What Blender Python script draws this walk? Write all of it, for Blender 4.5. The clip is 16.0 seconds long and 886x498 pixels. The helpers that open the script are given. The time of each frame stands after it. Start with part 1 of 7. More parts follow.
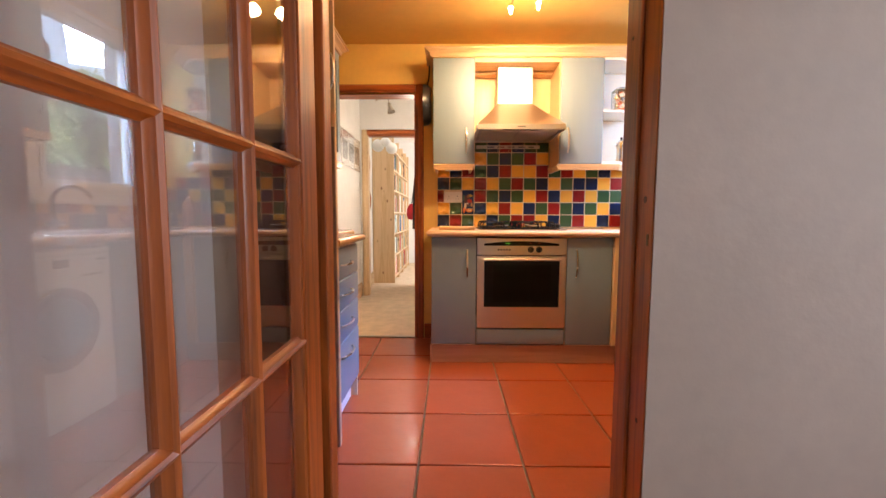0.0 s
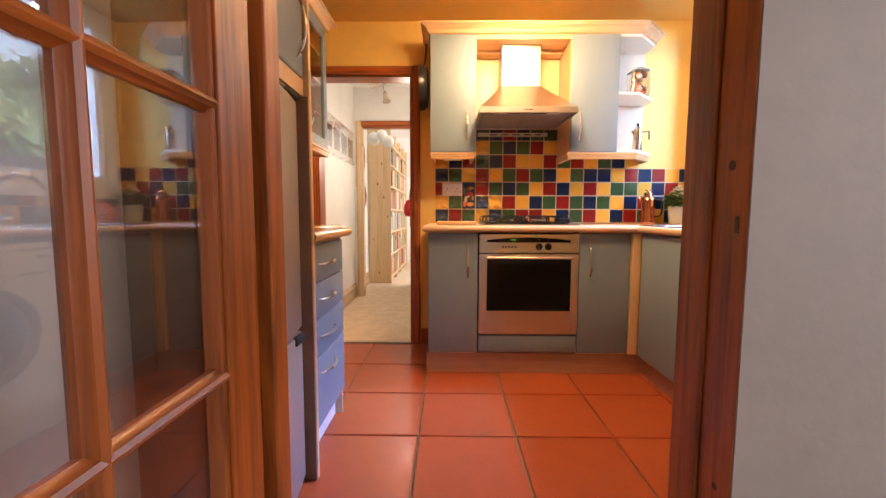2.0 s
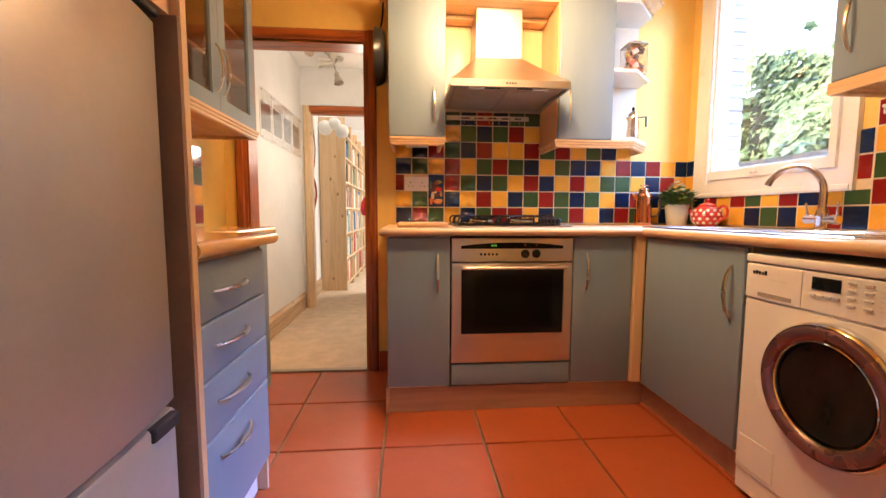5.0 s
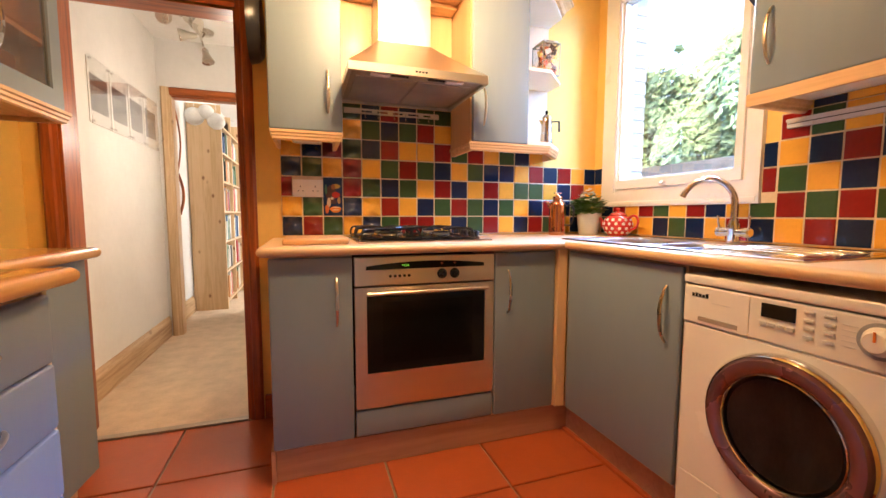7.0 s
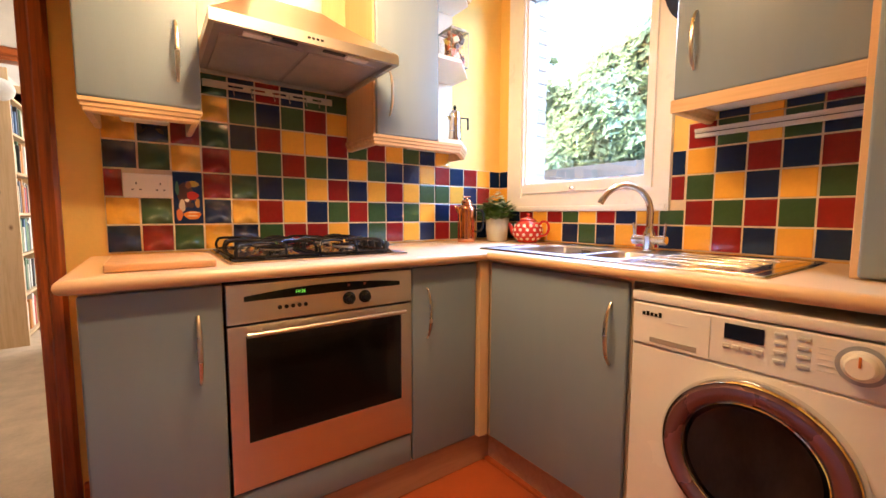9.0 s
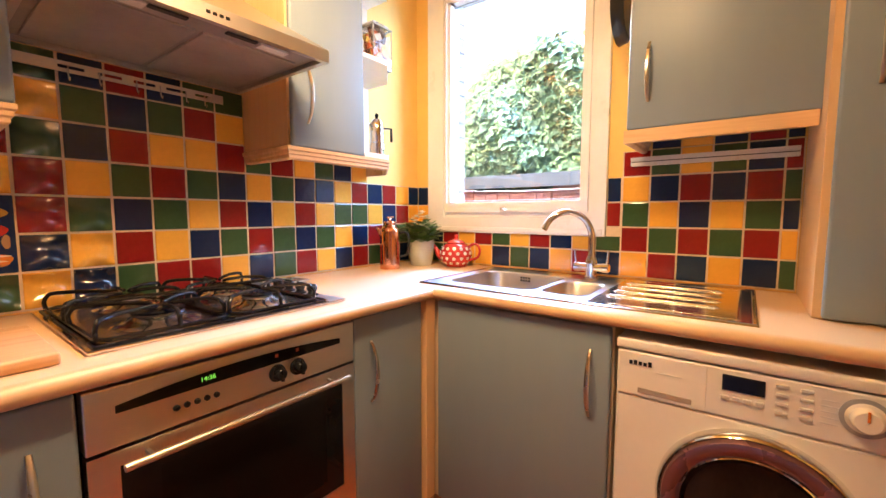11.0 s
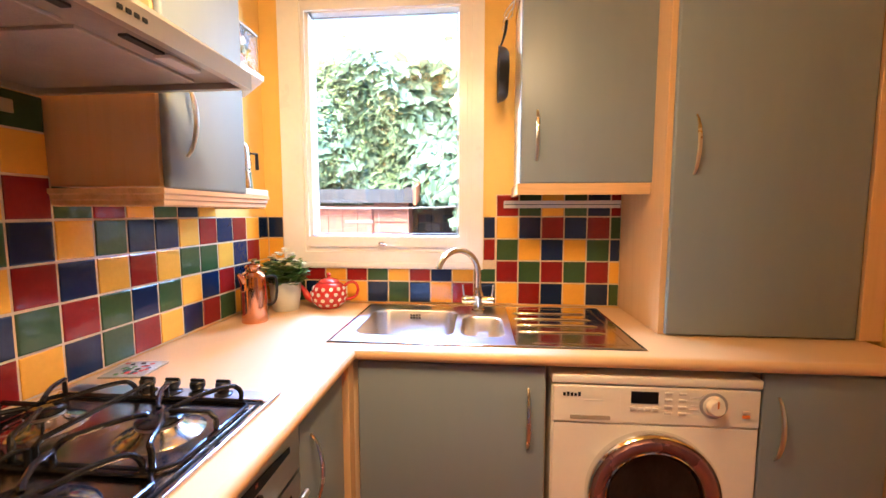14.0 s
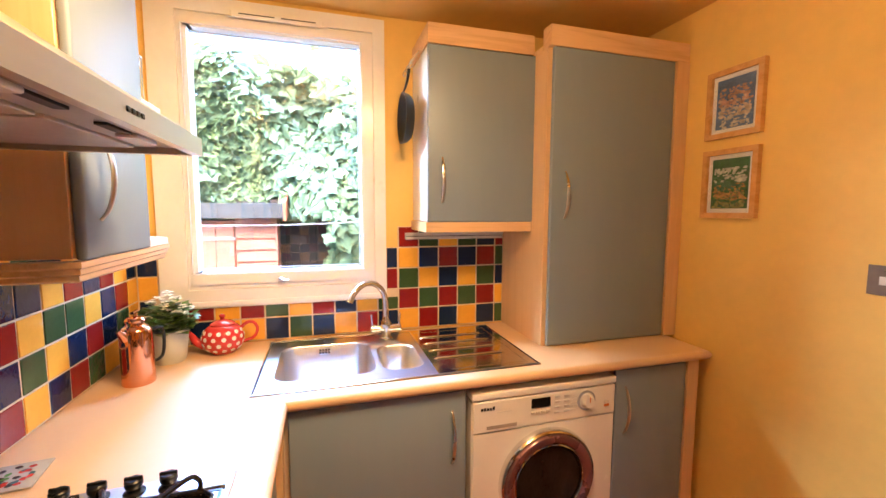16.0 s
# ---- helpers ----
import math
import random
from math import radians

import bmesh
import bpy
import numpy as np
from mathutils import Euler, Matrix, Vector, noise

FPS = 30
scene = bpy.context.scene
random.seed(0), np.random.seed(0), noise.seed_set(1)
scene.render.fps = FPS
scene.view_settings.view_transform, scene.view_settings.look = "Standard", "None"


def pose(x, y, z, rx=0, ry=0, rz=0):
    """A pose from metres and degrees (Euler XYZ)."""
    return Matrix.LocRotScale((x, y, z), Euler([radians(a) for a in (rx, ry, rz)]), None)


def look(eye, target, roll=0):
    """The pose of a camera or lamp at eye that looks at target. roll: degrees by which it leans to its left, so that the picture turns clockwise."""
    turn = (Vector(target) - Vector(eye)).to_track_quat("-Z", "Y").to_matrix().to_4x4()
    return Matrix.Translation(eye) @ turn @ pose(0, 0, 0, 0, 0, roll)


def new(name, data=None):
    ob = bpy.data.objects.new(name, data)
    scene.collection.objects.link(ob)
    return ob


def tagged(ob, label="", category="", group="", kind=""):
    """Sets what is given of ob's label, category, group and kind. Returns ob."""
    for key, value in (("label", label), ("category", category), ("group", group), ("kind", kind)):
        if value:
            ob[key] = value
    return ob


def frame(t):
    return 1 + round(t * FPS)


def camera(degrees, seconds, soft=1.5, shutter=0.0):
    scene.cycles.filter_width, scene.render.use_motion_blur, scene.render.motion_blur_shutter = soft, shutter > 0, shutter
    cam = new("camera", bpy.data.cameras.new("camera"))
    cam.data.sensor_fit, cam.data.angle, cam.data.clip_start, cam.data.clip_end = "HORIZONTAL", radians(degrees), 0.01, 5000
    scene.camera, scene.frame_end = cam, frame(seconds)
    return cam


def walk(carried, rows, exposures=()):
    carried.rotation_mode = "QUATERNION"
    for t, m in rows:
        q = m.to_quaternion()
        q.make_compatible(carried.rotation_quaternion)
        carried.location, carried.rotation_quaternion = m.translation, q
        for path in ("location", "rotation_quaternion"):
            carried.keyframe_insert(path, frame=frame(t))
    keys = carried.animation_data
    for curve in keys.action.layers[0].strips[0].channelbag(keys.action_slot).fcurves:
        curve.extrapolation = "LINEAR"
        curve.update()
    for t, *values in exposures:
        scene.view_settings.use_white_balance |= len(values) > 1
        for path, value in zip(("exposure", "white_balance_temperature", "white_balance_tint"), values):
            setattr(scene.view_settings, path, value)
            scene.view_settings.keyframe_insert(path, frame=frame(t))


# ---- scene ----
cam = camera(95.0, 16.0)
METRES, EYE, TILT, LEAN, TURN = 2.7, 1.015, 0.0, 0.0, 0.8
ROWS = [
    (0.0, 0.0, 0.0, 0.0, 0.01, -4.78, -0.17),
    (0.5, 0.0027, 0.0247, -0.0076, -0.06, -4.64, -0.21),
    (1.0, 0.0055, 0.0505, -0.0108, -0.03, -4.74, -0.14),
    (1.5, 0.006, 0.0754, -0.0126, 0.02, -4.78, -0.14),
    (2.0, 0.0047, 0.1043, -0.0146, 0.02, -4.81, -0.18),
    (2.5, 0.0019, 0.1334, -0.0192, -0.02, -4.82, -0.16),
    (3.0, -0.0024, 0.1654, -0.0239, 0.02, -4.87, -0.23),
    (5.5, 0.0054, 0.3275, -0.0087, -8.47, -4.95, -0.16),
    (6.0, 0.0096, 0.3596, -0.0032, -12.02, -4.85, -0.12),
    (6.5, 0.0123, 0.3882, 0.001, -15.47, -4.85, -0.14),
    (7.0, 0.0145, 0.4189, 0.0054, -19.33, -4.88, -0.14),
    (7.5, 0.0162, 0.4487, 0.0078, -22.94, -4.84, -0.13),
    (8.0, 0.0181, 0.4822, 0.0096, -27.28, -4.88, -0.19),
    (8.5, 0.0202, 0.5122, 0.0111, -31.65, -4.85, -0.18),
    (9.0, 0.0212, 0.5444, 0.0165, -36.42, -4.88, -0.18),
    (11.5, 0.0178, 0.7091, 0.0669, -58.92, -4.94, -0.05),
    (12.0, 0.0117, 0.7435, 0.0745, -64.26, -4.95, -0.08),
    (12.5, 0.0048, 0.7738, 0.079, -69.37, -4.94, -0.08),
    (13.0, -0.003, 0.8033, 0.0871, -74.89, -4.94, -0.09),
    (13.5, -0.0087, 0.8279, 0.1, -80.04, -4.99, -0.01),
    (14.0, -0.0139, 0.854, 0.1173, -85.81, -5.1, 0.0),
    (14.5, -0.0186, 0.8798, 0.1316, -91.09, -5.14, -0.1),
    (15.0, -0.0241, 0.9075, 0.1471, -96.624, -5.18, -0.15),
    (15.5, -0.0306, 0.9294, 0.1611, -101.6, -5.25, -0.16),
    (16.0, -0.0374, 0.9496, 0.1743, -107.166, -5.33, -0.19),
]
walk(cam, [(t, pose(0, 0, EYE, TILT, LEAN, TURN) @ pose(METRES * x, METRES * y, METRES * z, 90 + pitch, roll, yaw)) for t, x, y, z, yaw, pitch, roll in ROWS])

# ---------- world, sun, lamps ----------
world = bpy.data.worlds.new("sky")
scene.world = world
world.use_nodes = True
_sky = world.node_tree.nodes.new("ShaderNodeTexSky")
_sky.sky_type, _sky.sun_disc = "NISHITA", False
_sky.sun_elevation, _sky.sun_rotation = radians(58), radians(-70)
_sky.air_density, _sky.dust_density, _sky.ozone_density = 1.0, 6.0, 0.6
world.node_tree.nodes["Background"].inputs["Strength"].default_value = 1.05
world.node_tree.links.new(_sky.outputs[0], world.node_tree.nodes["Background"].inputs[0])
scene.view_settings.exposure = 0.47


def lamp(kind, name, m, power, color, size=0.1, size_y=None, spot=None):
    d = bpy.data.lights.new(name, kind)
    d.energy, d.color = power, color
    if kind == "AREA":
        d.size = size
        if size_y:
            d.shape, d.size_y = "RECTANGLE", size_y
    elif kind == "SUN":
        d.angle = size
    else:
        d.shadow_soft_size = size
    if spot:
        d.spot_size, d.spot_blend = radians(spot), 0.6
    ob = new(name, d)
    ob.matrix_basis = m
    return ob


lamp("SUN", "sun", look((-1.5, 1.2, 9), (3.6, 3.0, 1.0)), 1.25, (1, 0.97, 0.90), radians(18))
WARM = (1.0, 0.655, 0.34)
BULBS = [(0.36, 2.50, 2.20), (0.51, 2.45, 2.20), (0.60, 2.20, 2.18), (0.36, 2.14, 2.18)]
for i, p in enumerate(BULBS):
    lamp("POINT", "bulb_light", pose(*p), 4.9, WARM, 0.035)
    lamp("SPOT", "bulb_beam", look((p[0], p[1], p[2] - 0.03), (p[0] + (0.25, 0.5, 0.55, -0.3)[i], p[1] + (0.9, 0.9, 0.65, 0.9)[i], 0.85)), (20, 14, 13, 28)[i], WARM, 0.03, spot=150)
lamp("AREA", "window_light", look((2.45, 2.72, 2.95), (1.2, 2.75, 1.1)), 46, (0.72, 0.84, 1.0), 1.1, 0.8)
lamp("AREA", "window_light", look((2.75, 1.55, 2.1), (0.4, 3.5, 1.2)), 115, (0.32, 0.56, 1.0), 0.9, 0.9)
lamp("AREA", "window_light", look((3.4, 3.25, 3.38), (-0.5, 1.95, 0.3)), 430, (0.17, 0.37, 1.0), 0.5, 0.35)
lamp("AREA", "window_light", look((2.75, 4.1, 2.75), (0.6, 0.99, 0.6)), 165, (0.62, 0.78, 1.0), 0.6, 0.6)
# unseen area lamps at added wall openings, standing in for daylight
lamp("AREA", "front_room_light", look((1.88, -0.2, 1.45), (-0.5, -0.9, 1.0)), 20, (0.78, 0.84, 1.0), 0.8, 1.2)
# Added fill for the bright study, set in a made-up opening.
lamp("AREA", "study_light", look((1.78, 6.4, 1.5), (-0.9, 6.0, 1.2)), 85, (1.0, 0.98, 0.95), 1.3, 1.3)
# Warm point lamp added in mid-air to brighten the hall; no fitting there.
lamp("POINT", "hall_light", pose(-0.35, 4.3, 1.50), 15, (1.0, 0.86, 0.70), 0.06)

# ---------- materials ----------


def mat(name, color, rough=0.5, metal=0.0, var=0.12, scale=8.0, bump=0.0, bscale=60.0, stretch=None, dark=None,
        coat=0.0, trans=0.0, ior=1.45, emit=0.0, rnd=0.0, isl=0.0, spec=None, rvar=0.08, bdist=0.002, bdet=3):
    m = bpy.data.materials.new(name)
    m.use_nodes = True
    nt = m.node_tree
    N, L = nt.nodes, nt.links
    b = N["Principled BSDF"]
    I = b.inputs
    c = tuple(color) + (1,)
    I["Roughness"].default_value, I["Metallic"].default_value = rough, metal
    I["Coat Weight"].default_value, I["Coat Roughness"].default_value = coat, 0.08
    I["Transmission Weight"].default_value, I["IOR"].default_value = trans, ior
    if spec is not None:
        I["Specular IOR Level"].default_value = spec
    if emit:
        I["Emission Color"].default_value, I["Emission Strength"].default_value = c, emit
    tc = N.new("ShaderNodeTexCoord")
    mp = N.new("ShaderNodeMapping")
    L.new(tc.outputs["Object"], mp.inputs[0])
    if stretch:
        mp.inputs["Scale"].default_value = stretch
    n1, n2 = N.new("ShaderNodeTexNoise"), N.new("ShaderNodeTexNoise")
    for n, s in ((n1, scale), (n2, scale * 9)):
        n.inputs["Scale"].default_value, n.inputs["Detail"].default_value = s, 4
        L.new(mp.outputs[0], n.inputs[0])
    add = N.new("ShaderNodeMath")
    add.operation = "MULTIPLY_ADD"
    L.new(n2.outputs[0], add.inputs[0])
    add.inputs[1].default_value = 0.4
    L.new(n1.outputs[0], add.inputs[2])
    last = add.outputs[0]
    if rnd or isl:
        src = N.new("ShaderNodeObjectInfo").outputs["Random"] if rnd else N.new("ShaderNodeNewGeometry").outputs["Random Per Island"]
        a2 = N.new("ShaderNodeMath")
        a2.operation = "MULTIPLY_ADD"
        L.new(src, a2.inputs[0])
        a2.inputs[1].default_value = rnd or isl
        L.new(last, a2.inputs[2])
        last = a2.outputs[0]
    mr = N.new("ShaderNodeMapRange")
    mr.inputs[1].default_value, mr.inputs[2].default_value = 0.4, 1.0 + (rnd or isl)
    L.new(last, mr.inputs[0])
    mix = N.new("ShaderNodeMix")
    mix.data_type = "RGBA"
    d = dark or tuple(v * (1 - 2 * var) for v in color)
    mix.inputs[6].default_value = tuple(d) + (1,)
    mix.inputs[7].default_value = tuple(min(1, v * (1 + var)) for v in color) + (1,)
    L.new(mr.outputs[0], mix.inputs[0])
    L.new(mix.outputs[2], I["Base Color"])
    if rvar:
        rr = N.new("ShaderNodeMapRange")
        rr.inputs[3].default_value, rr.inputs[4].default_value = max(0.02, rough - rvar), min(1, rough + rvar)
        L.new(n1.outputs[0], rr.inputs[0])
        L.new(rr.outputs[0], I["Roughness"])
    if bump:
        nb = N.new("ShaderNodeTexNoise")
        nb.inputs["Scale"].default_value, nb.inputs["Detail"].default_value = bscale, bdet
        L.new(mp.outputs[0], nb.inputs[0])
        bp = N.new("ShaderNodeBump")
        bp.inputs["Strength"].default_value, bp.inputs["Distance"].default_value = bump, bdist
        L.new(nb.outputs[0], bp.inputs["Height"])
        L.new(bp.outputs[0], I["Normal"])
        if coat:
            L.new(bp.outputs[0], I["Coat Normal"])
    return m


def wood(name, light, dark, axis="z", rough=0.38, coat=0.15, knots=0.0):
    """Pine: long rings stretched along an axis, with fine fibres."""
    m = bpy.data.materials.new(name)
    m.use_nodes = True
    nt = m.node_tree
    N, L = nt.nodes, nt.links
    b = N["Principled BSDF"]
    tc, mp = N.new("ShaderNodeTexCoord"), N.new("ShaderNodeMapping")
    L.new(tc.outputs["Object"], mp.inputs[0])
    mp.inputs["Scale"].default_value = {"z": (1, 1, 0.06), "x": (0.06, 1, 1), "y": (1, 0.06, 1)}[axis]
    w = N.new("ShaderNodeTexNoise")
    w.inputs["Scale"].default_value, w.inputs["Detail"].default_value, w.inputs["Distortion"].default_value = 26, 5, 1.2
    L.new(mp.outputs[0], w.inputs[0])
    f = N.new("ShaderNodeTexNoise")
    f.inputs["Scale"].default_value, f.inputs["Detail"].default_value = 160, 3
    L.new(mp.outputs[0], f.inputs[0])
    a = N.new("ShaderNodeMath")
    a.operation = "MULTIPLY_ADD"
    L.new(f.outputs[0], a.inputs[0])
    a.inputs[1].default_value = 0.35
    L.new(w.outputs[0], a.inputs[2])
    last = a.outputs[0]
    if knots:
        v = N.new("ShaderNodeTexVoronoi")
        v.inputs["Scale"].default_value = knots
        mk2 = N.new("ShaderNodeMapping")
        mk2.inputs["Scale"].default_value = {"z": (1, 1, 0.6), "x": (0.6, 1, 1), "y": (1, 0.6, 1)}[axis]
        L.new(tc.outputs["Object"], mk2.inputs[0])
        L.new(mk2.outputs[0], v.inputs[0])
        r = N.new("ShaderNodeMapRange")
        r.inputs[1].default_value, r.inputs[2].default_value, r.inputs[3].default_value, r.inputs[4].default_value = 0.05, 0.13, 0.0, 1.0
        L.new(v.outputs["Distance"], r.inputs[0])
    cr = N.new("ShaderNodeValToRGB")
    cr.color_ramp.elements[0].position, cr.color_ramp.elements[1].position = 0.45, 0.76
    cr.color_ramp.elements[0].color, cr.color_ramp.elements[1].color = (*dark, 1), (*light, 1)
    L.new(last, cr.inputs[0])
    if knots:
        mx = N.new("ShaderNodeMix")
        mx.data_type = "RGBA"
        mx.inputs[6].default_value = (dark[0] * 0.45, dark[1] * 0.32, dark[2] * 0.25, 1)
        L.new(r.outputs[0], mx.inputs[0])
        L.new(cr.outputs[0], mx.inputs[7])
        L.new(mx.outputs[2], b.inputs["Base Color"])
    else:
        L.new(cr.outputs[0], b.inputs["Base Color"])
    b.inputs["Roughness"].default_value, b.inputs["Coat Weight"].default_value, b.inputs["Coat Roughness"].default_value = rough, coat, 0.15
    bp = N.new("ShaderNodeBump")
    bp.inputs["Strength"].default_value, bp.inputs["Distance"].default_value = 0.15, 0.001
    L.new(f.outputs[0], bp.inputs["Height"])
    L.new(bp.outputs[0], b.inputs["Normal"])
    return m


M_YELLOW = mat("yellow wall paint", (0.82, 0.53, 0.14), 0.6, var=0.05, scale=3, bump=0.25, bscale=90)
M_CEIL = mat("yellow ceiling paint", (0.75, 0.47, 0.13), 0.7, var=0.05, scale=2, bump=0.2, bscale=70)
M_WHITE = mat("white wall paint", (0.78, 0.75, 0.71), 0.7, var=0.04, scale=3, bump=0.2, bscale=80)
M_GREYW = mat("off-white wall paint", (0.64, 0.55, 0.50), 0.65, var=0.05, scale=2.5, bump=0.3, bscale=60)
# Off-white paint again, darkened in colour where the wall gets less light.
M_GREYSHADE = mat("off-white wall paint darkened for shade", (0.45, 0.34, 0.27), 0.65, var=0.06, scale=2.5, bump=0.35, bscale=60)
M_GLOSS = mat("white gloss paint", (0.80, 0.77, 0.72), 0.3, var=0.04, scale=5)
M_UPVC = mat("white window plastic", (0.84, 0.80, 0.75), 0.25, var=0.03, scale=5)
M_PINE_Z = wood("orange pine upright", (0.40, 0.092, 0.013), (0.13, 0.026, 0.004), "z")
M_PINE_Y = wood("orange pine lengthwise", (0.40, 0.092, 0.013), (0.13, 0.026, 0.004), "y")
M_PINE_X = wood("orange pine crosswise", (0.40, 0.092, 0.013), (0.13, 0.026, 0.004), "x")
M_RAW_Z = wood("pale knotty pine upright", (0.68, 0.47, 0.27), (0.56, 0.36, 0.18), "z", 0.4, 0.2, 7.5)
M_RAW_Y = wood("pale knotty pine lengthwise", (0.60, 0.41, 0.23), (0.36, 0.19, 0.08), "y", 0.4, 0.2, 5)
M_BIRCH = wood("cream maple laminate", (0.70, 0.455, 0.24), (0.66, 0.415, 0.21), "z", 0.45, 0.1)
M_BIRCH_X = wood("cream maple trim", (0.72, 0.47, 0.25), (0.58, 0.35, 0.17), "x", 0.45, 0.1)
M_BIRCH_Y = wood("cream maple trim lengthwise", (0.72, 0.47, 0.25), (0.58, 0.35, 0.17), "y", 0.45, 0.1)
M_PLINTH = wood("pinkish beech board", (0.46, 0.26, 0.16), (0.38, 0.20, 0.12), "x", 0.5, 0.05)
M_TOP = mat("speckled beige laminate", (0.69, 0.46, 0.265), 0.3, var=0.02, scale=5, rvar=0.03)
M_TOPL = wood("beech effect laminate", (0.68, 0.36, 0.13), (0.54, 0.26, 0.08), "y", 0.22, 0.3)
M_BLUE = mat("blue grey cabinet foil", (0.215, 0.268, 0.315), 0.40, var=0.03, scale=4, bump=0.05, bscale=200, stretch=(1, 1, 0.15))
M_CARC = mat("cream carcass laminate", (0.74, 0.58, 0.40), 0.45, var=0.04, scale=6)
M_STEEL = mat("brushed stainless steel", (0.64, 0.60, 0.55), 0.33, 1.0, var=0.02, scale=3, stretch=(0.1, 0.5, 8), rvar=0.03)
M_SINK = mat("satin stainless steel", (0.70, 0.685, 0.66), 0.17, 1.0, var=0.05, scale=6, bump=0.02, bscale=60)
M_SINKB = mat("brushed stainless steel of the bowls", (0.64, 0.62, 0.60), 0.33, 1.0, var=0.05, scale=6, bump=0.03, bscale=60, rvar=0.04)
M_CHROME = mat("polished chrome", (0.78, 0.77, 0.76), 0.08, 1.0, var=0.02, rvar=0.03)
M_NICKEL = mat("satin nickel", (0.62, 0.56, 0.48), 0.28, 1.0, var=0.04)
M_BLACKG = mat("black glass", (0.008, 0.008, 0.009), 0.05, var=0.1, rvar=0.02, spec=0.25)
M_BLACK = mat("black enamel", (0.010, 0.009, 0.009), 0.22, spec=0.4, var=0.2, bump=0.1, bscale=120)
M_PLASB = mat("black plastic", (0.012, 0.012, 0.013), 0.28, spec=0.35, var=0.15)
M_WPLAS = mat("white enamel", (0.80, 0.77, 0.72), 0.25, var=0.02)
M_GPLAS = mat("pale grey plastic", (0.62, 0.60, 0.58), 0.35, var=0.03)
M_FRIDGE = mat("silver grey fridge coat", (0.43, 0.36, 0.30), 0.35, 0.25, var=0.04)
M_DARKGAP = mat("dark rubber", (0.03, 0.028, 0.026), 0.7, var=0.2)
M_GROUT = mat("cream grout", (0.66, 0.51, 0.33), 0.8, var=0.1, scale=20, bump=0.3, bscale=200)
M_FGROUT = mat("grey floor grout", (0.30, 0.26, 0.21), 0.9, var=0.15, scale=15, bump=0.4, bscale=150)
M_TERRA = mat("terracotta floor tile", (0.38, 0.080, 0.025), 0.32, var=0.08, scale=9, bump=0.6, bscale=12, rnd=0.3, dark=(0.335, 0.066, 0.021), coat=0.08)
M_CARPET = mat("beige carpet", (0.64, 0.49, 0.34), 0.95, var=0.1, scale=10, bump=0.9, bscale=350, bdist=0.004)
TILE = {
    "y": mat("yellow glazed tile", (0.80, 0.40, 0.055), 0.07, var=0.06, scale=10, bump=0.35, bscale=22, rnd=0.2, bdist=0.006, rvar=0.02),
    "r": mat("red glazed tile", (0.245, 0.014, 0.013), 0.07, var=0.12, scale=10, bump=0.35, bscale=22, rnd=0.2, bdist=0.006, rvar=0.02),
    "g": mat("green glazed tile", (0.040, 0.086, 0.032), 0.07, var=0.12, scale=10, bump=0.35, bscale=22, rnd=0.2, bdist=0.006, rvar=0.02),
    "b": mat("blue glazed tile", (0.007, 0.018, 0.058), 0.07, var=0.12, scale=10, bump=0.35, bscale=22, rnd=0.2, bdist=0.006, rvar=0.02),
}
GLAZE = dict(y=(0.80, 0.40, 0.055), r=(0.235, 0.013, 0.012), g=(0.038, 0.082, 0.030), b=(0.007, 0.018, 0.058))
for k in "yrgb":
    TILE[k + "w"] = mat("uneven glazed tile", GLAZE[k], 0.06, var=0.12, scale=10, bump=1.0, bscale=15, rnd=0.2, bdist=0.09, bdet=0, rvar=0.02, coat=0.6)


def glass(name, tint=(1, 1, 1), rough=0.0, base=0.075):
    m = bpy.data.materials.new(name)
    m.use_nodes = True
    N, L = m.node_tree.nodes, m.node_tree.links
    N.remove(N["Principled BSDF"])
    t, g, mx, fr = (N.new("ShaderNode" + k) for k in ("BsdfTransparent", "BsdfGlossy", "MixShader", "LayerWeight"))
    t.inputs[0].default_value = (*tint, 1)
    g.inputs["Roughness"].default_value = rough
    fr.inputs["Blend"].default_value = 0.5
    pw, ma = N.new("ShaderNodeMath"), N.new("ShaderNodeMath")
    pw.operation, ma.operation = "POWER", "MULTIPLY_ADD"
    pw.inputs[1].default_value, ma.inputs[1].default_value, ma.inputs[2].default_value = 5.0, 0.98 - base, base
    L.new(fr.outputs["Facing"], pw.inputs[0])
    L.new(pw.outputs[0], ma.inputs[0])
    L.new(ma.outputs[0], mx.inputs[0])
    L.new(t.outputs[0], mx.inputs[1])
    L.new(g.outputs[0], mx.inputs[2])
    L.new(mx.outputs[0], N["Material Output"].inputs[0])
    return m


M_GLASS = glass("clear glass")
M_GLASSD = glass("brown cabinet glass", (0.78, 0.64, 0.50))
M_DOORGLASS = glass("door glass", base=0.11)

# ---------- mesh tools ----------
ORG = {}


def thing(name, at, label="", category="", group="", kind=""):
    ob = new(name)
    ob.empty_display_size = 0.05
    ob.location = at
    ORG[ob.name] = Vector(at)
    return tagged(ob, label, category, group, kind)


def part(name, bm, material, parent=None, label="", smooth=False, at=None, kind="", category="", group=""):
    """One mesh object from a bmesh in world places, hung under its thing or part."""
    me = bpy.data.meshes.new(name)
    org = ORG[parent.name] if parent else Vector(at or (0, 0, 0))
    bmesh.ops.recalc_face_normals(bm, faces=bm.faces)
    if smooth:
        for f in bm.faces:
            f.smooth = True
    bm.transform(Matrix.Translation(-org))
    bm.to_mesh(me)
    bm.free()
    for m in (material if isinstance(material, (list, tuple)) else [material]):
        me.materials.append(m)
    ob = new(name, me)
    if smooth:
        me.set_sharp_from_angle(angle=radians(38))
    ORG[ob.name] = org
    if parent:
        ob.parent = parent
    else:
        ob.location = org
    return tagged(ob, label, category, group, kind)


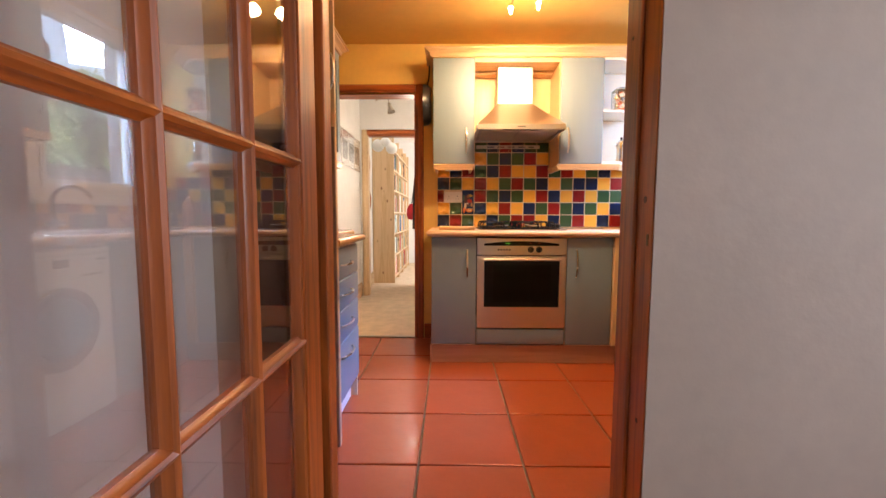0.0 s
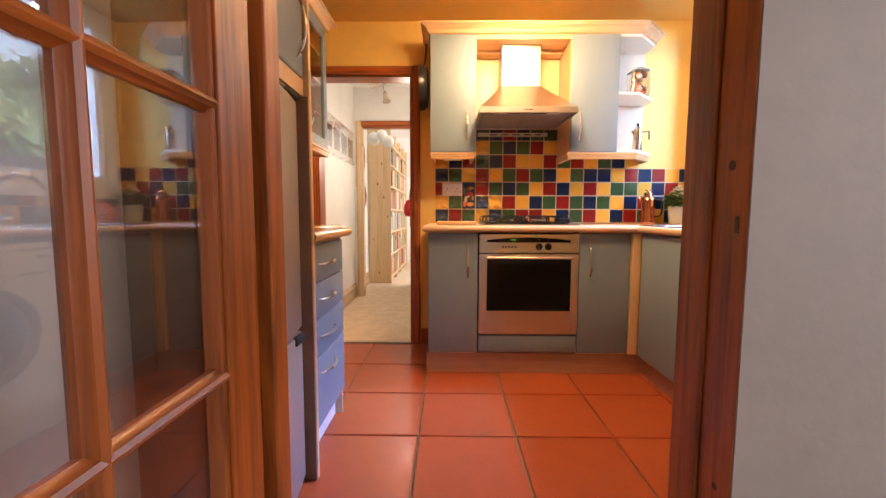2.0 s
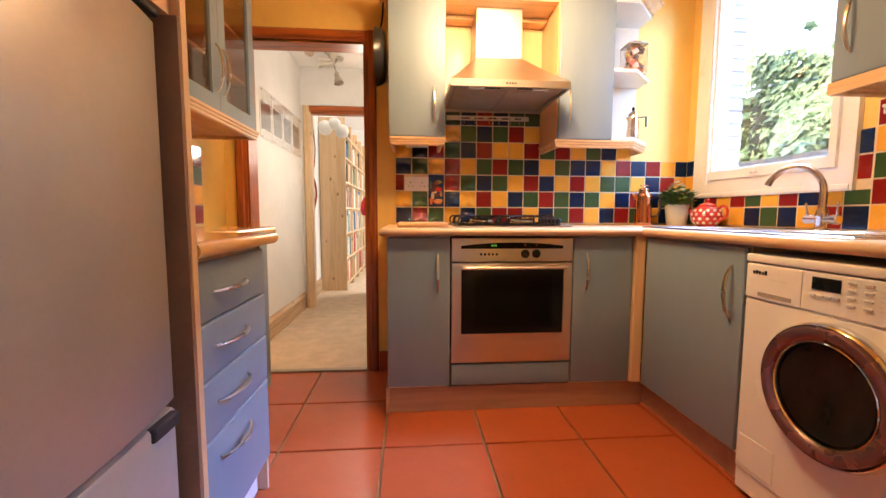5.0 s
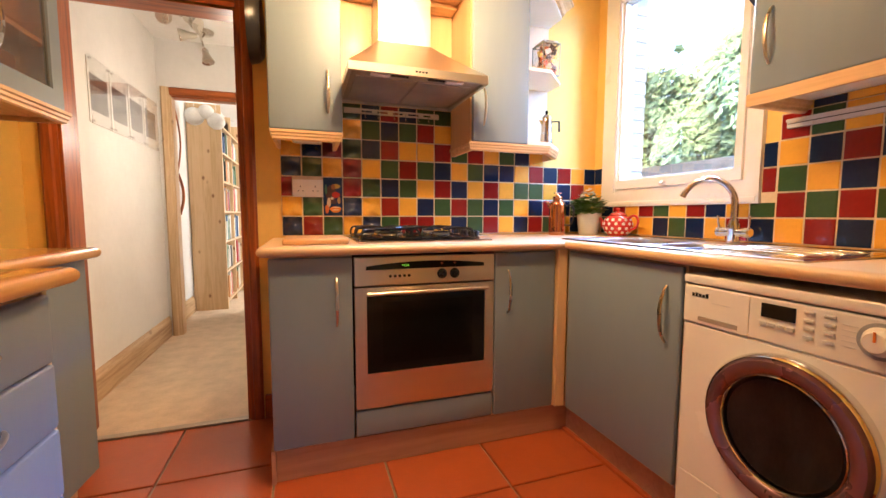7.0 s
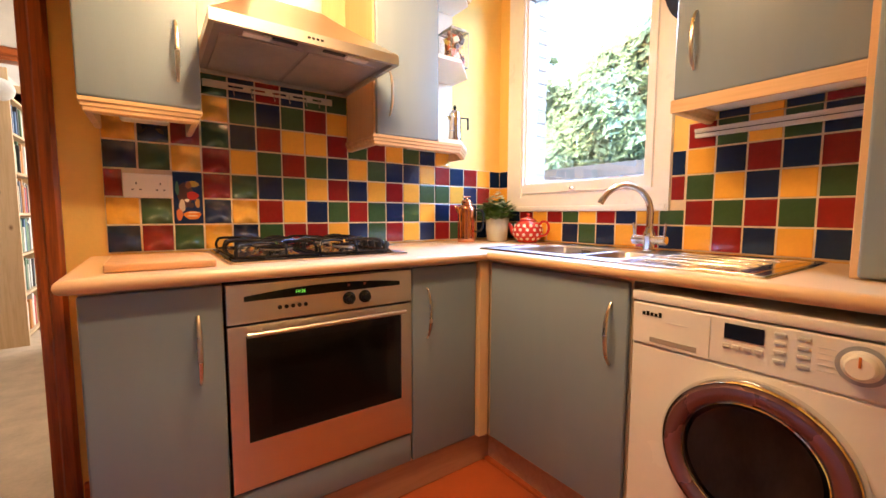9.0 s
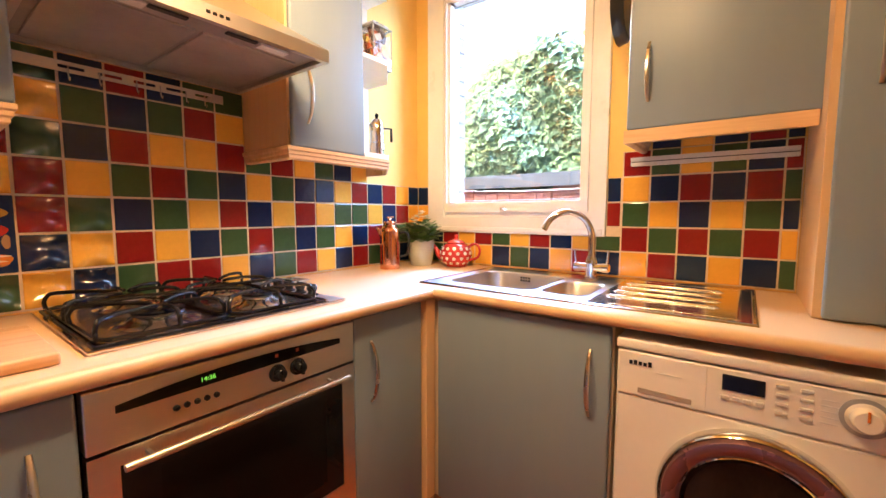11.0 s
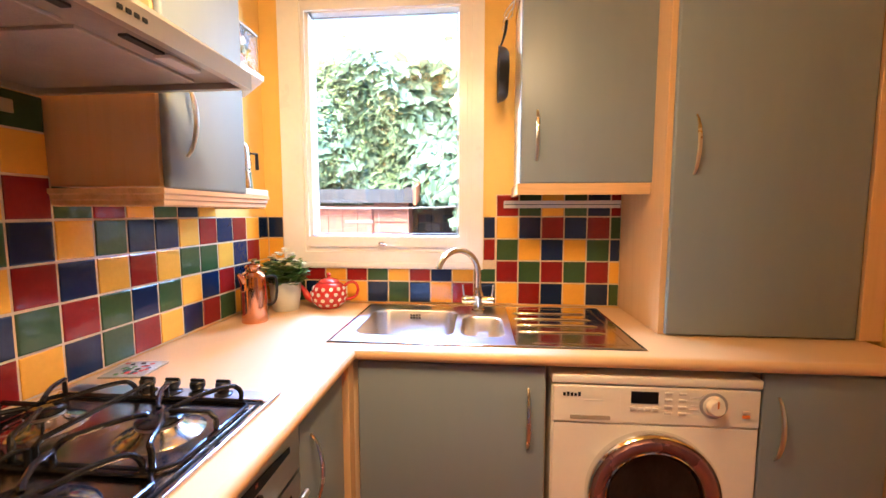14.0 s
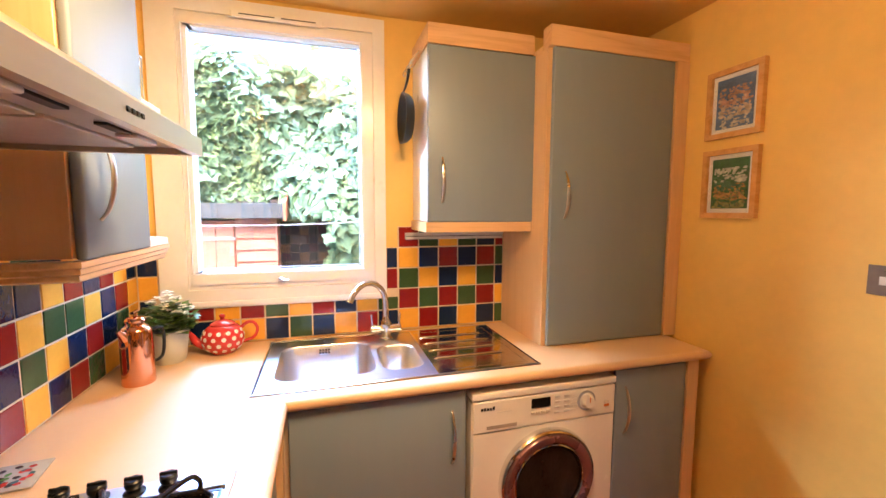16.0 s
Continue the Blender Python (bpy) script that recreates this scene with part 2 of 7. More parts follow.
def nb():
    return bmesh.new()


def box(bm, x0, x1, y0, y1, z0, z1, bev=0.0, seg=2):
    t = bmesh.new() if bev else bm
    vs = [t.verts.new((x, y, z)) for x in (x0, x1) for y in (y0, y1) for z in (z0, z1)]
    fs = []
    for q in ((0, 1, 3, 2), (4, 6, 7, 5), (0, 4, 5, 1), (2, 3, 7, 6), (0, 2, 6, 4), (1, 5, 7, 3)):
        fs.append(t.faces.new([vs[i] for i in q]))
    if bev:
        bmesh.ops.bevel(t, geom=t.edges[:], offset=bev, segments=seg, profile=0.5, affect="EDGES")
        merge(bm, t)
    return bm


def merge(bm, t):
    me = bpy.data.meshes.new("tmp")
    t.to_mesh(me)
    t.free()
    bm.from_mesh(me)
    bpy.data.meshes.remove(me)


def B(x0, x1, y0, y1, z0, z1, bev=0.0, seg=2):
    return box(bmesh.new(), x0, x1, y0, y1, z0, z1, bev, seg)


def rings(bm, loops, close=True, cap0=False, cap1=False):
    vs = [[bm.verts.new(p) for p in lp] for lp in loops]
    n = len(vs[0])
    for a, b in zip(vs, vs[1:]):
        for i in range(n if close else n - 1):
            j = (i + 1) % n
            bm.faces.new((a[i], a[j], b[j], b[i]))
    if cap0:
        bm.faces.new(vs[0][::-1])
    if cap1:
        bm.faces.new(vs[-1])
    return bm


def lathe(profile, at, n=28, axis="z", bm=None):
    bm = bm or bmesh.new()
    A = {"z": lambda a, b, h: (a, b, h), "x": lambda a, b, h: (h, a, b), "y": lambda a, b, h: (a, h, b)}[axis]
    loops = []
    for r, h in profile:
        r = max(r, 0.0004)
        loops.append([Vector(at) + Vector(A(r * math.cos(2 * math.pi * i / n), r * math.sin(2 * math.pi * i / n), h)) for i in range(n)])
    return rings(bm, loops, True, profile[0][0] < 0.01, profile[-1][0] < 0.01)


def tube(pts, r, n=8, bm=None, flat=1.0, up=(0, 0, 1), soft=False):
    """A round or flat bar along a line of points; soft rounds its bends."""
    bm = bm or bmesh.new()
    pts = [Vector(p) for p in pts]
    if soft:
        rr = list(r) if isinstance(r, (list, tuple)) else [r] * len(pts)
        q, s = [], []
        for i in range(len(pts) - 1):
            a, b, c, d = pts[max(i - 1, 0)], pts[i], pts[i + 1], pts[min(i + 2, len(pts) - 1)]
            for k in range(5):
                t = k / 5
                q.append(0.5 * (2 * b + (c - a) * t + (2 * a - 5 * b + 4 * c - d) * t * t + (3 * b - a - 3 * c + d) * t ** 3))
                s.append(rr[i] + (rr[i + 1] - rr[i]) * t)
        pts, r = q + [pts[-1]], s + [rr[-1]]
    loops = []
    side = None
    for i, p in enumerate(pts):
        d = (pts[min(i + 1, len(pts) - 1)] - pts[max(i - 1, 0)]).normalized()
        if side is None:
            u = Vector(up) if abs(d.dot(Vector(up))) < 0.95 else Vector((1, 0, 0))
            side = d.cross(u).normalized()
        else:
            side = (side - d * side.dot(d)).normalized()
        u = side.cross(d)
        rr = r[i] if isinstance(r, (list, tuple)) else r
        loops.append([p + side * rr * math.cos(2 * math.pi * k / n) + u * rr * flat * math.sin(2 * math.pi * k / n) for k in range(n)])
    return rings(bm, loops, True, True, True)


def arc(c, r, a0, a1, n, u=(1, 0, 0), v=(0, 0, 1)):
    u, v, c = Vector(u), Vector(v), Vector(c)
    return [c + u * r * math.cos(a0 + (a1 - a0) * i / n) + v * r * math.sin(a0 + (a1 - a0) * i / n) for i in range(n + 1)]


def plate(bm, axis, a0, a1, us, vs, gone):
    """A slab across an axis between a0 and a1, cut into cells along the lines us and vs, without the cells for which gone(u, v) holds."""
    def P(a, u, v):
        return {"x": (a, u, v), "y": (u, a, v), "z": (u, v, a)}[axis]
    V = {}

    def vert(k, i, j):
        if (k, i, j) not in V:
            V[k, i, j] = bm.verts.new(P((a0, a1)[k], us[i], vs[j]))
        return V[k, i, j]
    ok = {(i, j) for i in range(len(us) - 1) for j in range(len(vs) - 1) if not gone((us[i] + us[i + 1]) / 2, (vs[j] + vs[j + 1]) / 2)}
    for i, j in ok:
        for k in (0, 1):
            bm.faces.new([vert(k, *q) for q in ((i, j), (i + 1, j), (i + 1, j + 1), (i, j + 1))])
        for di, dj, p, q in ((-1, 0, (i, j), (i, j + 1)), (1, 0, (i + 1, j), (i + 1, j + 1)), (0, -1, (i, j), (i + 1, j)), (0, 1, (i, j + 1), (i + 1, j + 1))):
            if (i + di, j + dj) not in ok:
                bm.faces.new([vert(0, *p), vert(0, *q), vert(1, *q), vert(1, *p)])
    return bm


def molding(path, profile, side=1, closed=False, bm=None):
    """A profile of (out, height) drawn along a level path, mitred at its corners."""
    bm = bm or bmesh.new()
    pts = [Vector(p) for p in path]
    n = len(pts)
    loops = []
    for i, p in enumerate(pts):
        a = (p - pts[i - 1]).normalized() if i or closed else None
        b = (pts[(i + 1) % n] - p).normalized() if i < n - 1 or closed else None
        na = Vector((a.y, -a.x, 0)) * side if a else None
        nbv = Vector((b.y, -b.x, 0)) * side if b else None
        if na is None or nbv is None:
            o = na or nbv
        else:
            o = (na + nbv)
            o = o / max(0.2, o.dot(na))
        loops.append([p + o * q[0] + Vector((0, 0, q[1])) for q in profile])
    if closed:
        loops.append([v.copy() for v in loops[0]])
    return rings(bm, loops, True, not closed, not closed)


def bow(name, parent, c, length, along, out, r=0.0055, rise=0.028, label="satin bow handle"):
    """A bowed pull, standing off a door at its two ends."""
    c, al, ou = Vector(c), Vector(along), Vector(out)
    pts, n = [], 14
    for i in range(n + 1):
        s = -1 + 2 * i / n
        pts.append(c + al * s * length / 2 + ou * (rise * (1 - s * s) ** 0.75 + 0.002))
    bm = tube(pts, [r * (0.75 + 0.5 * (1 - (2 * i / n - 1) ** 2)) for i in range(n + 1)], 8, flat=0.8)
    return part(name, bm, M_NICKEL, parent, label, True)


def slab(name, x0, x1, y0, y1, z0, z1, parent, label="", m=None, bev=0.007):
    return part(name, B(x0, x1, y0, y1, z0, z1, bev, 3), m or M_BLUE, parent, label, True)


# ---------- the shell ----------
CEIL = 2.35
XW, YS, XL = 1.765, 3.30, -1.09
DX0, DX1 = -0.967, -0.257


def structure(name, bm, m, label="", category=""):
    return part(name, bm, m, None, label, kind="structure", category=category)


structure("floor", B(-1.3, 1.9, 0.96, 3.31, -0.12, -0.012), M_FGROUT, "grey grouted floor under terracotta tiles", "floor")
structure("floor_front_room", B(-2.4, 1.9, -3.0, 0.959, -0.12, 0.004), M_CARPET, "beige carpet of the front room", "floor")
structure("floor_carpet", B(-2.6, 1.9, 3.312, 8.6, -0.1, 0.006), M_CARPET, "beige carpet of the hall and study", "floor")
# stove wall with the hall doorway
structure("wall_north", plate(nb(), "y", YS, YS + 0.12, [-1.3, DX0, DX1, 2.0], [0, 1.97, CEIL], lambda u, v: DX0 < u < DX1 and v < 1.97), M_YELLOW, "yellow painted kitchen wall with a doorway", "wall")
WY0, WY1, WZ0, WZ1 = 2.33, 3.115, 1.14, 2.285
structure("wall_east", plate(nb(), "x", XW, XW + 0.11, [0.9, WY0, WY1, YS], [0, WZ0, WZ1, CEIL], lambda u, v: WY0 < u < WY1 and WZ0 < v < WZ1), M_YELLOW, "yellow painted kitchen wall with a window", "wall")
structure("wall_west", B(XL - 0.12, XL, 0.97, YS, 0, CEIL), M_YELLOW, "yellow painted kitchen wall", "wall")
EX0, EX1, EZ = -0.338, 0.432, 2.0
structure("wall_south", plate(nb(), "y", 0.93, 0.99, [XL - 0.1, EX0, EX1, XW], [0, EZ, CEIL], lambda u, v: EX0 < u < EX1 and v < EZ), M_YELLOW, "yellow painted kitchen wall with the entrance doorway", "wall")
structure("wall_south_front", plate(nb(), "y", 0.86, 0.929, [-2.4, EX0, EX1, 1.9], [0, EZ, CEIL], lambda u, v: EX0 < u < EX1 and v < EZ), M_GREYSHADE, "off-white wall of the front room", "wall")
# This opening is added out of view, only to let sky light in.
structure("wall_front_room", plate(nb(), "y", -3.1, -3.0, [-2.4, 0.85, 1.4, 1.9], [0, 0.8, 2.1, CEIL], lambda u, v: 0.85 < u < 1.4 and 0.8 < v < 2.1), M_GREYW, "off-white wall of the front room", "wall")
structure("wall_front_side", B(-0.56, -0.505, -2.6, 0.859, 0, CEIL), M_GREYW, "off-white side wall of the front room", "wall")
structure("dado_rail", molding([(-0.5045, 0.858, 0.790), (-0.5045, -2.6, 0.790)], [(0, 0), (0.006, 0.002), (0.010, 0.008), (0.004, 0.014), (0.004, 0.020), (0.010, 0.026), (0.010, 0.032), (0, 0.036)], 1), mat("off-white satin trim", (0.64, 0.54, 0.48), 0.35, var=0.04), "white moulded dado rail", "rail")
structure("wall_front_west", B(-2.5, -2.4, -3.0, 0.93, 0, CEIL), M_GREYW, "off-white wall of the front room", "wall")
# Opening added around the unseen fill lamp; no window is known here.
structure("wall_front_east", plate(nb(), "x", 1.9, 2.0, [-3.0, -0.65, 0.25, 0.93], [0, 0.8, 2.1, CEIL], lambda u, v: -0.65 < u < 0.25 and 0.8 < v < 2.1), M_GREYW, "off-white wall of the front room", "wall")
structure("ceiling", B(XL - 0.1, XW + 0.1, 0.9, YS + 0.1, CEIL, CEIL + 0.1), M_CEIL, "yellow painted kitchen ceiling", "ceiling")
structure("ceiling_front_room", B(-2.5, 2.0, -3.1, 0.899, CEIL, CEIL + 0.1), M_WHITE, "white painted ceiling", "ceiling")
# hall and study
HZ = 2.42
structure("wall_hall_west", B(XL - 0.12, XL, YS + 0.121, 5.03, 0, HZ), M_WHITE, "white painted hall wall", "wall")
structure("wall_hall_east", B(0.35, 0.45, YS + 0.121, 5.03, 0, HZ), M_WHITE, "white painted hall wall", "wall")
structure("wall_hall_south", plate(nb(), "y", YS + 0.1205, YS + 0.135, [-1.09, DX0, DX1, 0.35], [0, 1.97, HZ], lambda u, v: DX0 < u < DX1 and v < 1.97), M_WHITE, "white painted hall wall with a doorway", "wall")
FX0, FX1, FZ = -1.01, -0.25, 1.985
structure("wall_hall_north", plate(nb(), "y", 5.03, 5.13, [-2.6, FX0, FX1, 1.9], [0, FZ, HZ + 0.1], lambda u, v: FX0 < u < FX1 and v < FZ), M_WHITE, "white painted hall wall with a doorway", "wall")
structure("ceiling_hall", B(XL - 0.1, 0.45, YS + 0.121, 5.03, HZ, HZ + 0.1), M_WHITE, "white painted hall ceiling", "ceiling")
structure("ceiling_study", B(-2.6, 1.9, 5.13, 8.6, 2.5, 2.6), M_WHITE, "white painted study ceiling", "ceiling")
structure("wall_study_west", B(-1.22, -1.12, 5.13, 8.5, 0, 2.5), M_WHITE, "white painted study wall", "wall")
structure("wall_study_north", B(-1.2, 1.9, 8.5, 8.6, 0, 2.5), M_WHITE, "white painted study wall", "wall")
# The opening is added, out of view, for the study's fill lamp.
structure("wall_study_east", plate(nb(), "x", 1.8, 1.9, [5.13, 5.75, 7.05, 8.5], [0, 0.85, 2.15, 2.5], lambda u, v: 5.75 < u < 7.05 and 0.85 < v < 2.15), M_WHITE, "white painted study wall", "wall")


def door_case(name, x0, x1, z1, y0, y1, w, proud, mz, mx, label):
    """Lining and architrave round an opening in a wall from y0 to y1; the architrave on the camera's side."""
    t = thing(name, (x0, y0, 0), label, "door frame", kind="structure")
    part("jamb", B(x0, x0 + 0.02, y0, y1, 0, z1, 0.002), mz, t)
    part("jamb", B(x1 - 0.02, x1, y0, y1, 0, z1, 0.002), mz, t)
    part("head", B(x0 + 0.021, x1 - 0.021, y0, y1, z1 - 0.02, z1, 0.002), mx, t)
    pr = [(0, 0), (0, -0.006), (0.25, -0.009), (0.35, -0.016), (0.8, -0.018), (0.92, -0.012), (1, -0.008), (1, 0)]
    for nm, a, b in (("architrave", x0 + 0.008, x0 - w), ("architrave", x1 - 0.008, x1 + w)):
        loops = [[(a + (b - a) * u, y0 - 0.002 + v * proud, z) for u, v in pr] for z in (0.0, z1 + w)]
        part(nm, rings(nb(), loops, True, True, True), mz, t)
    loops = [[(x, y0 - 0.002 + v * proud, z1 - 0.008 + (w + 0.008) * u) for u, v in pr] for x in (x0 + 0.009, x1 - 0.009)]
    part("head_architrave", rings(nb(), loops, True, True, True), mx, t)
    return t


door_case("door_1", DX0, DX1, 1.985, YS, YS + 0.136, 0.055, 1.1, M_PINE_Z, M_PINE_X, "orange pine frame of the doorway to the hall")
door_case("door_2", FX0, FX1, 1.99, 5.03, 5.13, 0.055, 1.0, M_RAW_Z, M_PINE_X, "pine frame of the doorway to the study")


def entrance():
    t = thing("door_3", (EX0, 0.86, 0), "orange pine lining of the kitchen entrance", "door frame", kind="structure")
    part("jamb", B(EX0, EX0 + 0.003, 0.856, 0.945, 0, EZ, 0.001), M_PINE_Z, t)
    part("jamb", B(EX0, -0.288, 0.955, 1.012, 0, EZ, 0.004), M_PINE_Z, t)
    part("jamb", B(EX1 - 0.003, EX1, 0.862, 0.935, 0, EZ, 0.001), M_PINE_Z, t)
    part("jamb", B(EX1 - 0.010, EX1, 0.9355, 1.012, 0, EZ, 0.004), M_PINE_Z, t)
    part("head", B(EX0 + 0.001, EX1 - 0.001, 0.856, 1.012, EZ - 0.02, EZ - 0.001, 0.002), M_PINE_X, t)
    for x, s in ((EX0, -1), (EX1, 1)):
        lo, hi = sorted((x + s * 0.001, x + s * 0.06))
        part("architrave", B(lo, hi, 0.9915, 1.011, 0, EZ + 0.05, 0.004), M_PINE_Z, t)
    # Pine whose dark brown also holds the shadow behind the open door.
    part("front_architrave", B(EX0 - 0.105, EX0 - 0.004, 0.838, 0.8592, 0, EZ + 0.05, 0.004), mat("pine darkened with shade", (0.12, 0.045, 0.02), 0.4, var=0.25, scale=8, stretch=(1, 1, 0.08)), t, "pine architrave with painted shade")
    dark = mat("dark latch brass", (0.16, 0.10, 0.05), 0.4, 0.8)
    part("latch_plate", B(EX1 - 0.0045, EX1 - 0.0028, 0.876, 0.885, 0.95, 0.975, 0.0008), dark, t, "small dull brass latch plate")
    kn = mat("pine knot", (0.09, 0.03, 0.012), 0.5)
    for z, y, r, d in ((1.05, 0.8985, 0.008, 0.003), (0.55, 0.895, 0.006, 0.003), (1.42, 0.975, 0.005, 0.010)):
        part("knot", lathe([(0, 0), (r, 0), (r * 0.9, -0.0006), (0, -0.0005)], (EX1 - d, y, z), 10, "x"), kn, t)
    return t


entrance()


def glazed_door():
    """The open glazed door: hinged at the left of the entrance, standing square into the front room."""
    X0, X1 = -0.333, -0.298
    y1, y0 = 0.922, 0.135
    t = thing("door", (X0, y1, 0), "open orange pine glazed door with twelve clear panes", "door")
    st = 0.091
    ys = [y0 + st, y0 + st + (y1 - y0 - 2 * st) / 3, y0 + st + 2 * (y1 - y0 - 2 * st) / 3, y1 - st]
    zs = [0.38, 0.749, 1.121, 1.494, 1.87]
    part("stile", B(X0, X1, y1 - st, y1, 0.008, 1.97, 0.002), M_PINE_Z, t)
    part("stile", B(X0, X1, y0, y0 + st, 0.008, 1.97, 0.002), M_PINE_Z, t)
    part("rail", B(X0, X1, ys[0] + 0.0005, ys[3] - 0.0005, 0.008, 0.378, 0.002), M_PINE_Y, t, "wide bottom rail")
    part("rail", B(X0, X1, ys[0] + 0.0005, ys[3] - 0.0005, 1.882, 1.97, 0.002), M_PINE_Y, t, "top rail")
    xm, hw = (X0 + X1) / 2, 0.013
    pr = [(-hw, -0.004), (-hw, 0.004), (-0.008, 0.008), (-0.006, 0.0145), (0.0, 0.0178), (0.006, 0.0145), (0.008, 0.008), (hw, 0.004), (hw, -0.004), (0.008, -0.008), (0.006, -0.0145), (0, -0.0178), (-0.006, -0.0145), (-0.008, -0.008)]
    for y in ys[1:3]:
        part("muntin", rings(nb(), [[(xm + v, y + u, z) for u, v in pr] for z in (0.378, 1.882)], True, True, True), M_PINE_Z, t, smooth=True)
    for z in zs[1:4]:
        for a, b in zip(ys, ys[1:]):
            part("glazing_bar", rings(nb(), [[(xm + v * 0.98, y, z + u) for u, v in pr] for y in (a - 0.001, b + 0.001)], True, True, True), M_PINE_Y, t, smooth=True)
    for a, b in zip(ys, ys[1:]):
        for c, d in zip(zs, zs[1:]):
            part("pane", B(xm - 0.002, xm + 0.002, a + 0.001, b - 0.001, c - 0.012, d + 0.012), M_DOORGLASS, t)
    # beads round the inside of stiles and rails
    for y, s in ((ys[0], 1), (ys[3], -1)):
        lo, hi = sorted((y, y + s * 0.009))
        part("bead", B(xm - 0.014, xm + 0.014, lo, hi, 0.379, 1.881, 0.004), M_PINE_Z, t)
    hinge = lathe([(0, -0.05), (0.006, -0.05), (0.006, 0.05), (0, 0.05)], (X1 - 0.002, y1 + 0.008, 1.7), 10)
    part("hinge", hinge, M_NICKEL, t)
    part("hinge", lathe([(0, -0.05), (0.006, -0.05), (0.006, 0.05), (0, 0.05)], (X1 - 0.002, y1 + 0.008, 0.25), 10), M_NICKEL, t)
    for ob in t.children:
        if ob.name.startswith("pane"):
            ob.visible_shadow = False


glazed_door()

# ---------- fitted kitchen, stove side ----------
YF = 2.715          # cabinet door faces on the stove side
XF = 1.145          # cabinet door faces on the window side
CT = 0.912          # top of the counter
NOSE = [(0, -0.038)] + [(0.019 * math.sin(math.pi * i / 8), -0.019 - 0.019 * math.cos(math.pi * i / 8)) for i in range(1, 8)] + [(0, 0)]


def carcass(t, x0, x1, y0, y1, z0, z1, m=None):
    return part("body", B(x0, x1, y0, y1, z0, z1, 0.001, 1), m or M_CARC, t)


def base_left():
    t = thing("base_cabinet", (0.03, 3.0, 0), "blue-grey base cabinet with one door beside the oven", "cabinet", "fitted kitchen cabinets")
    carcass(t, -0.113, 0.186, YF + 0.021, 3.29, 0.12, 0.874)
    d = slab("cabinet_door", -0.115, 0.186, YF, YF + 0.02, 0.135, 0.866, t)
    bow("handle", d, (0.125, YF, 0.693), 0.19, (0, 0, 1), (0, -1, 0))
    t2 = thing("base_cabinet", (0.95, 3.0, 0), "narrow blue-grey base cabinet in the corner", "cabinet", "fitted kitchen cabinets")
    carcass(t2, 0.794, 1.165, YF + 0.021, 3.29, 0.12, 0.874)
    d = slab("cabinet_door", 0.794, 1.098, YF, YF + 0.02, 0.135, 0.866, t2)
    bow("handle", d, (0.856, YF, 0.693), 0.19, (0, 0, 1), (0, -1, 0))
    part("corner_post", B(1.102, 1.150, YF - 0.018, YF + 0.02, 0.135, 0.872, 0.002), M_BIRCH, t2, "cream corner post")
    p = thing("plinth", (0.5, 2.78, 0), "pinkish beech plinth under the stove cabinets", "plinth", kind="structure")
    part("board", B(-0.108, 1.19, YF + 0.02, YF + 0.036, 0.001, 0.125, 0.001), M_PLINTH, p)
    part("end_panel", B(-0.125, -0.109, YF + 0.005, 3.28, 0.001, 0.134, 0.001), M_PLINTH, p)


base_left()


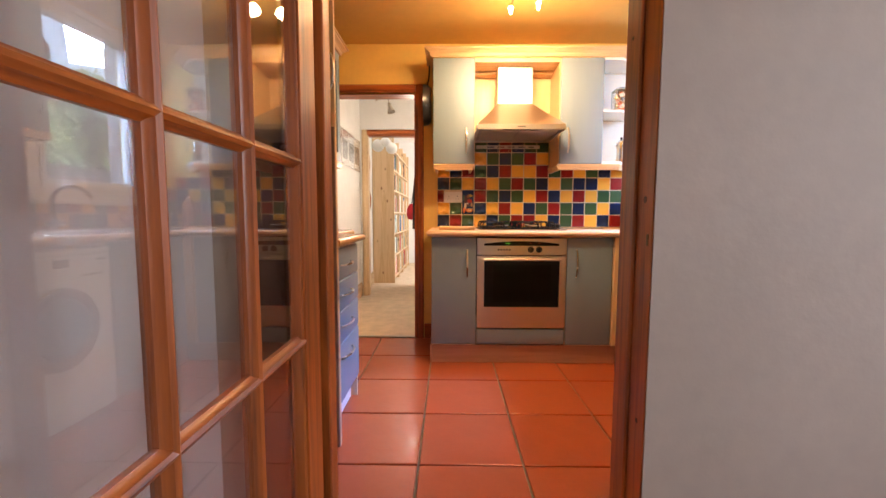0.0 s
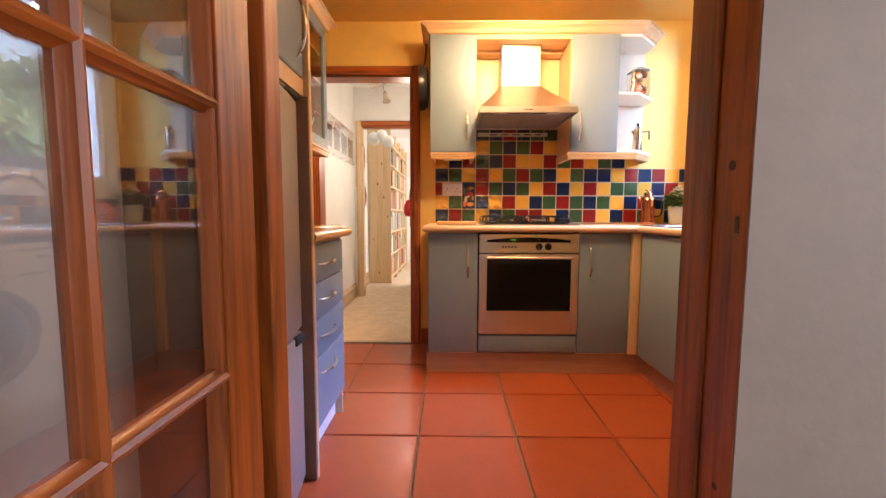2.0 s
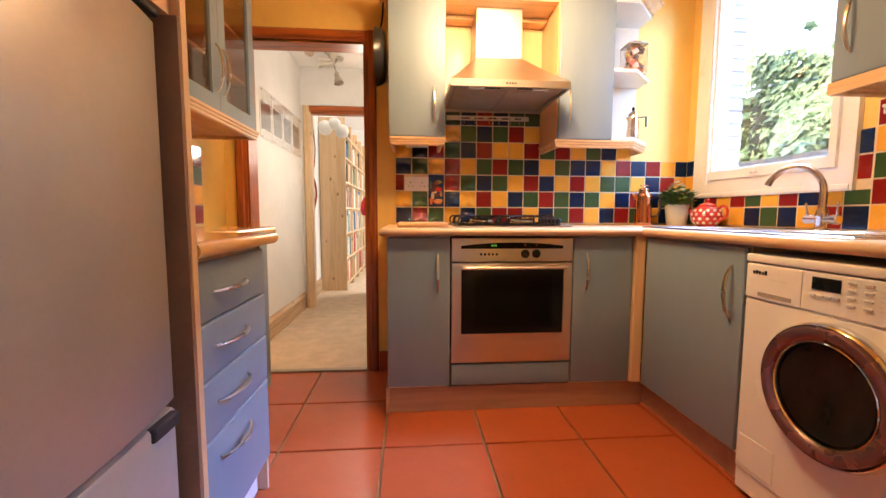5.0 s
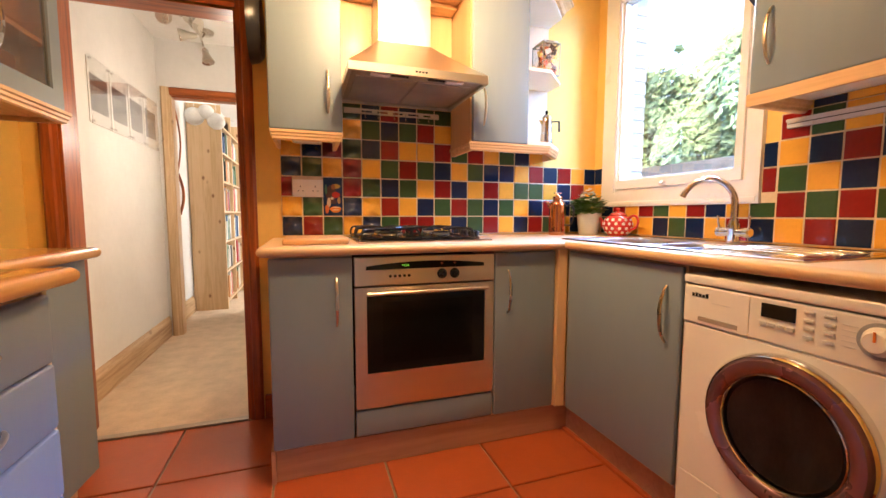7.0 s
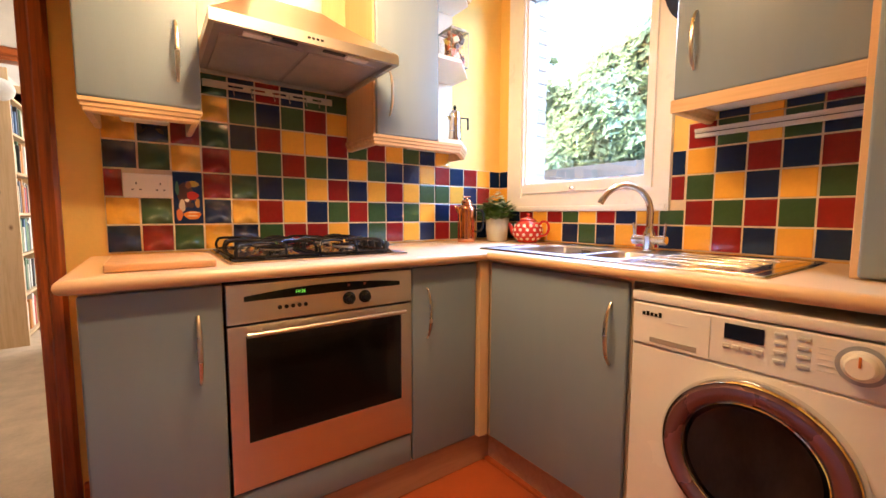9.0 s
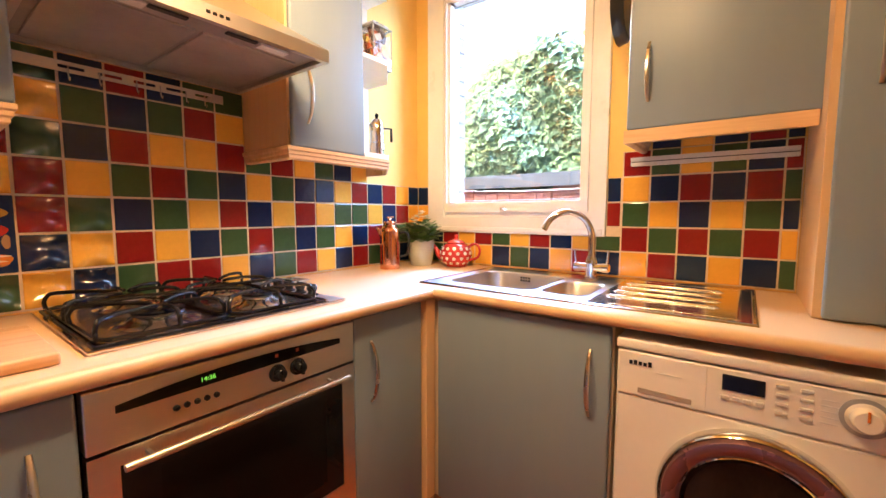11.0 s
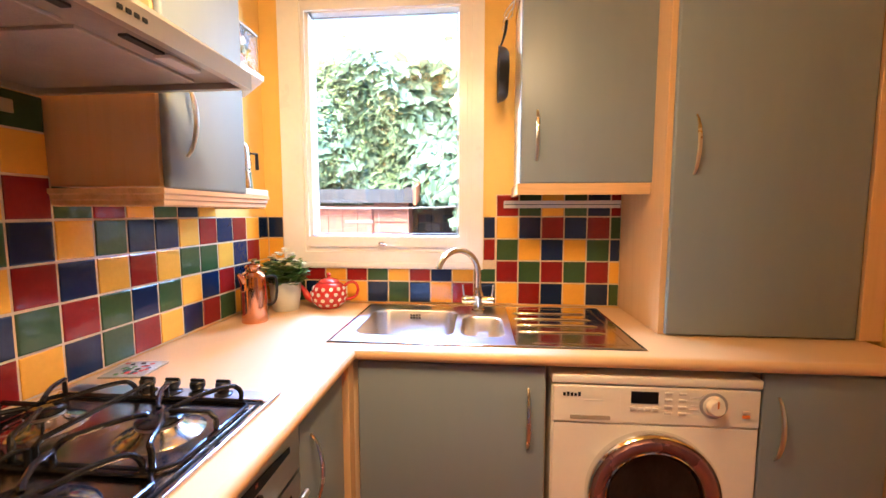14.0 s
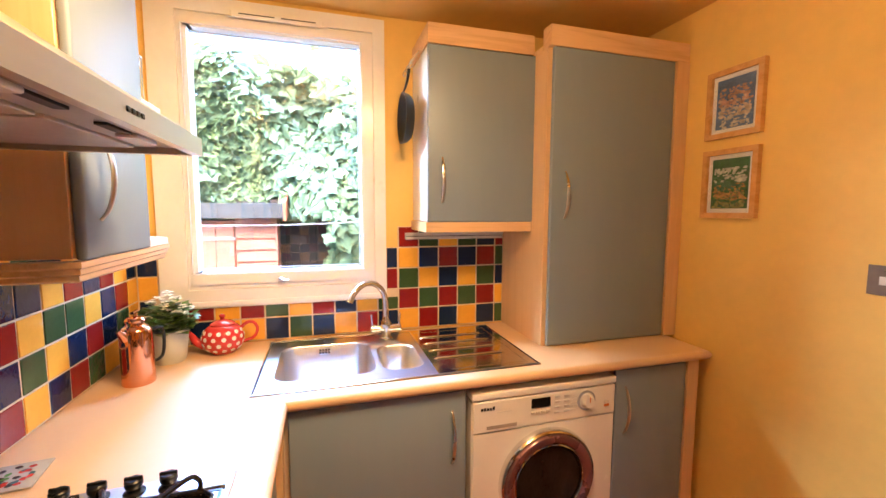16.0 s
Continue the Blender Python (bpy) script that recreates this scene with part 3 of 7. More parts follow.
def oven():
    t = thing("oven", (0.49, 3.0, 0.2), "built-in stainless steel oven with a dark glass door", "oven")
    x0, x1, y = 0.192, 0.787, YF - 0.004
    part("body", B(x0 + 0.02, x1 - 0.02, YF + 0.03, 3.2, 0.25, 0.85), M_DARKGAP, t)
    p = part("control_panel", B(x0, x1, y, YF + 0.03, 0.748, 0.862, 0.003), M_STEEL, t, "brushed steel control panel")
    loops = []
    n = 16
    for yy in (y - 0.002, y + 0.004):
        top = [(x0 + 0.045 + 0.5 * i / n, yy, 0.826 + 0.016 * (1 - (2 * i / n - 1) ** 2)) for i in range(n + 1)]
        loops.append(top + [(x0 + 0.545, yy, 0.812), (x0 + 0.045, yy, 0.812)])
    part("display_strip", rings(nb(), loops, True, True, True), M_BLACKG, p)
    for x in (0.333, 0.352, 0.371, 0.390, 0.409):
        part("button", lathe([(0, 0), (0.006, 0), (0.006, -0.004), (0.004, -0.006), (0, -0.006)], (x, y, 0.785), 12, "y"), M_PLASB, p, smooth=True)
    for x in (0.549, 0.604):
        k = part("knob", lathe([(0, 0), (0.021, 0), (0.021, -0.004), (0.016, -0.007), (0.014, -0.022), (0.011, -0.025), (0, -0.025)], (x, y, 0.787), 24, "y"), M_PLASB, p, smooth=True)
        part("grip", B(x - 0.003, x + 0.003, y - 0.029, y - 0.02, 0.772, 0.802, 0.001), M_PLASB, k)
    # clock and small symbols
    tx = bpy.data.curves.new("clock_digits", "FONT")
    tx.body, tx.size, tx.extrude = "14:36", 0.014, 0.0003
    ob = new("clock_digits", tx)
    ob.data.materials.append(mat("green display light", (0.25, 0.9, 0.1), 0.5, emit=0.8))
    ob.matrix_basis = pose(0.378, y - 0.0025, 0.8225, 90, 0, 0)
    ob.location -= ORG[t.name]
    ob.parent = t
    tagged(ob, "glowing green clock digits")
    for x in (0.548, 0.604):
        part("symbol", B(x - 0.004, x + 0.004, y - 0.003, y - 0.0021, 0.826, 0.834), mat("red display mark", (0.45, 0.10, 0.05), 0.5), p)
    d = part("oven_door", plate(nb(), "y", y, y + 0.03, [x0 + 0.001, x0 + 0.047, x1 - 0.043, x1 - 0.001], [0.253, 0.395, 0.712, 0.742], lambda u, v: x0 + 0.047 < u < x1 - 0.043 and 0.395 < v < 0.712), M_STEEL, t, "brushed steel door")
    part("glass", B(x0 + 0.0475, x1 - 0.0435, y + 0.001, y + 0.02, 0.3955, 0.7115, 0.001), M_BLACKG, d, "black oven glass")
    part("inner_window", B(x0 + 0.11, x1 - 0.1, y + 0.0006, y + 0.0015, 0.43, 0.68), mat("dim oven window", (0.005, 0.005, 0.005), 0.08, spec=0.12), d)
    h = nb()
    tube([(x0 + 0.045, y - 0.035, 0.722), (x1 - 0.045, y - 0.035, 0.722)], 0.0075, 12, h)
    for x in (x0 + 0.09, x1 - 0.09):
        tube([(x, y, 0.722), (x, y - 0.035, 0.722)], 0.005, 8, h)
    part("handle", h, M_STEEL, d, "steel bar handle", True)
    u = thing("oven_cabinet", (0.49, YF, 0.0), "low blue-grey cabinet drawer under the oven", "cabinet", "fitted kitchen cabinets")
    part("body", B(0.20, 0.78, YF + 0.0365, 3.25, 0.001, 0.235), M_CARC, u)
    slab("drawer", 0.192, 0.787, YF, YF + 0.02, 0.137, 0.243, u)


oven()


def worktop():
    t = thing("worktop", (0.9, 2.9, 0.87), "speckled beige laminate worktop with a rounded edge", "worktop", kind="structure")
    xs = [-0.13, 1.138, 1.205, 1.700, XW - 0.001]
    ys = [1.045, 1.83, 2.75, 2.698, YS - 0.001]
    ys = sorted(ys)
    bm = plate(nb(), "z", CT - 0.038, CT, xs, ys, lambda u, v: (u < 1.138 and v < 2.698) or (1.205 < u < 1.70 and 1.83 < v < 2.75))
    part("board", bm, M_TOP, t)
    path = [(-0.13, YS - 0.002, CT), (-0.13, 2.698, CT), (1.138, 2.698, CT), (1.138, 1.045, CT), (XW - 0.002, 1.045, CT)]
    part("edge", molding(path, NOSE, 1), M_TOP, t, "rounded front edge", True)


worktop()


def window_side():
    t = thing("base_cabinet", (1.4, 2.4, 0), "blue-grey base cabinet under the sink", "cabinet", "fitted kitchen cabinets")
    carcass(t, XF + 0.022, XF + 0.04, 2.1, 2.72, 0.12, 0.868)
    part("side_panel", B(XF + 0.022, XW - 0.02, 2.093, 2.108, 0.12, 0.872), M_CARC, t)
    d = slab("cabinet_door", XF, XF + 0.02, 2.097, 2.683, 0.135, 0.866, t)
    bow("handle", d, (XF, 2.150, 0.703), 0.19, (0, 0, 1), (-1, 0, 0))
    t = thing("base_cabinet", (1.4, 1.3, 0), "blue-grey base cabinet beside the washing machine", "cabinet", "fitted kitchen cabinets")
    carcass(t, XF + 0.022, XW - 0.02, 1.125, 1.475, 0.12, 0.872)
    d = slab("cabinet_door", XF, XF + 0.02, 1.128, 1.478, 0.135, 0.866, t)
    bow("handle", d, (XF, 1.433, 0.703), 0.19, (0, 0, 1), (-1, 0, 0))
    part("end_panel", B(XF - 0.004, XW - 0.01, 1.068, 1.124, 0.001, 0.872, 0.001), M_BIRCH, t, "cream end panel")
    p = thing("plinth", (1.19, 2.4, 0), "pinkish beech plinth under the sink cabinet", "plinth", kind="structure")
    part("board", B(XF + 0.045, XF + 0.061, 2.09, YF + 0.034, 0.001, 0.125, 0.001), M_PLINTH, p)
    part("board", B(XF + 0.045, XF + 0.061, 1.13, 1.475, 0.001, 0.125, 0.001), M_PLINTH, p)
    part("tile_trim", B(XF + 0.02, XF + 0.043, 2.09, YF + 0.018, -0.008, 0.012, 0.004), M_TERRA, p, "terracotta skirting strip")


window_side()


def washer():
    y0, y1, x = 1.483, 2.080, 1.140
    t = thing("washing_machine", (1.45, 1.78, 0), "white front-loading washing machine with a chrome ringed door", "washing machine")
    part("body", B(x + 0.004, 1.72, y0, y1, 0.02, 0.815, 0.006), M_WPLAS, t)
    part("lid", B(x - 0.006, 1.72, y0 - 0.001, y1 + 0.001, 0.822, 0.850, 0.006, 3), M_WPLAS, t, "white top lid", True)
    fp = part("front_panel", B(x - 0.002, x + 0.006, y0 + 0.004, y1 - 0.004, 0.10, 0.700, 0.004), M_WPLAS, t)
    cp = part("control_panel", B(x - 0.004, x + 0.006, y0 + 0.004, y1 - 0.004, 0.704, 0.818, 0.004), M_WPLAS, t, "white control panel")
    part("kick_panel", B(x + 0.01, x + 0.03, y0 + 0.004, y1 - 0.004, 0.02, 0.098, 0.002), M_WPLAS, t)
    part("drawer", B(x - 0.006, x - 0.003, 1.880, y1 - 0.006, 0.706, 0.815, 0.001), M_WPLAS, cp, "detergent drawer front")
    # Flat block; the shade of the grip's recess is in its colour.
    part("grip", B(x - 0.0075, x - 0.0055, 1.908, 2.026, 0.714, 0.727, 0.001), mat("grip recess shade", (0.36, 0.31, 0.27), 0.5), cp, "grip with painted recess shade")
    part("display", B(x - 0.007, x - 0.0035, 1.772, 1.850, 0.769, 0.805, 0.001), M_BLACKG, cp, "dark display")
    for k in range(4):
        part("button", B(x - 0.009, x - 0.004, 1.836 - k * 0.021, 1.852 - k * 0.021, 0.747, 0.757, 0.002), M_GPLAS, cp)
    for k in range(4):
        for j in range(2):
            part("button", B(x - 0.008, x - 0.004, 1.693 + j * 0.04, 1.715 + j * 0.04, 0.738 + k * 0.02, 0.746 + k * 0.02, 0.002), M_GPLAS, cp)
    kn = part("dial", lathe([(0, 0), (0.031, 0), (0.031, -0.004), (0.025, -0.008), (0.023, -0.022), (0.02, -0.025), (0, -0.025)], (x - 0.004, 1.617, 0.770), 32, "x"), M_WPLAS, cp, "white programme dial", True)
    part("ring", lathe([(0.03, 0), (0.039, 0), (0.039, -0.003), (0.03, -0.004), (0.03, 0)], (x - 0.004, 1.617, 0.770), 32, "x"), mat("mid grey ring", (0.36, 0.36, 0.38), 0.35), kn)
    part("pointer", B(x - 0.0305, x - 0.0285, 1.615, 1.619, 0.772, 0.793), mat("orange mark", (0.7, 0.2, 0.03), 0.5), kn)
    for k in range(5):
        part("mark", B(x - 0.005, x - 0.0036, 1.655, 1.682, 0.742 + k * 0.012, 0.7435 + k * 0.012), M_GPLAS, cp)
    part("switch_key", B(x - 0.008, x - 0.004, 1.515, 1.537, 0.735, 0.745, 0.002), mat("orange plastic", (0.75, 0.22, 0.04), 0.4), cp)
    part("switch_key", B(x - 0.008, x - 0.004, 1.515, 1.537, 0.748, 0.758, 0.002), M_GPLAS, cp)
    for k in range(5):
        h = (0.013, 0.009, 0.01, 0.012, 0.01)[k]
        part("badge", B(x - 0.0075, x - 0.0058, 2.0 + k * 0.011 - 0.004, 2.0 + k * 0.011 + 0.004, 0.785, 0.785 + h), M_PLASB, cp, "dark badge stroke")
    part("badge", B(x - 0.0072, x - 0.0058, 1.93, 1.985, 0.773, 0.775), M_GPLAS, cp)
    c = (x - 0.002, 1.780, 0.490)
    d = part("porthole", lathe([(r * 0.935, h) for r, h in [(0.200, 0.0), (0.199, -0.026), (0.190, -0.038), (0.176, -0.040), (0.160, -0.035), (0.152, -0.027), (0.150, -0.012), (0.150, 0.0), (0.200, 0.0)]], c, 72, "x"),
             mat("mauve brown ring", (0.22, 0.11, 0.115), 0.28, 0.6, var=0.05, coat=0.3), t, "dark mauve porthole ring", True)
    part("rim", lathe([(r * 0.935, h) for r, h in [(0.209, 0.0), (0.209, -0.014), (0.206, -0.024), (0.200, -0.030), (0.1985, -0.026), (0.1985, 0.0), (0.209, 0.0)]], c, 72, "x"), M_CHROME, d, "thin chrome outer rim", True)
    part("lip", lathe([(r * 0.935, h) for r, h in [(0.153, -0.030), (0.150, -0.032), (0.146, -0.026), (0.146, -0.010), (0.149, -0.010), (0.153, -0.030)]], c, 64, "x"), M_CHROME, d, "thin chrome inner lip", True)
    part("glass_bowl", lathe([(r * 0.935, h) for r, h in [(0.148, -0.012), (0.138, -0.022), (0.12, -0.019), (0.09, -0.014), (0.05, -0.010), (0.012, -0.008), (0, -0.008)]], c, 56, "x"), mat("smoky porthole glass", (0.016, 0.014, 0.012), 0.05, spec=0.25, var=0.3, scale=14, rvar=0.02, bump=0.8, bscale=11, bdist=0.02, bdet=1, stretch=(1, 1, 0.5)), d, "dark curved glass bowl", True)
    part("catch", B(c[0] - 0.03, c[0] - 0.012, 1.78 + 0.155, 1.78 + 0.18, 0.48, 0.51, 0.003), M_CHROME, d)
    part("flap", B(x - 0.004, x - 0.001, 1.93, 2.065, 0.115, 0.225, 0.002), M_WPLAS, t, "square service flap")


washer()

# ---------- wall cabinets over the stove ----------
YC = 3.0
CORN = [(0, 0), (0.012, 0.002), (0.018, 0.012), (0.02, 0.02), (0.03, 0.03), (0.045, 0.038), (0.05, 0.045), (0.058, 0.047), (0.058, 0.056), (0, 0.056)]
PELM = [(0, 0.045), (0.016, 0.045), (0.016, 0.034), (0.011, 0.03), (0.011, 0.021), (0.006, 0.017), (0.006, 0.008), (0.0, 0.004), (-0.014, 0.004), (-0.014, 0.045)]


def wall_cabinets():
    t = thing("wall_cabinet", (0.04, 3.15, 1.385), "pale blue-grey wall cabinet left of the cooker hood".replace("left of", "beside"), "cabinet", "fitted wall cabinets")
    carcass(t, -0.115, 0.186, YC + 0.021, YS - 0.001, 1.392, 2.14)
    d = slab("cabinet_door", -0.117, 0.184, YC, YC + 0.02, 1.388, 2.135, t)
    bow("handle", d, (0.124, YC, 1.555), 0.18, (0, 0, 1), (0, -1, 0))
    part("pelmet", molding([(-0.10, YS - 0.002, 1.342), (-0.10, YC + 0.018, 1.342), (0.17, YC + 0.018, 1.342), (0.17, YS - 0.01, 1.342)], PELM, 1), M_BIRCH_X, t, "fluted light pelmet")
    part("under_light", B(-0.03, 0.10, YC + 0.06, YC + 0.13, 1.348, 1.39, 0.01), M_WPLAS, t)
    t = thing("wall_cabinet", (0.95, 3.15, 1.385), "pale blue-grey wall cabinet with open corner shelves", "cabinet", "fitted wall cabinets")
    carcass(t, 0.796, 1.105, YC + 0.021, YS - 0.001, 1.392, 2.14, M_BIRCH)
    d = slab("cabinet_door", 0.801, 1.108, YC, YC + 0.02, 1.388, 2.135, t)
    bow("handle", d, (0.858, YC, 1.555), 0.18, (0, 0, 1), (0, -1, 0))
    # open shelves, their front corner cut off
    def shelf(z0, z1, nm, m, out=0.0):
        pts = [(1.110, YC + 0.005 - out), (1.24, YC + 0.005 - out), (1.405 + out, YC + 0.17), (1.405 + out, YS - 0.001), (1.110, YS - 0.001)]
        part(nm, rings(nb(), [[(x, y, z) for x, y in pts] for z in (z0, z1)], True, True, True), m, t)
    shelf(1.388, 1.406, "shelf", M_GLOSS)
    shelf(1.757, 1.773, "shelf", M_GLOSS)
    shelf(2.118, 2.136, "shelf", M_GLOSS)
    part("back", B(1.110, 1.4, YS - 0.008, YS - 0.001, 1.407, 2.117), M_CARC, t, "cream back panel")
    part("pelmet", molding([(0.80, YS - 0.002, 1.342), (0.80, YC + 0.018, 1.342), (1.235, YC + 0.018, 1.342), (1.39, YC + 0.173, 1.342), (1.39, YS - 0.002, 1.342)], PELM, 1), M_BIRCH_X, t, "fluted light pelmet")
    # the cornice that runs over all, and the recess of the hood
    c = thing("cornice", (0.5, YC, 2.14), "cream moulded cornice over the wall cabinets", "cornice", "fitted wall cabinets")
    part("moulding", molding([(-0.117, YS - 0.002, 2.137), (-0.117, YC + 0.002, 2.137), (1.24, YC + 0.002, 2.137), (1.407, YC + 0.17, 2.137), (1.407, YS - 0.002, 2.137)], CORN, 1), M_BIRCH_X, c)
    part("top_board", B(0.188, 0.794, YC + 0.012, YS - 0.001, 2.108, 2.136), M_BIRCH_X, c, "cream board over the hood")
    part("back_panel", B(0.188, 0.794, YS - 0.009, YS - 0.001, 1.585, 2.107), M_BIRCH, c, "cream panel behind the hood")
    part("rail", B(0.19, 0.79, YC + 0.2, YS - 0.01, 2.085, 2.107, 0.002), M_BIRCH_X, c)


wall_cabinets()


def hood():
    t = thing("cooker_hood", (0.487, 3.0, 1.59), "stainless steel chimney cooker hood", "cooker hood")
    x0, x1, y0, z = 0.19, 0.785, 2.79, 1.592
    part("lip", plate(nb(), "z", z, z + 0.034, [x0, x0 + 0.015, x1 - 0.015, x1], [y0, y0 + 0.015, YS - 0.02, YS - 0.002], lambda u, v: x0 + 0.015 < u < x1 - 0.015 and y0 + 0.015 < v < YS - 0.02), M_STEEL, t)
    cx0, cx1, cy0 = 0.362, 0.618, 3.10
    loops = []
    for k in range(9):
        s = k / 8
        f = s + 0.02 * math.sin(math.pi * s)
        f = min(f, 1)
        loops.append([(x0 + (cx0 - x0) * f, y0 + (cy0 - y0) * f, z + 0.034 + 0.215 * s), (x1 + (cx1 - x1) * f, y0 + (cy0 - y0) * f, z + 0.034 + 0.215 * s),
                      (x1 + (cx1 - x1) * f, YS - 0.012, z + 0.034 + 0.215 * s), (x0 + (cx0 - x0) * f, YS - 0.012, z + 0.034 + 0.215 * s)])
    part("canopy", rings(nb(), loops, True, False, True), M_STEEL, t, "flared steel canopy", True)
    part("chimney", B(cx0, cx1, cy0, YS - 0.012, z + 0.248, 2.106, 0.002), M_STEEL, t, "steel chimney")
    part("underside", B(x0 + 0.016, x1 - 0.016, y0 + 0.016, YS - 0.021, z + 0.012, z + 0.02), mat("matt grey metal", (0.42, 0.38, 0.34), 0.45, 0.6), t)
    for a, b in ((x0 + 0.04, 0.480), (0.495, x1 - 0.04)):
        part("filter", B(a, b, y0 + 0.10, YS - 0.04, z + 0.006, z + 0.0125, 0.002), mat("grease filter metal", (0.50, 0.45, 0.40), 0.4, 0.7, bump=0.6, bscale=250), t, "metal grease filter")
    for x in (0.325, 0.65):
        part("lamp_cover", B(x - 0.04, x + 0.04, y0 + 0.045, y0 + 0.075, z + 0.004, z + 0.012, 0.003), M_WPLAS, t, "frosted lamp cover")
        part("recess", B(x + (0.045 if x < 0.5 else -0.12), x + (0.12 if x < 0.5 else -0.045), y0 + 0.05, y0 + 0.065, z + 0.008, z + 0.0119), M_DARKGAP, t)
    for k in range(4):
        part("button", B(0.46 + k * 0.014, 0.469 + k * 0.014, y0 - 0.002, y0 + 0.001, z + 0.014, z + 0.021, 0.001), M_PLASB, t)


hood()

# ---------- wall cabinet and tall cupboard on the window side ----------


CORNE = [(a * 1.4, b * 1.4) for a, b in CORN]


def east_cabinets():
    xd = 1.468
    t = thing("wall_cabinet", (1.6, 1.92, 1.44), "blue-grey wall cabinet with a single door beside the window", "cabinet", "fitted wall cabinets")
    carcass(t, xd + 0.022, XW - 0.001, 1.688, 2.152, 1.443, 2.14, M_GLOSS)
    d = slab("cabinet_door", xd, xd + 0.02, 1.674, 2.155, 1.440, 2.142, t)
    bow("handle", d, (xd, 2.095, 1.612), 0.18, (0, 0, 1), (-1, 0, 0))
    part("pelmet", molding([(XW - 0.002, 2.148, 1.395), (xd + 0.015, 2.148, 1.395), (xd + 0.015, 1.687, 1.395)], PELM, -1), M_BIRCH_Y, t, "fluted light pelmet")
    part("cornice", molding([(XW - 0.002, 2.155, 2.143), (xd, 2.155, 2.143), (xd, 1.690, 2.143)], CORNE, -1), M_BIRCH_Y, t, "cream moulded cornice")
    xt = 1.345
    t = thing("tall_cupboard", (1.55, 1.37, CT), "tall blue-grey cupboard standing on the worktop", "cabinet", "fitted wall cabinets")
    part("body", B(xt + 0.022, XW - 0.001, 1.04, 1.684, CT + 0.001, 2.14, 0.001, 1), M_BIRCH, t, "cream carcass")
    d = slab("cabinet_door", xt, xt + 0.02, 1.066, 1.668, CT + 0.004, 2.14, t)
    bow("handle", d, (xt, 1.603, 1.553), 0.19, (0, 0, 1), (-1, 0, 0))
    part("side_panel", B(xt - 0.004, xt + 0.0215, 0.992, 1.061, CT + 0.001, 2.14, 0.001), M_BIRCH, t, "cream filler panel")
    part("cornice", molding([(xd - 0.06, 1.684, 2.143), (xt, 1.684, 2.143), (xt, 0.992, 2.143)], CORNE, -1), M_BIRCH_Y, t, "cream moulded cornice")
    part("top_board", B(xt + 0.002, XW - 0.001, 0.992, 1.683, 2.141, 2.16), M_BIRCH_Y, t)


east_cabinets()

# ---------- left side: refrigerator, drawers, glazed cabinet ----------


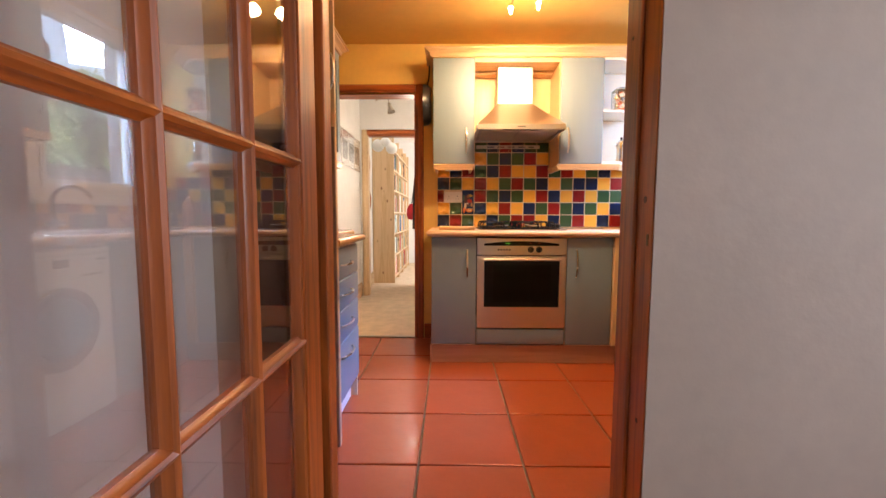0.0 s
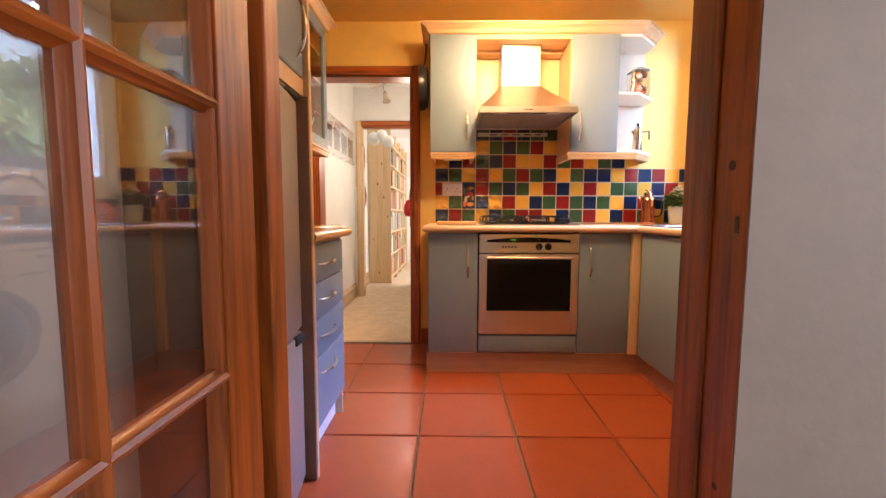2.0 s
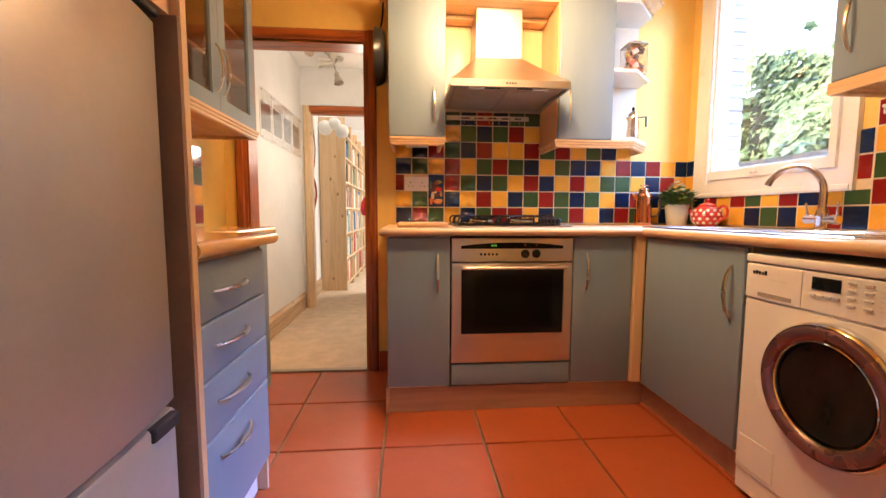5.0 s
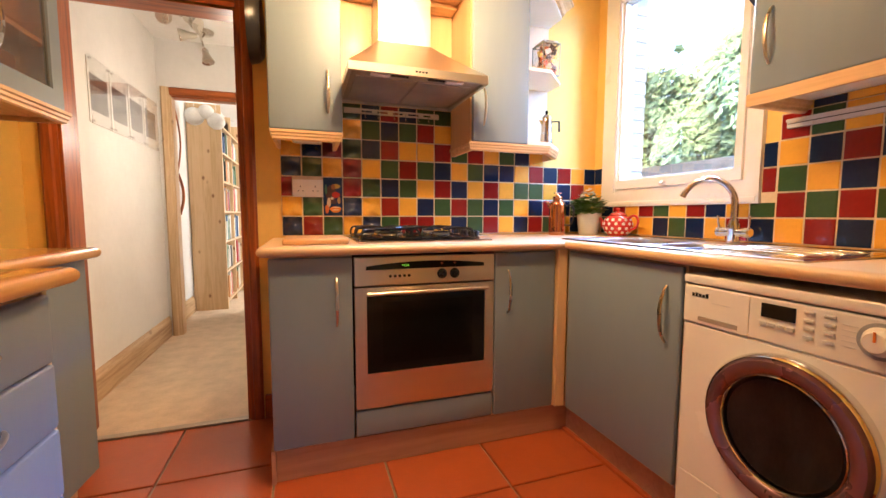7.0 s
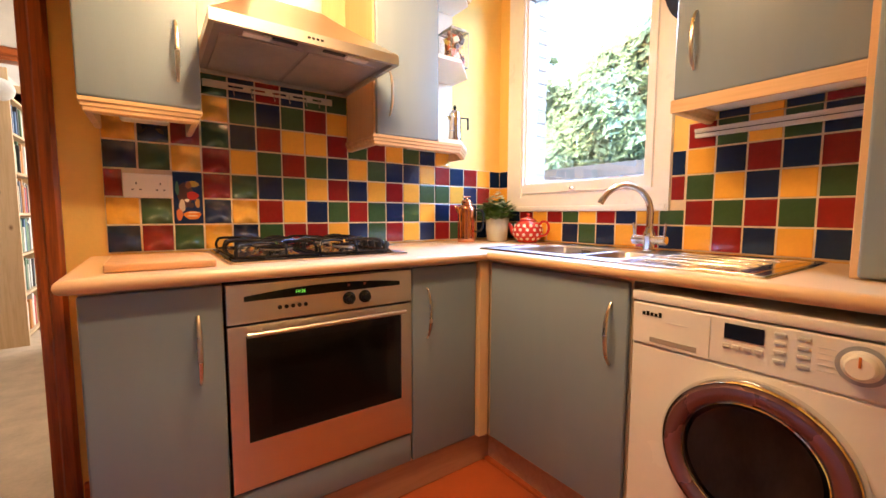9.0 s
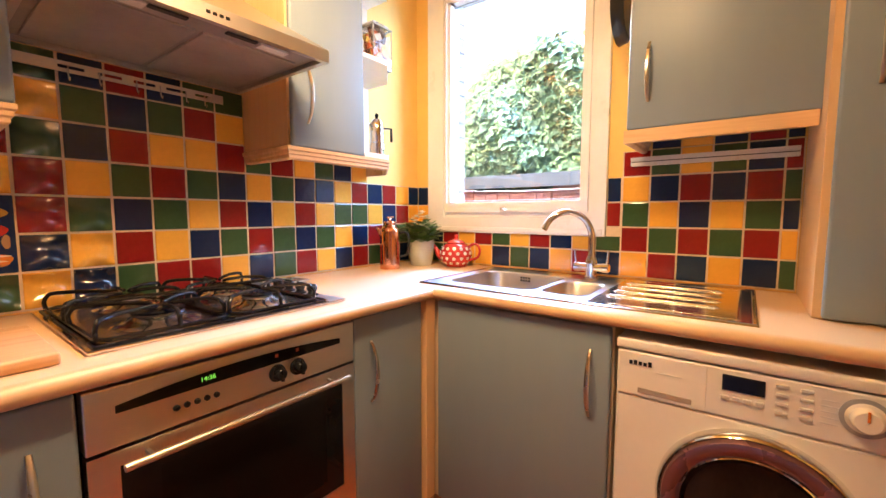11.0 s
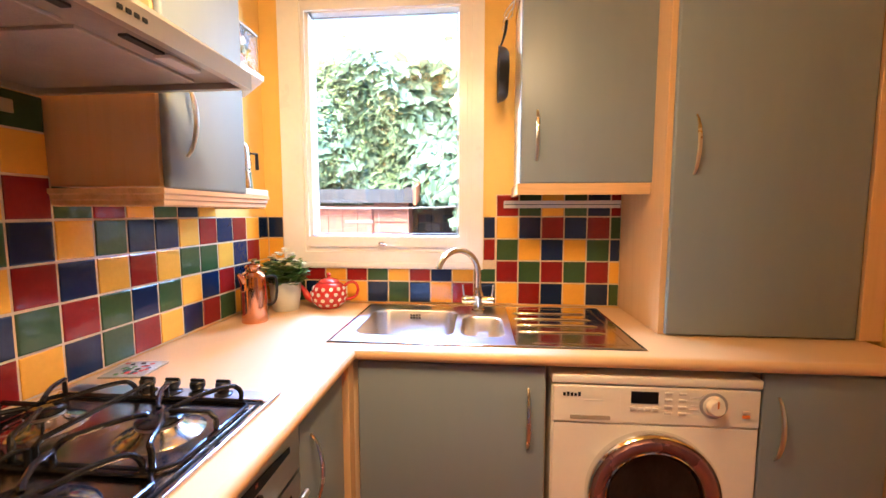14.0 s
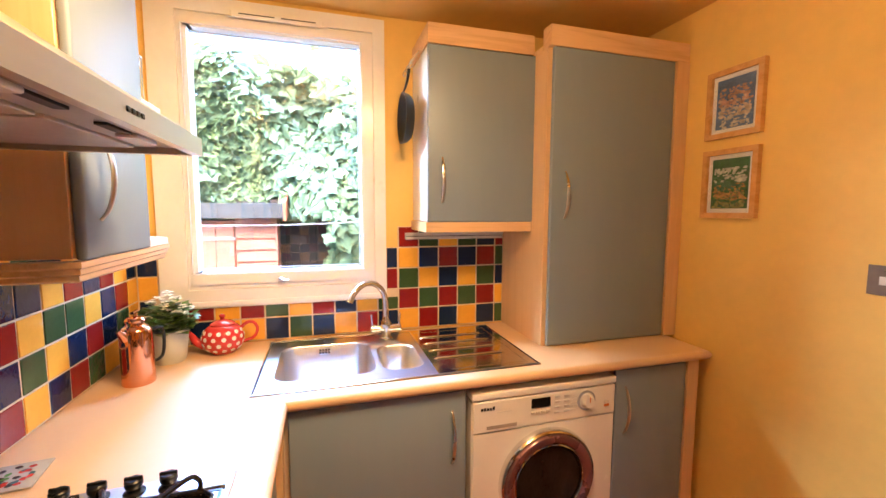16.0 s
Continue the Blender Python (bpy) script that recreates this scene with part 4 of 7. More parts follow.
def left_side():
    t = thing("refrigerator", (-0.78, 1.35, 0), "silver-grey fridge freezer with recessed grips", "refrigerator")
    part("body", B(XL + 0.03, -0.53, 1.08, 1.665, 0.02, 1.335, 0.006), M_FRIDGE, t)
    n = 10
    def bulge(z0, z1, nm, lab):
        loops = []
        for z in (z0, z0 + 0.006, z1 - 0.006, z1):
            e = 0.004 if z in (z0, z1) else 0
            front = [(-0.522 + 0.045 * math.sin(math.pi * (0.08 + 0.84 * i / n)) ** 0.6 - e, 1.082 + e + (0.581 - 2 * e) * i / n, z) for i in range(n + 1)]
            loops.append(front + [(-0.53, 1.663, z), (-0.53, 1.082, z)])
        return part(nm, rings(nb(), loops, True, True, True), M_FRIDGE, t, lab, True)
    a = bulge(0.585, 1.352, "fridge_door", "curved upper door")
    b = bulge(0.04, 0.572, "freezer_door", "curved lower door")
    part("grip", B(-0.50, -0.480, 1.56, 1.645, 0.545, 0.574, 0.006), M_DARKGAP, b, "dark recessed grip")
    part("badge", B(-0.480, -0.477, 1.30, 1.345, 1.255, 1.30, 0.002), M_CHROME, a, "small bright badge")
    part("top_cap", B(-0.60, -0.488, 1.082, 1.663, 1.353, 1.37, 0.006), M_PLASB, t, "dark rounded top trim")
    t = thing("fridge_housing", (-0.78, 1.72, 0), "cream tall panel beside the fridge", "panel", "fitted kitchen cabinets")
    part("side_panel", B(XL + 0.001, -0.470, 1.700, 1.722, 0.001, 2.14, 0.001), M_BIRCH, t)
    # Strip added for the shade on the panel's face next to the fridge.
    part("inner_strip", B(-0.56, -0.4715, 1.690, 1.6995, 0.001, 1.374, 0.001), mat("dark brown panel shade", (0.28, 0.16, 0.10), 0.5), t, "dark brown strip painted as panel shade")
    part("filler", B(-0.505, -0.489, 1.05, 1.699, 1.375, 1.43, 0.001), M_BIRCH, t, "cream filler strip")
    t = thing("wall_cabinet", (-0.78, 1.4, 1.43), "blue-grey cupboard above the fridge", "cabinet", "fitted wall cabinets")
    carcass(t, XL + 0.001, -0.512, 1.04, 1.698, 1.435, 2.14, M_BIRCH)
    d = slab("cabinet_door", -0.508, -0.486, 1.045, 1.697, 1.432, 2.14, t, bev=0.009)
    bow("handle", d, (-0.486, 1.64, 1.58), 0.19, (0, 0, 1), (1, 0, 0))
    part("cornice", molding([(-0.486, 1.03, 2.141), (-0.486, 1.724, 2.141), (-0.78, 1.724, 2.141)], CORN, 1), M_BIRCH_Y, t, "cream moulded cornice")
    # drawers
    t = thing("drawer_cabinet", (-0.75, 1.98, 0), "drawer unit with four blue-grey drawers", "cabinet", "fitted kitchen cabinets")
    part("body", B(XL + 0.001, -0.518, 1.725, 2.205, 0.12, 0.872, 0.001, 1), M_BIRCH, t)
    part("side_panel", B(-0.80, -0.512, 2.2055, 2.2215, 0.001, 0.872, 0.001), M_CARC, t, "cream end panel")
    zs = [0.130, 0.412, 0.566, 0.710, 0.862]
    for i in range(4):
        d = slab("drawer", -0.517, -0.497, 1.729, 2.202, zs[i] + 0.002, zs[i + 1] - 0.002, t)
        zc = (0.348, 0.497, 0.643, 0.783)[i]
        bow("handle", d, (-0.497, 1.936, zc), 0.190, (0, 1, 0), (1, 0, 0))
    part("plinth", B(-0.56, -0.545, 1.725, 2.2, 0.001, 0.12, 0.001), M_GLOSS, t, "white plinth")
    t = thing("base_cabinet", (-0.88, 2.5, 0), "shallow blue-grey base cabinet with an angled front", "cabinet", "fitted kitchen cabinets")
    pts = [(XL + 0.001, 2.223), (-0.75, 2.223), (-0.705, 2.84), (XL + 0.001, 2.84)]
    part("body", rings(nb(), [[(x, y, z) for x, y in pts] for z in (0.12, 0.872)], True, True, True), M_BLUE, t)
    pts2 = [(XL + 0.001, 2.223), (-0.80, 2.223), (-0.755, 2.80), (XL + 0.001, 2.80)]
    part("plinth", rings(nb(), [[(x, y, z) for x, y in pts2] for z in (0.001, 0.119)], True, True, True), M_BIRCH_X, t)
    # tops
    t = thing("worktop_beech", (-0.8, 2.3, 0.87), "glossy beech laminate worktop along the side wall", "worktop", kind="structure")
    part("board", B(XL + 0.001, -0.482, 1.7235, 2.232, CT - 0.038, CT), M_TOPL, t)
    part("edge", molding([(-0.482, 1.7235, CT), (-0.482, 2.232, CT), (-0.70, 2.232, CT)], NOSE, 1), M_TOPL, t, "rounded front edge", True)
    part("board", B(XL + 0.001, -0.70, 2.2325, 2.86, CT - 0.038, CT), M_TOPL, t)
    part("edge", molding([(-0.70, 2.252, CT), (-0.69, 2.86, CT), (XL + 0.002, 2.86, CT)], NOSE, 1), M_TOPL, t, "rounded front edge", True)
    # glazed wall cabinet
    xg = -0.782
    t = thing("glazed_cabinet", (-0.94, 2.58, 1.42), "blue-grey wall cabinet with two glazed doors", "cabinet", "fitted wall cabinets")
    y0, y1, z0, z1 = 2.205, 2.962, 1.39, 2.14
    bm = nb()
    for q in ((XL + 0.001, xg - 0.021, y0, y0 + 0.016, z0, z1), (XL + 0.001, xg - 0.021, y1 - 0.016, y1, z0, z1), (XL + 0.001, xg - 0.021, y0 + 0.0161, y1 - 0.0161, z0, z0 + 0.016),
              (XL + 0.001, xg - 0.021, y0 + 0.0161, y1 - 0.0161, z1 - 0.016, z1), (XL + 0.001, XL + 0.008, y0 + 0.0161, y1 - 0.0161, z0 + 0.0161, z1 - 0.0161)):
        box(bm, *q)
    part("body", bm, M_BIRCH_Y, t)
    part("end_panel", B(XL + 0.001, xg - 0.021, y1 + 0.001, y1 + 0.01, z0 - 0.005, z1), M_BLUE, t, "blue-grey end panel")
    for z in (1.60, 1.80, 1.97):
        part("shelf", B(XL + 0.01, xg - 0.03, y0 + 0.0165, y1 - 0.0165, z, z + 0.014), M_BIRCH_Y, t)
    ym = (y0 + y1) / 2
    for a, b, hy in ((y0, ym - 0.001, ym - 0.03), (ym + 0.001, y1, ym + 0.03)):
        w = 0.062
        d = part("glazed_door", plate(nb(), "x", xg - 0.02, xg, [a, a + w, b - w, b], [z0, z0 + w, z1 - w, z1], lambda u, v: a + w < u < b - w and z0 + w < v < z1 - w), M_BLUE, t, "blue-grey framed glass door")
        bv = part("pane", B(xg - 0.012, xg - 0.008, a + w - 0.0005, b - w + 0.0005, z0 + w - 0.0005, z1 - w + 0.0005), M_GLASSD, d)
        bv.visible_shadow = False
        bow("handle", d, (xg, hy, 1.56), 0.19, (0, 0, 1), (1, 0, 0))
    part("pelmet", molding([(xg - 0.005, y0, 1.343), (xg - 0.005, y1 + 0.005, 1.343), (XL + 0.002, y1 + 0.005, 1.343)], PELM, 1), M_BIRCH_Y, t, "fluted light pelmet")
    part("bottom_board", B(XL + 0.001, xg - 0.03, y0, y1 - 0.012, 1.362, 1.374), M_BIRCH_Y, t)
    part("cornice", molding([(xg, y0 - 0.2, 2.141), (xg, y1 + 0.01, 2.141), (XL + 0.002, y1 + 0.01, 2.141)], CORN, 1), M_BIRCH_Y, t, "cream moulded cornice")


left_side()

# ---------- window ----------


def window():
    t = thing("window_1", (1.8, 2.745, WZ0), "white plastic framed window over the sink", "window", kind="structure")
    a, b, c, d = 2.285, 3.205, 1.077, 2.325
    ia, ib, ic, idd = 2.345, 3.095, 1.165, 2.262
    part("casing", plate(nb(), "x", XW - 0.022, XW - 0.0005, [a, ia - 0.008, ib + 0.008, b], [c, ic - 0.012, idd + 0.004, d], lambda u, v: ia - 0.008 < u < ib + 0.008 and ic - 0.012 < v < idd + 0.004), M_GLOSS, t, "white painted board casing")
    part("casing_edge", molding([(XW - 0.0215, b - 0.012, c + 0.016), (XW - 0.0215, a + 0.012, c + 0.016)], [(0, -0.012), (0.005, -0.01), (0.007, 0), (0.005, 0.01), (0, 0.012)], 1), M_GLOSS, t, smooth=True)
    part("window_frame", plate(nb(), "x", XW - 0.012, XW + 0.06, [ia - 0.0075, ia + 0.03, ib - 0.03, ib + 0.0075], [ic - 0.0115, ic + 0.028, idd - 0.03, idd + 0.0035], lambda u, v: ia + 0.03 < u < ib - 0.03 and ic + 0.028 < v < idd - 0.03), M_UPVC, t, "white outer frame")
    s0, s1, s2, s3 = ia + 0.012, ib - 0.012, ic + 0.012, idd - 0.013
    sash = nb()
    g = (2.400, 3.070, 1.234, 2.205)
    for k, (x0, x1, w) in enumerate(((XW - 0.026, XW - 0.0125, 0.0), (XW - 0.0125, XW + 0.035, 0.03))):
        e = 0.0 if k < 1 else 0.031
        plate(sash, "x", x0, x1, [s0 + w * (k < 1) + e, g[0] - 0.012 + 0.006 * k, g[1] + 0.012 - 0.006 * k, s1 - w * (k < 1) - e], [s2 + w * (k < 1) + e, g[2] - 0.012 + 0.006 * k, g[3] + 0.012 - 0.006 * k, s3 - w * (k < 1) - e],
              lambda u, v: g[0] - 0.006 < u < g[1] + 0.006 and g[2] - 0.006 < v < g[3] + 0.006)
    part("sash", sash, M_UPVC, t, "white opening sash")
    bd = nb()
    plate(bd, "x", XW + 0.018, XW + 0.03, [g[0] + 0.0005, g[0] + 0.004, g[1] - 0.004, g[1] - 0.0005], [g[2] + 0.0005, g[2] + 0.004, g[3] - 0.004, g[3] - 0.0005], lambda u, v: g[0] + 0.004 < u < g[1] - 0.004 and g[2] + 0.004 < v < g[3] - 0.004)
    part("gasket", bd, mat("grey window gasket", (0.42, 0.45, 0.50), 0.5), t, "grey gasket")
    p = part("pane", B(XW + 0.020, XW + 0.024, g[0] - 0.002, g[1] + 0.002, g[2] - 0.002, g[3] + 0.002), M_GLASS, t)
    p.visible_shadow = False
    v = part("vent", B(XW - 0.04, XW - 0.0275, 2.545, 2.90, 2.255, 2.282, 0.003), M_UPVC, t, "white trickle vent")
    for k in range(2):
        part("slot", B(XW - 0.0412, XW - 0.0398, 2.575 + k * 0.16, 2.71 + k * 0.16, 2.267, 2.271), M_DARKGAP, v)
    h = nb()
    box(h, XW - 0.05, XW - 0.0275, 2.728, 2.752, 1.186, 1.200, 0.003)
    tube([(XW - 0.05, 2.74, 1.193), (XW - 0.062, 2.73, 1.19), (XW - 0.066, 2.712, 1.188)], 0.004, 8, h)
    part("latch", h, M_CHROME, t, "small chrome window latch", True)
    part("window_sill", B(XW + 0.061, XW + 0.30, 2.30, 3.13, 1.09, 1.138, 0.006), M_GLOSS, t, "white outside sill")


window()

# ---------- glazed wall tiles ----------
TP, TZ = 0.0985, 0.9205


def tile_mesh(key, w, h):
    bm = box(nb(), -w / 2, w / 2, -0.0035, 0.0035, -h / 2, h / 2)
    es = [e for e in bm.edges if all(v.co.y < 0 for v in e.verts)]
    bmesh.ops.bevel(bm, geom=es, offset=0.0034, segments=2, profile=0.6, affect="EDGES")
    bmesh.ops.recalc_face_normals(bm, faces=bm.faces)
    me = bpy.data.meshes.new("tile")
    bm.to_mesh(me)
    bm.free()
    me.materials.append(TILE[key])
    return me


TMESH = {}


def lay_tile(t, key, p, turn, w=TP - 0.0055, h=TP - 0.0055):
    k = (key, round(w, 4), round(h, 4))
    if k not in TMESH:
        TMESH[k] = tile_mesh(*k)
    ob = new("tile", TMESH[k])
    ob.matrix_basis = pose(p[0] + random.uniform(-0.0004, 0.0004), p[1] + random.uniform(-0.0004, 0.0004), p[2] + random.uniform(-0.0005, 0.0005),
                           random.uniform(-0.7, 0.7), random.uniform(-0.3, 0.3), turn + random.uniform(-0.7, 0.7))
    ob.location -= ORG[t.name]
    ob.parent = t


NROWS = ["brgybgrrybgrybrgyby", "yg.byrybgrgbgybrbgy", "r..rgbgyrbyryggybry", "bgyrygrgbygbbyrbryb", "ybrgbryyrgrygby", "   ygbgry", "   gbrbgg"]


def splash_north():
    t = thing("splashback", (0.8, YS, CT), "splashback of red, yellow, green and blue glazed tiles", "tiles", kind="structure")
    x0 = -0.0925
    bm = plate(nb(), "y", YS - 0.0083, YS - 0.0004, [x0 + 0.001, x0 + 3 * TP, x0 + 9 * TP - 0.004, x0 + 15 * TP, XW - 0.001], [CT + 0.0065, TZ + 4 * TP, TZ + 5 * TP, TZ + 7 * TP - 0.02],
               lambda u, v: (v > TZ + 4 * TP and u > x0 + 15 * TP) or (v > TZ + 5 * TP and not x0 + 3 * TP < u < x0 + 9 * TP - 0.004))
    part("grout", bm, M_GROUT, t)
    for r, row in enumerate(NROWS):
        for c, k in enumerate(row):
            if k in " .":
                continue
            w, cx = TP - 0.0055, x0 + (c + 0.5) * TP
            if c == 18:
                w, cx = 0.078, x0 + 18 * TP + 0.041
            if c > 18:
                continue
            h, cz = TP - 0.0055, TZ + (r + 0.5) * TP
            if r == 6:
                h, cz = TP - 0.022, TZ + 6.5 * TP - 0.009
            if r == 2 and c == 0:
                w, cx = 0.05, x0 + 0.027
            lay_tile(t, k + ("w" if c < 4 or (c == 4 and r < 3) else ""), (cx, YS - 0.0075, cz), 0, w, h)
    # picture tile, two high
    f = part("picture_tile", B(x0 + 2 * TP + 0.002, x0 + 3 * TP - 0.002, YS - 0.0115, YS - 0.0084, TZ + TP + 0.002, TZ + 3 * TP - 0.002, 0.002), TILE["b"], t, "picture tile of a jar and peppers")
    px, pz, yf = x0 + 2.5 * TP, TZ + TP, YS - 0.0117
    shapes = [((-0.010, 0.110), 0.026, 0.048, (0.09, 0.035, 0.025)), ((0.014, 0.108), 0.020, 0.016, (0.45, 0.03, 0.02)), ((0.018, 0.152), 0.018, 0.012, (0.45, 0.26, 0.04)), ((0.002, 0.148), 0.010, 0.014, (0.30, 0.10, 0.03)),
              ((-0.020, 0.070), 0.010, 0.024, (0.55, 0.42, 0.28)), ((0.008, 0.072), 0.012, 0.010, (0.06, 0.03, 0.03)), ((0.012, 0.034), 0.028, 0.016, (0.70, 0.22, 0.03)), ((-0.030, 0.036), 0.010, 0.022, (0.62, 0.16, 0.05)),
              ((0.016, 0.045), 0.020, 0.0025, (0.78, 0.62, 0.40)), ((0.012, 0.032), 0.018, 0.0025, (0.78, 0.62, 0.40)), ((-0.034, 0.135), 0.006, 0.026, (0.07, 0.16, 0.09)), ((0.030, 0.080), 0.008, 0.018, (0.40, 0.22, 0.08)), ((-0.004, 0.090), 0.008, 0.006, (0.70, 0.60, 0.45))]
    for i, ((dx, dz), rx, rz, col) in enumerate(shapes):
        y = yf - 0.00012 * i
        lo = [[(px + dx + s * rx * math.cos(q) * (1 + 0.12 * math.sin(3 * q + i)), yy, pz + dz + s * rz * math.sin(q)) for q in [2 * math.pi * j / 18 for j in range(18)]] for s, yy in ((1, y + 0.0008), (0.97, y))]
        part("painted_shape", rings(nb(), lo, True, True, True), mat("tile picture glaze", col, 0.1, coat=0.3), f)


def splash_east():
    t = thing("splashback", (XW, 2.4, CT), "splashback of coloured glazed tiles round the window", "tiles", kind="structure")
    yb = 2.226
    g = nb()
    plate(g, "x", XW - 0.0083, XW - 0.0004, [1.687, 2.228, 2.284, 3.206, YS - 0.012], [CT + 0.0065, 1.076, TZ + 4 * TP, TZ + 5 * TP], lambda u, v: (v > 1.076 and 2.284 < u < 3.206) or (v > TZ + 4 * TP and u > 2.23))
    part("grout", g, M_GROUT, t)
    # below the window, from beside it to the corner
    low = ["brybgbyybg", "gybrygryrb"]
    for r in (0, 1):
        for k in range(10):
            y = yb + (k + 0.5) * TP
            h = TP - 0.0055 if r == 0 else 0.058
            lay_tile(t, low[r][k], (XW - 0.0075, y, TZ + r * TP + h / 2 + 0.0015), -90, TP - 0.0055, h)
    for r, k in ((0, "g"), (1, "b"), (2, "y"), (3, "b")):
        lay_tile(t, k, (XW - 0.0075, YS - 0.05 if r > 1 else YS - 0.042, TZ + (r + 0.5) * TP), -90, 0.068 if r > 1 else 0.05)
    right = ["byrbybg", "grgrgry", "rgybygb", "bybrbrg", " rgygbr", "  bybrb"]
    side = (2.232, 2.281)
    for r, row in enumerate(right):
        for c, k in enumerate(row):
            if k == " ":
                continue
            w, y = TP - 0.0055, yb - (c - 0.5) * TP
            if c == 0:
                w, y = (side[1] - side[0]) , (side[0] + side[1]) / 2
                if r < 2:
                    continue
            if c == 6:
                w, y = yb - 5 * TP - 1.6935, (yb - 5 * TP + 1.6875) / 2
            h, z = (TP - 0.0055, TZ + (r + 0.5) * TP) if r < 5 else (0.026, TZ + 5 * TP + 0.0145)
            lay_tile(t, k, (XW - 0.0075, y, z), -90, w, h)


def splash_west():
    t = thing("splashback", (XL, 2.9, CT), "splashback of coloured glazed tiles on the side wall", "tiles", kind="structure")
    y1 = 3.02
    part("grout", B(XL + 0.0004, XL + 0.0083, y1 - 6 * TP, y1 - 0.001, CT, TZ + 4 * TP - 0.001), M_GROUT, t)
    rows = ["rbygyr", "ygbrgb", "g.rbyg", "rbygrb"]
    for r, row in enumerate(rows):
        for c, k in enumerate(row):
            if k != ".":
                lay_tile(t, k, (XL + 0.0075, y1 - (c + 0.5) * TP, TZ + (r + 0.5) * TP), 90)


def socket(name, at, turn, label):
    t = thing(name, at, label, "socket")
    M = pose(*at, 0, 0, turn)
    def P(nm, bm, m, par=None, lab=""):
        bm.transform(M)
        return part(nm, bm, m, par or t, lab)
    pl = P("plate", B(-0.073, 0.073, -0.010, 0, -0.043, 0.043, 0.003), M_WPLAS)
    for s in (-1, 1):
        for dx, dz, w, h in ((0, 0.012, 0.004, 0.008), (-0.011, -0.010, 0.007, 0.004), (0.011, -0.010, 0.007, 0.004)):
            P("pin_hole", B(s * 0.035 + dx - w / 2, s * 0.035 + dx + w / 2, -0.0104, -0.0098, dz - h / 2 - 0.004, dz + h / 2 - 0.004), M_DARKGAP, pl)
        P("rocker", B(s * 0.014 - 0.005, s * 0.014 + 0.005, -0.013, -0.0099, 0.012, 0.028, 0.001), M_WPLAS, pl)
    return t


socket("wall_socket", (0.034, YS - 0.010, 1.158), 0, "white double wall socket among the tiles")
socket("wall_socket", (XL + 0.010, 2.83, 1.157), 90, "white double wall socket among the tiles")


def switch():
    t = thing("light_switch", (0.59, 0.99, 1.287), "brushed steel double light switch plate", "switch")
    part("plate", B(0.515, 0.663, 0.9905, 0.996, 1.242, 1.331, 0.0015), mat("dark brushed steel", (0.20, 0.145, 0.11), 0.45, 0.6, var=0.1, scale=30), t)
    for x in (0.625, 0.552):
        part("rocker", B(x - 0.008, x + 0.008, 0.9961, 1.001, 1.274, 1.299, 0.001), M_WPLAS, t, "white rocker")
        part("screw", lathe([(0, 0), (0.003, 0), (0, 0.001)], (x, 0.996, 1.316), 8, "y"), M_NICKEL, t)


switch()


def picture(z0, z1, x0, x1, cols, label, seed):
    t = thing("framed_picture", ((x0 + x1) / 2, 0.99, z0), label, "picture", "framed pictures on the wall")
    w = 0.021
    part("picture_frame", plate(nb(), "y", 0.991, 1.012, [x0, x0 + w, x1 - w, x1], [z0, z0 + w, z1 - w, z1], lambda u, v: x0 + w < u < x1 - w and z0 + w < v < z1 - w), M_TOPL, t, "light wooden frame")
    part("mount", B(x0 + w, x1 - w, 0.992, 0.998, z0 + w, z1 - w), M_GLOSS, t, "white mount")
    r = random.Random(seed)
    a, b, c, d = x0 + 0.038, x1 - 0.038, z0 + 0.038, z1 - 0.038
    p = part("print", B(a, b, 0.9981, 0.9988, c, d), mat("print ground", cols[0], 0.6, var=0.3, scale=30), t)
    ms = [mat("print colour", q, 0.6, var=0.35, scale=60) for q in cols[1:]]
    n = 70
    for k, m in enumerate(ms):
        bm = nb()
        for i in range(n):
            f = (k + r.random() * 1.7) / (len(ms) + 0.7)
            z = c + (d - c) * min(0.8, f * 0.85)
            x, rx, rz = r.uniform(a + 0.012, b - 0.012), r.uniform(0.004, 0.013), r.uniform(0.003, 0.007)
            yy = 0.9990 + 0.00001 * (i + k * n) / 2
            z = min(max(z, c + rz), d - rz)
            vs = [bm.verts.new((x + rx * math.cos(q) * r.uniform(0.7, 1.1), yy, z + rz * math.sin(q))) for q in [j * math.pi / 3 for j in range(6)]]
            bm.faces.new(vs)
        part("brushwork", bm, m, p, kind="stuff")
    part("pane", B(x0 + w, x1 - w, 1.003, 1.005, z0 + w, z1 - w), M_GLASS, t).visible_shadow = False


picture(1.782, 2.052, 1.002, 1.232, [(0.10, 0.18, 0.36), (0.55, 0.50, 0.44), (0.60, 0.45, 0.33), (0.50, 0.28, 0.20)], "framed print of a hill town under a blue sky", 3)
picture(1.462, 1.737, 1.002, 1.232, [(0.05, 0.16, 0.04), (0.30, 0.28, 0.08), (0.55, 0.28, 0.08), (0.08, 0.20, 0.10), (0.6, 0.6, 0.5)], "framed print of a green harvest landscape", 4)

# ---------- sink and tap ----------


def rrect(cx, cy, hx, hy, r, z, n=7):
    pts = []
    for k, (sx, sy) in enumerate(((1, 1), (-1, 1), (-1, -1), (1, -1))):
        for i in range(n + 1):
            a = math.pi / 2 * (k + i / n)
            pts.append((cx + sx * (hx - r) + r * math.cos(a), cy + sy * (hy - r) + r * math.sin(a), z))
    return pts


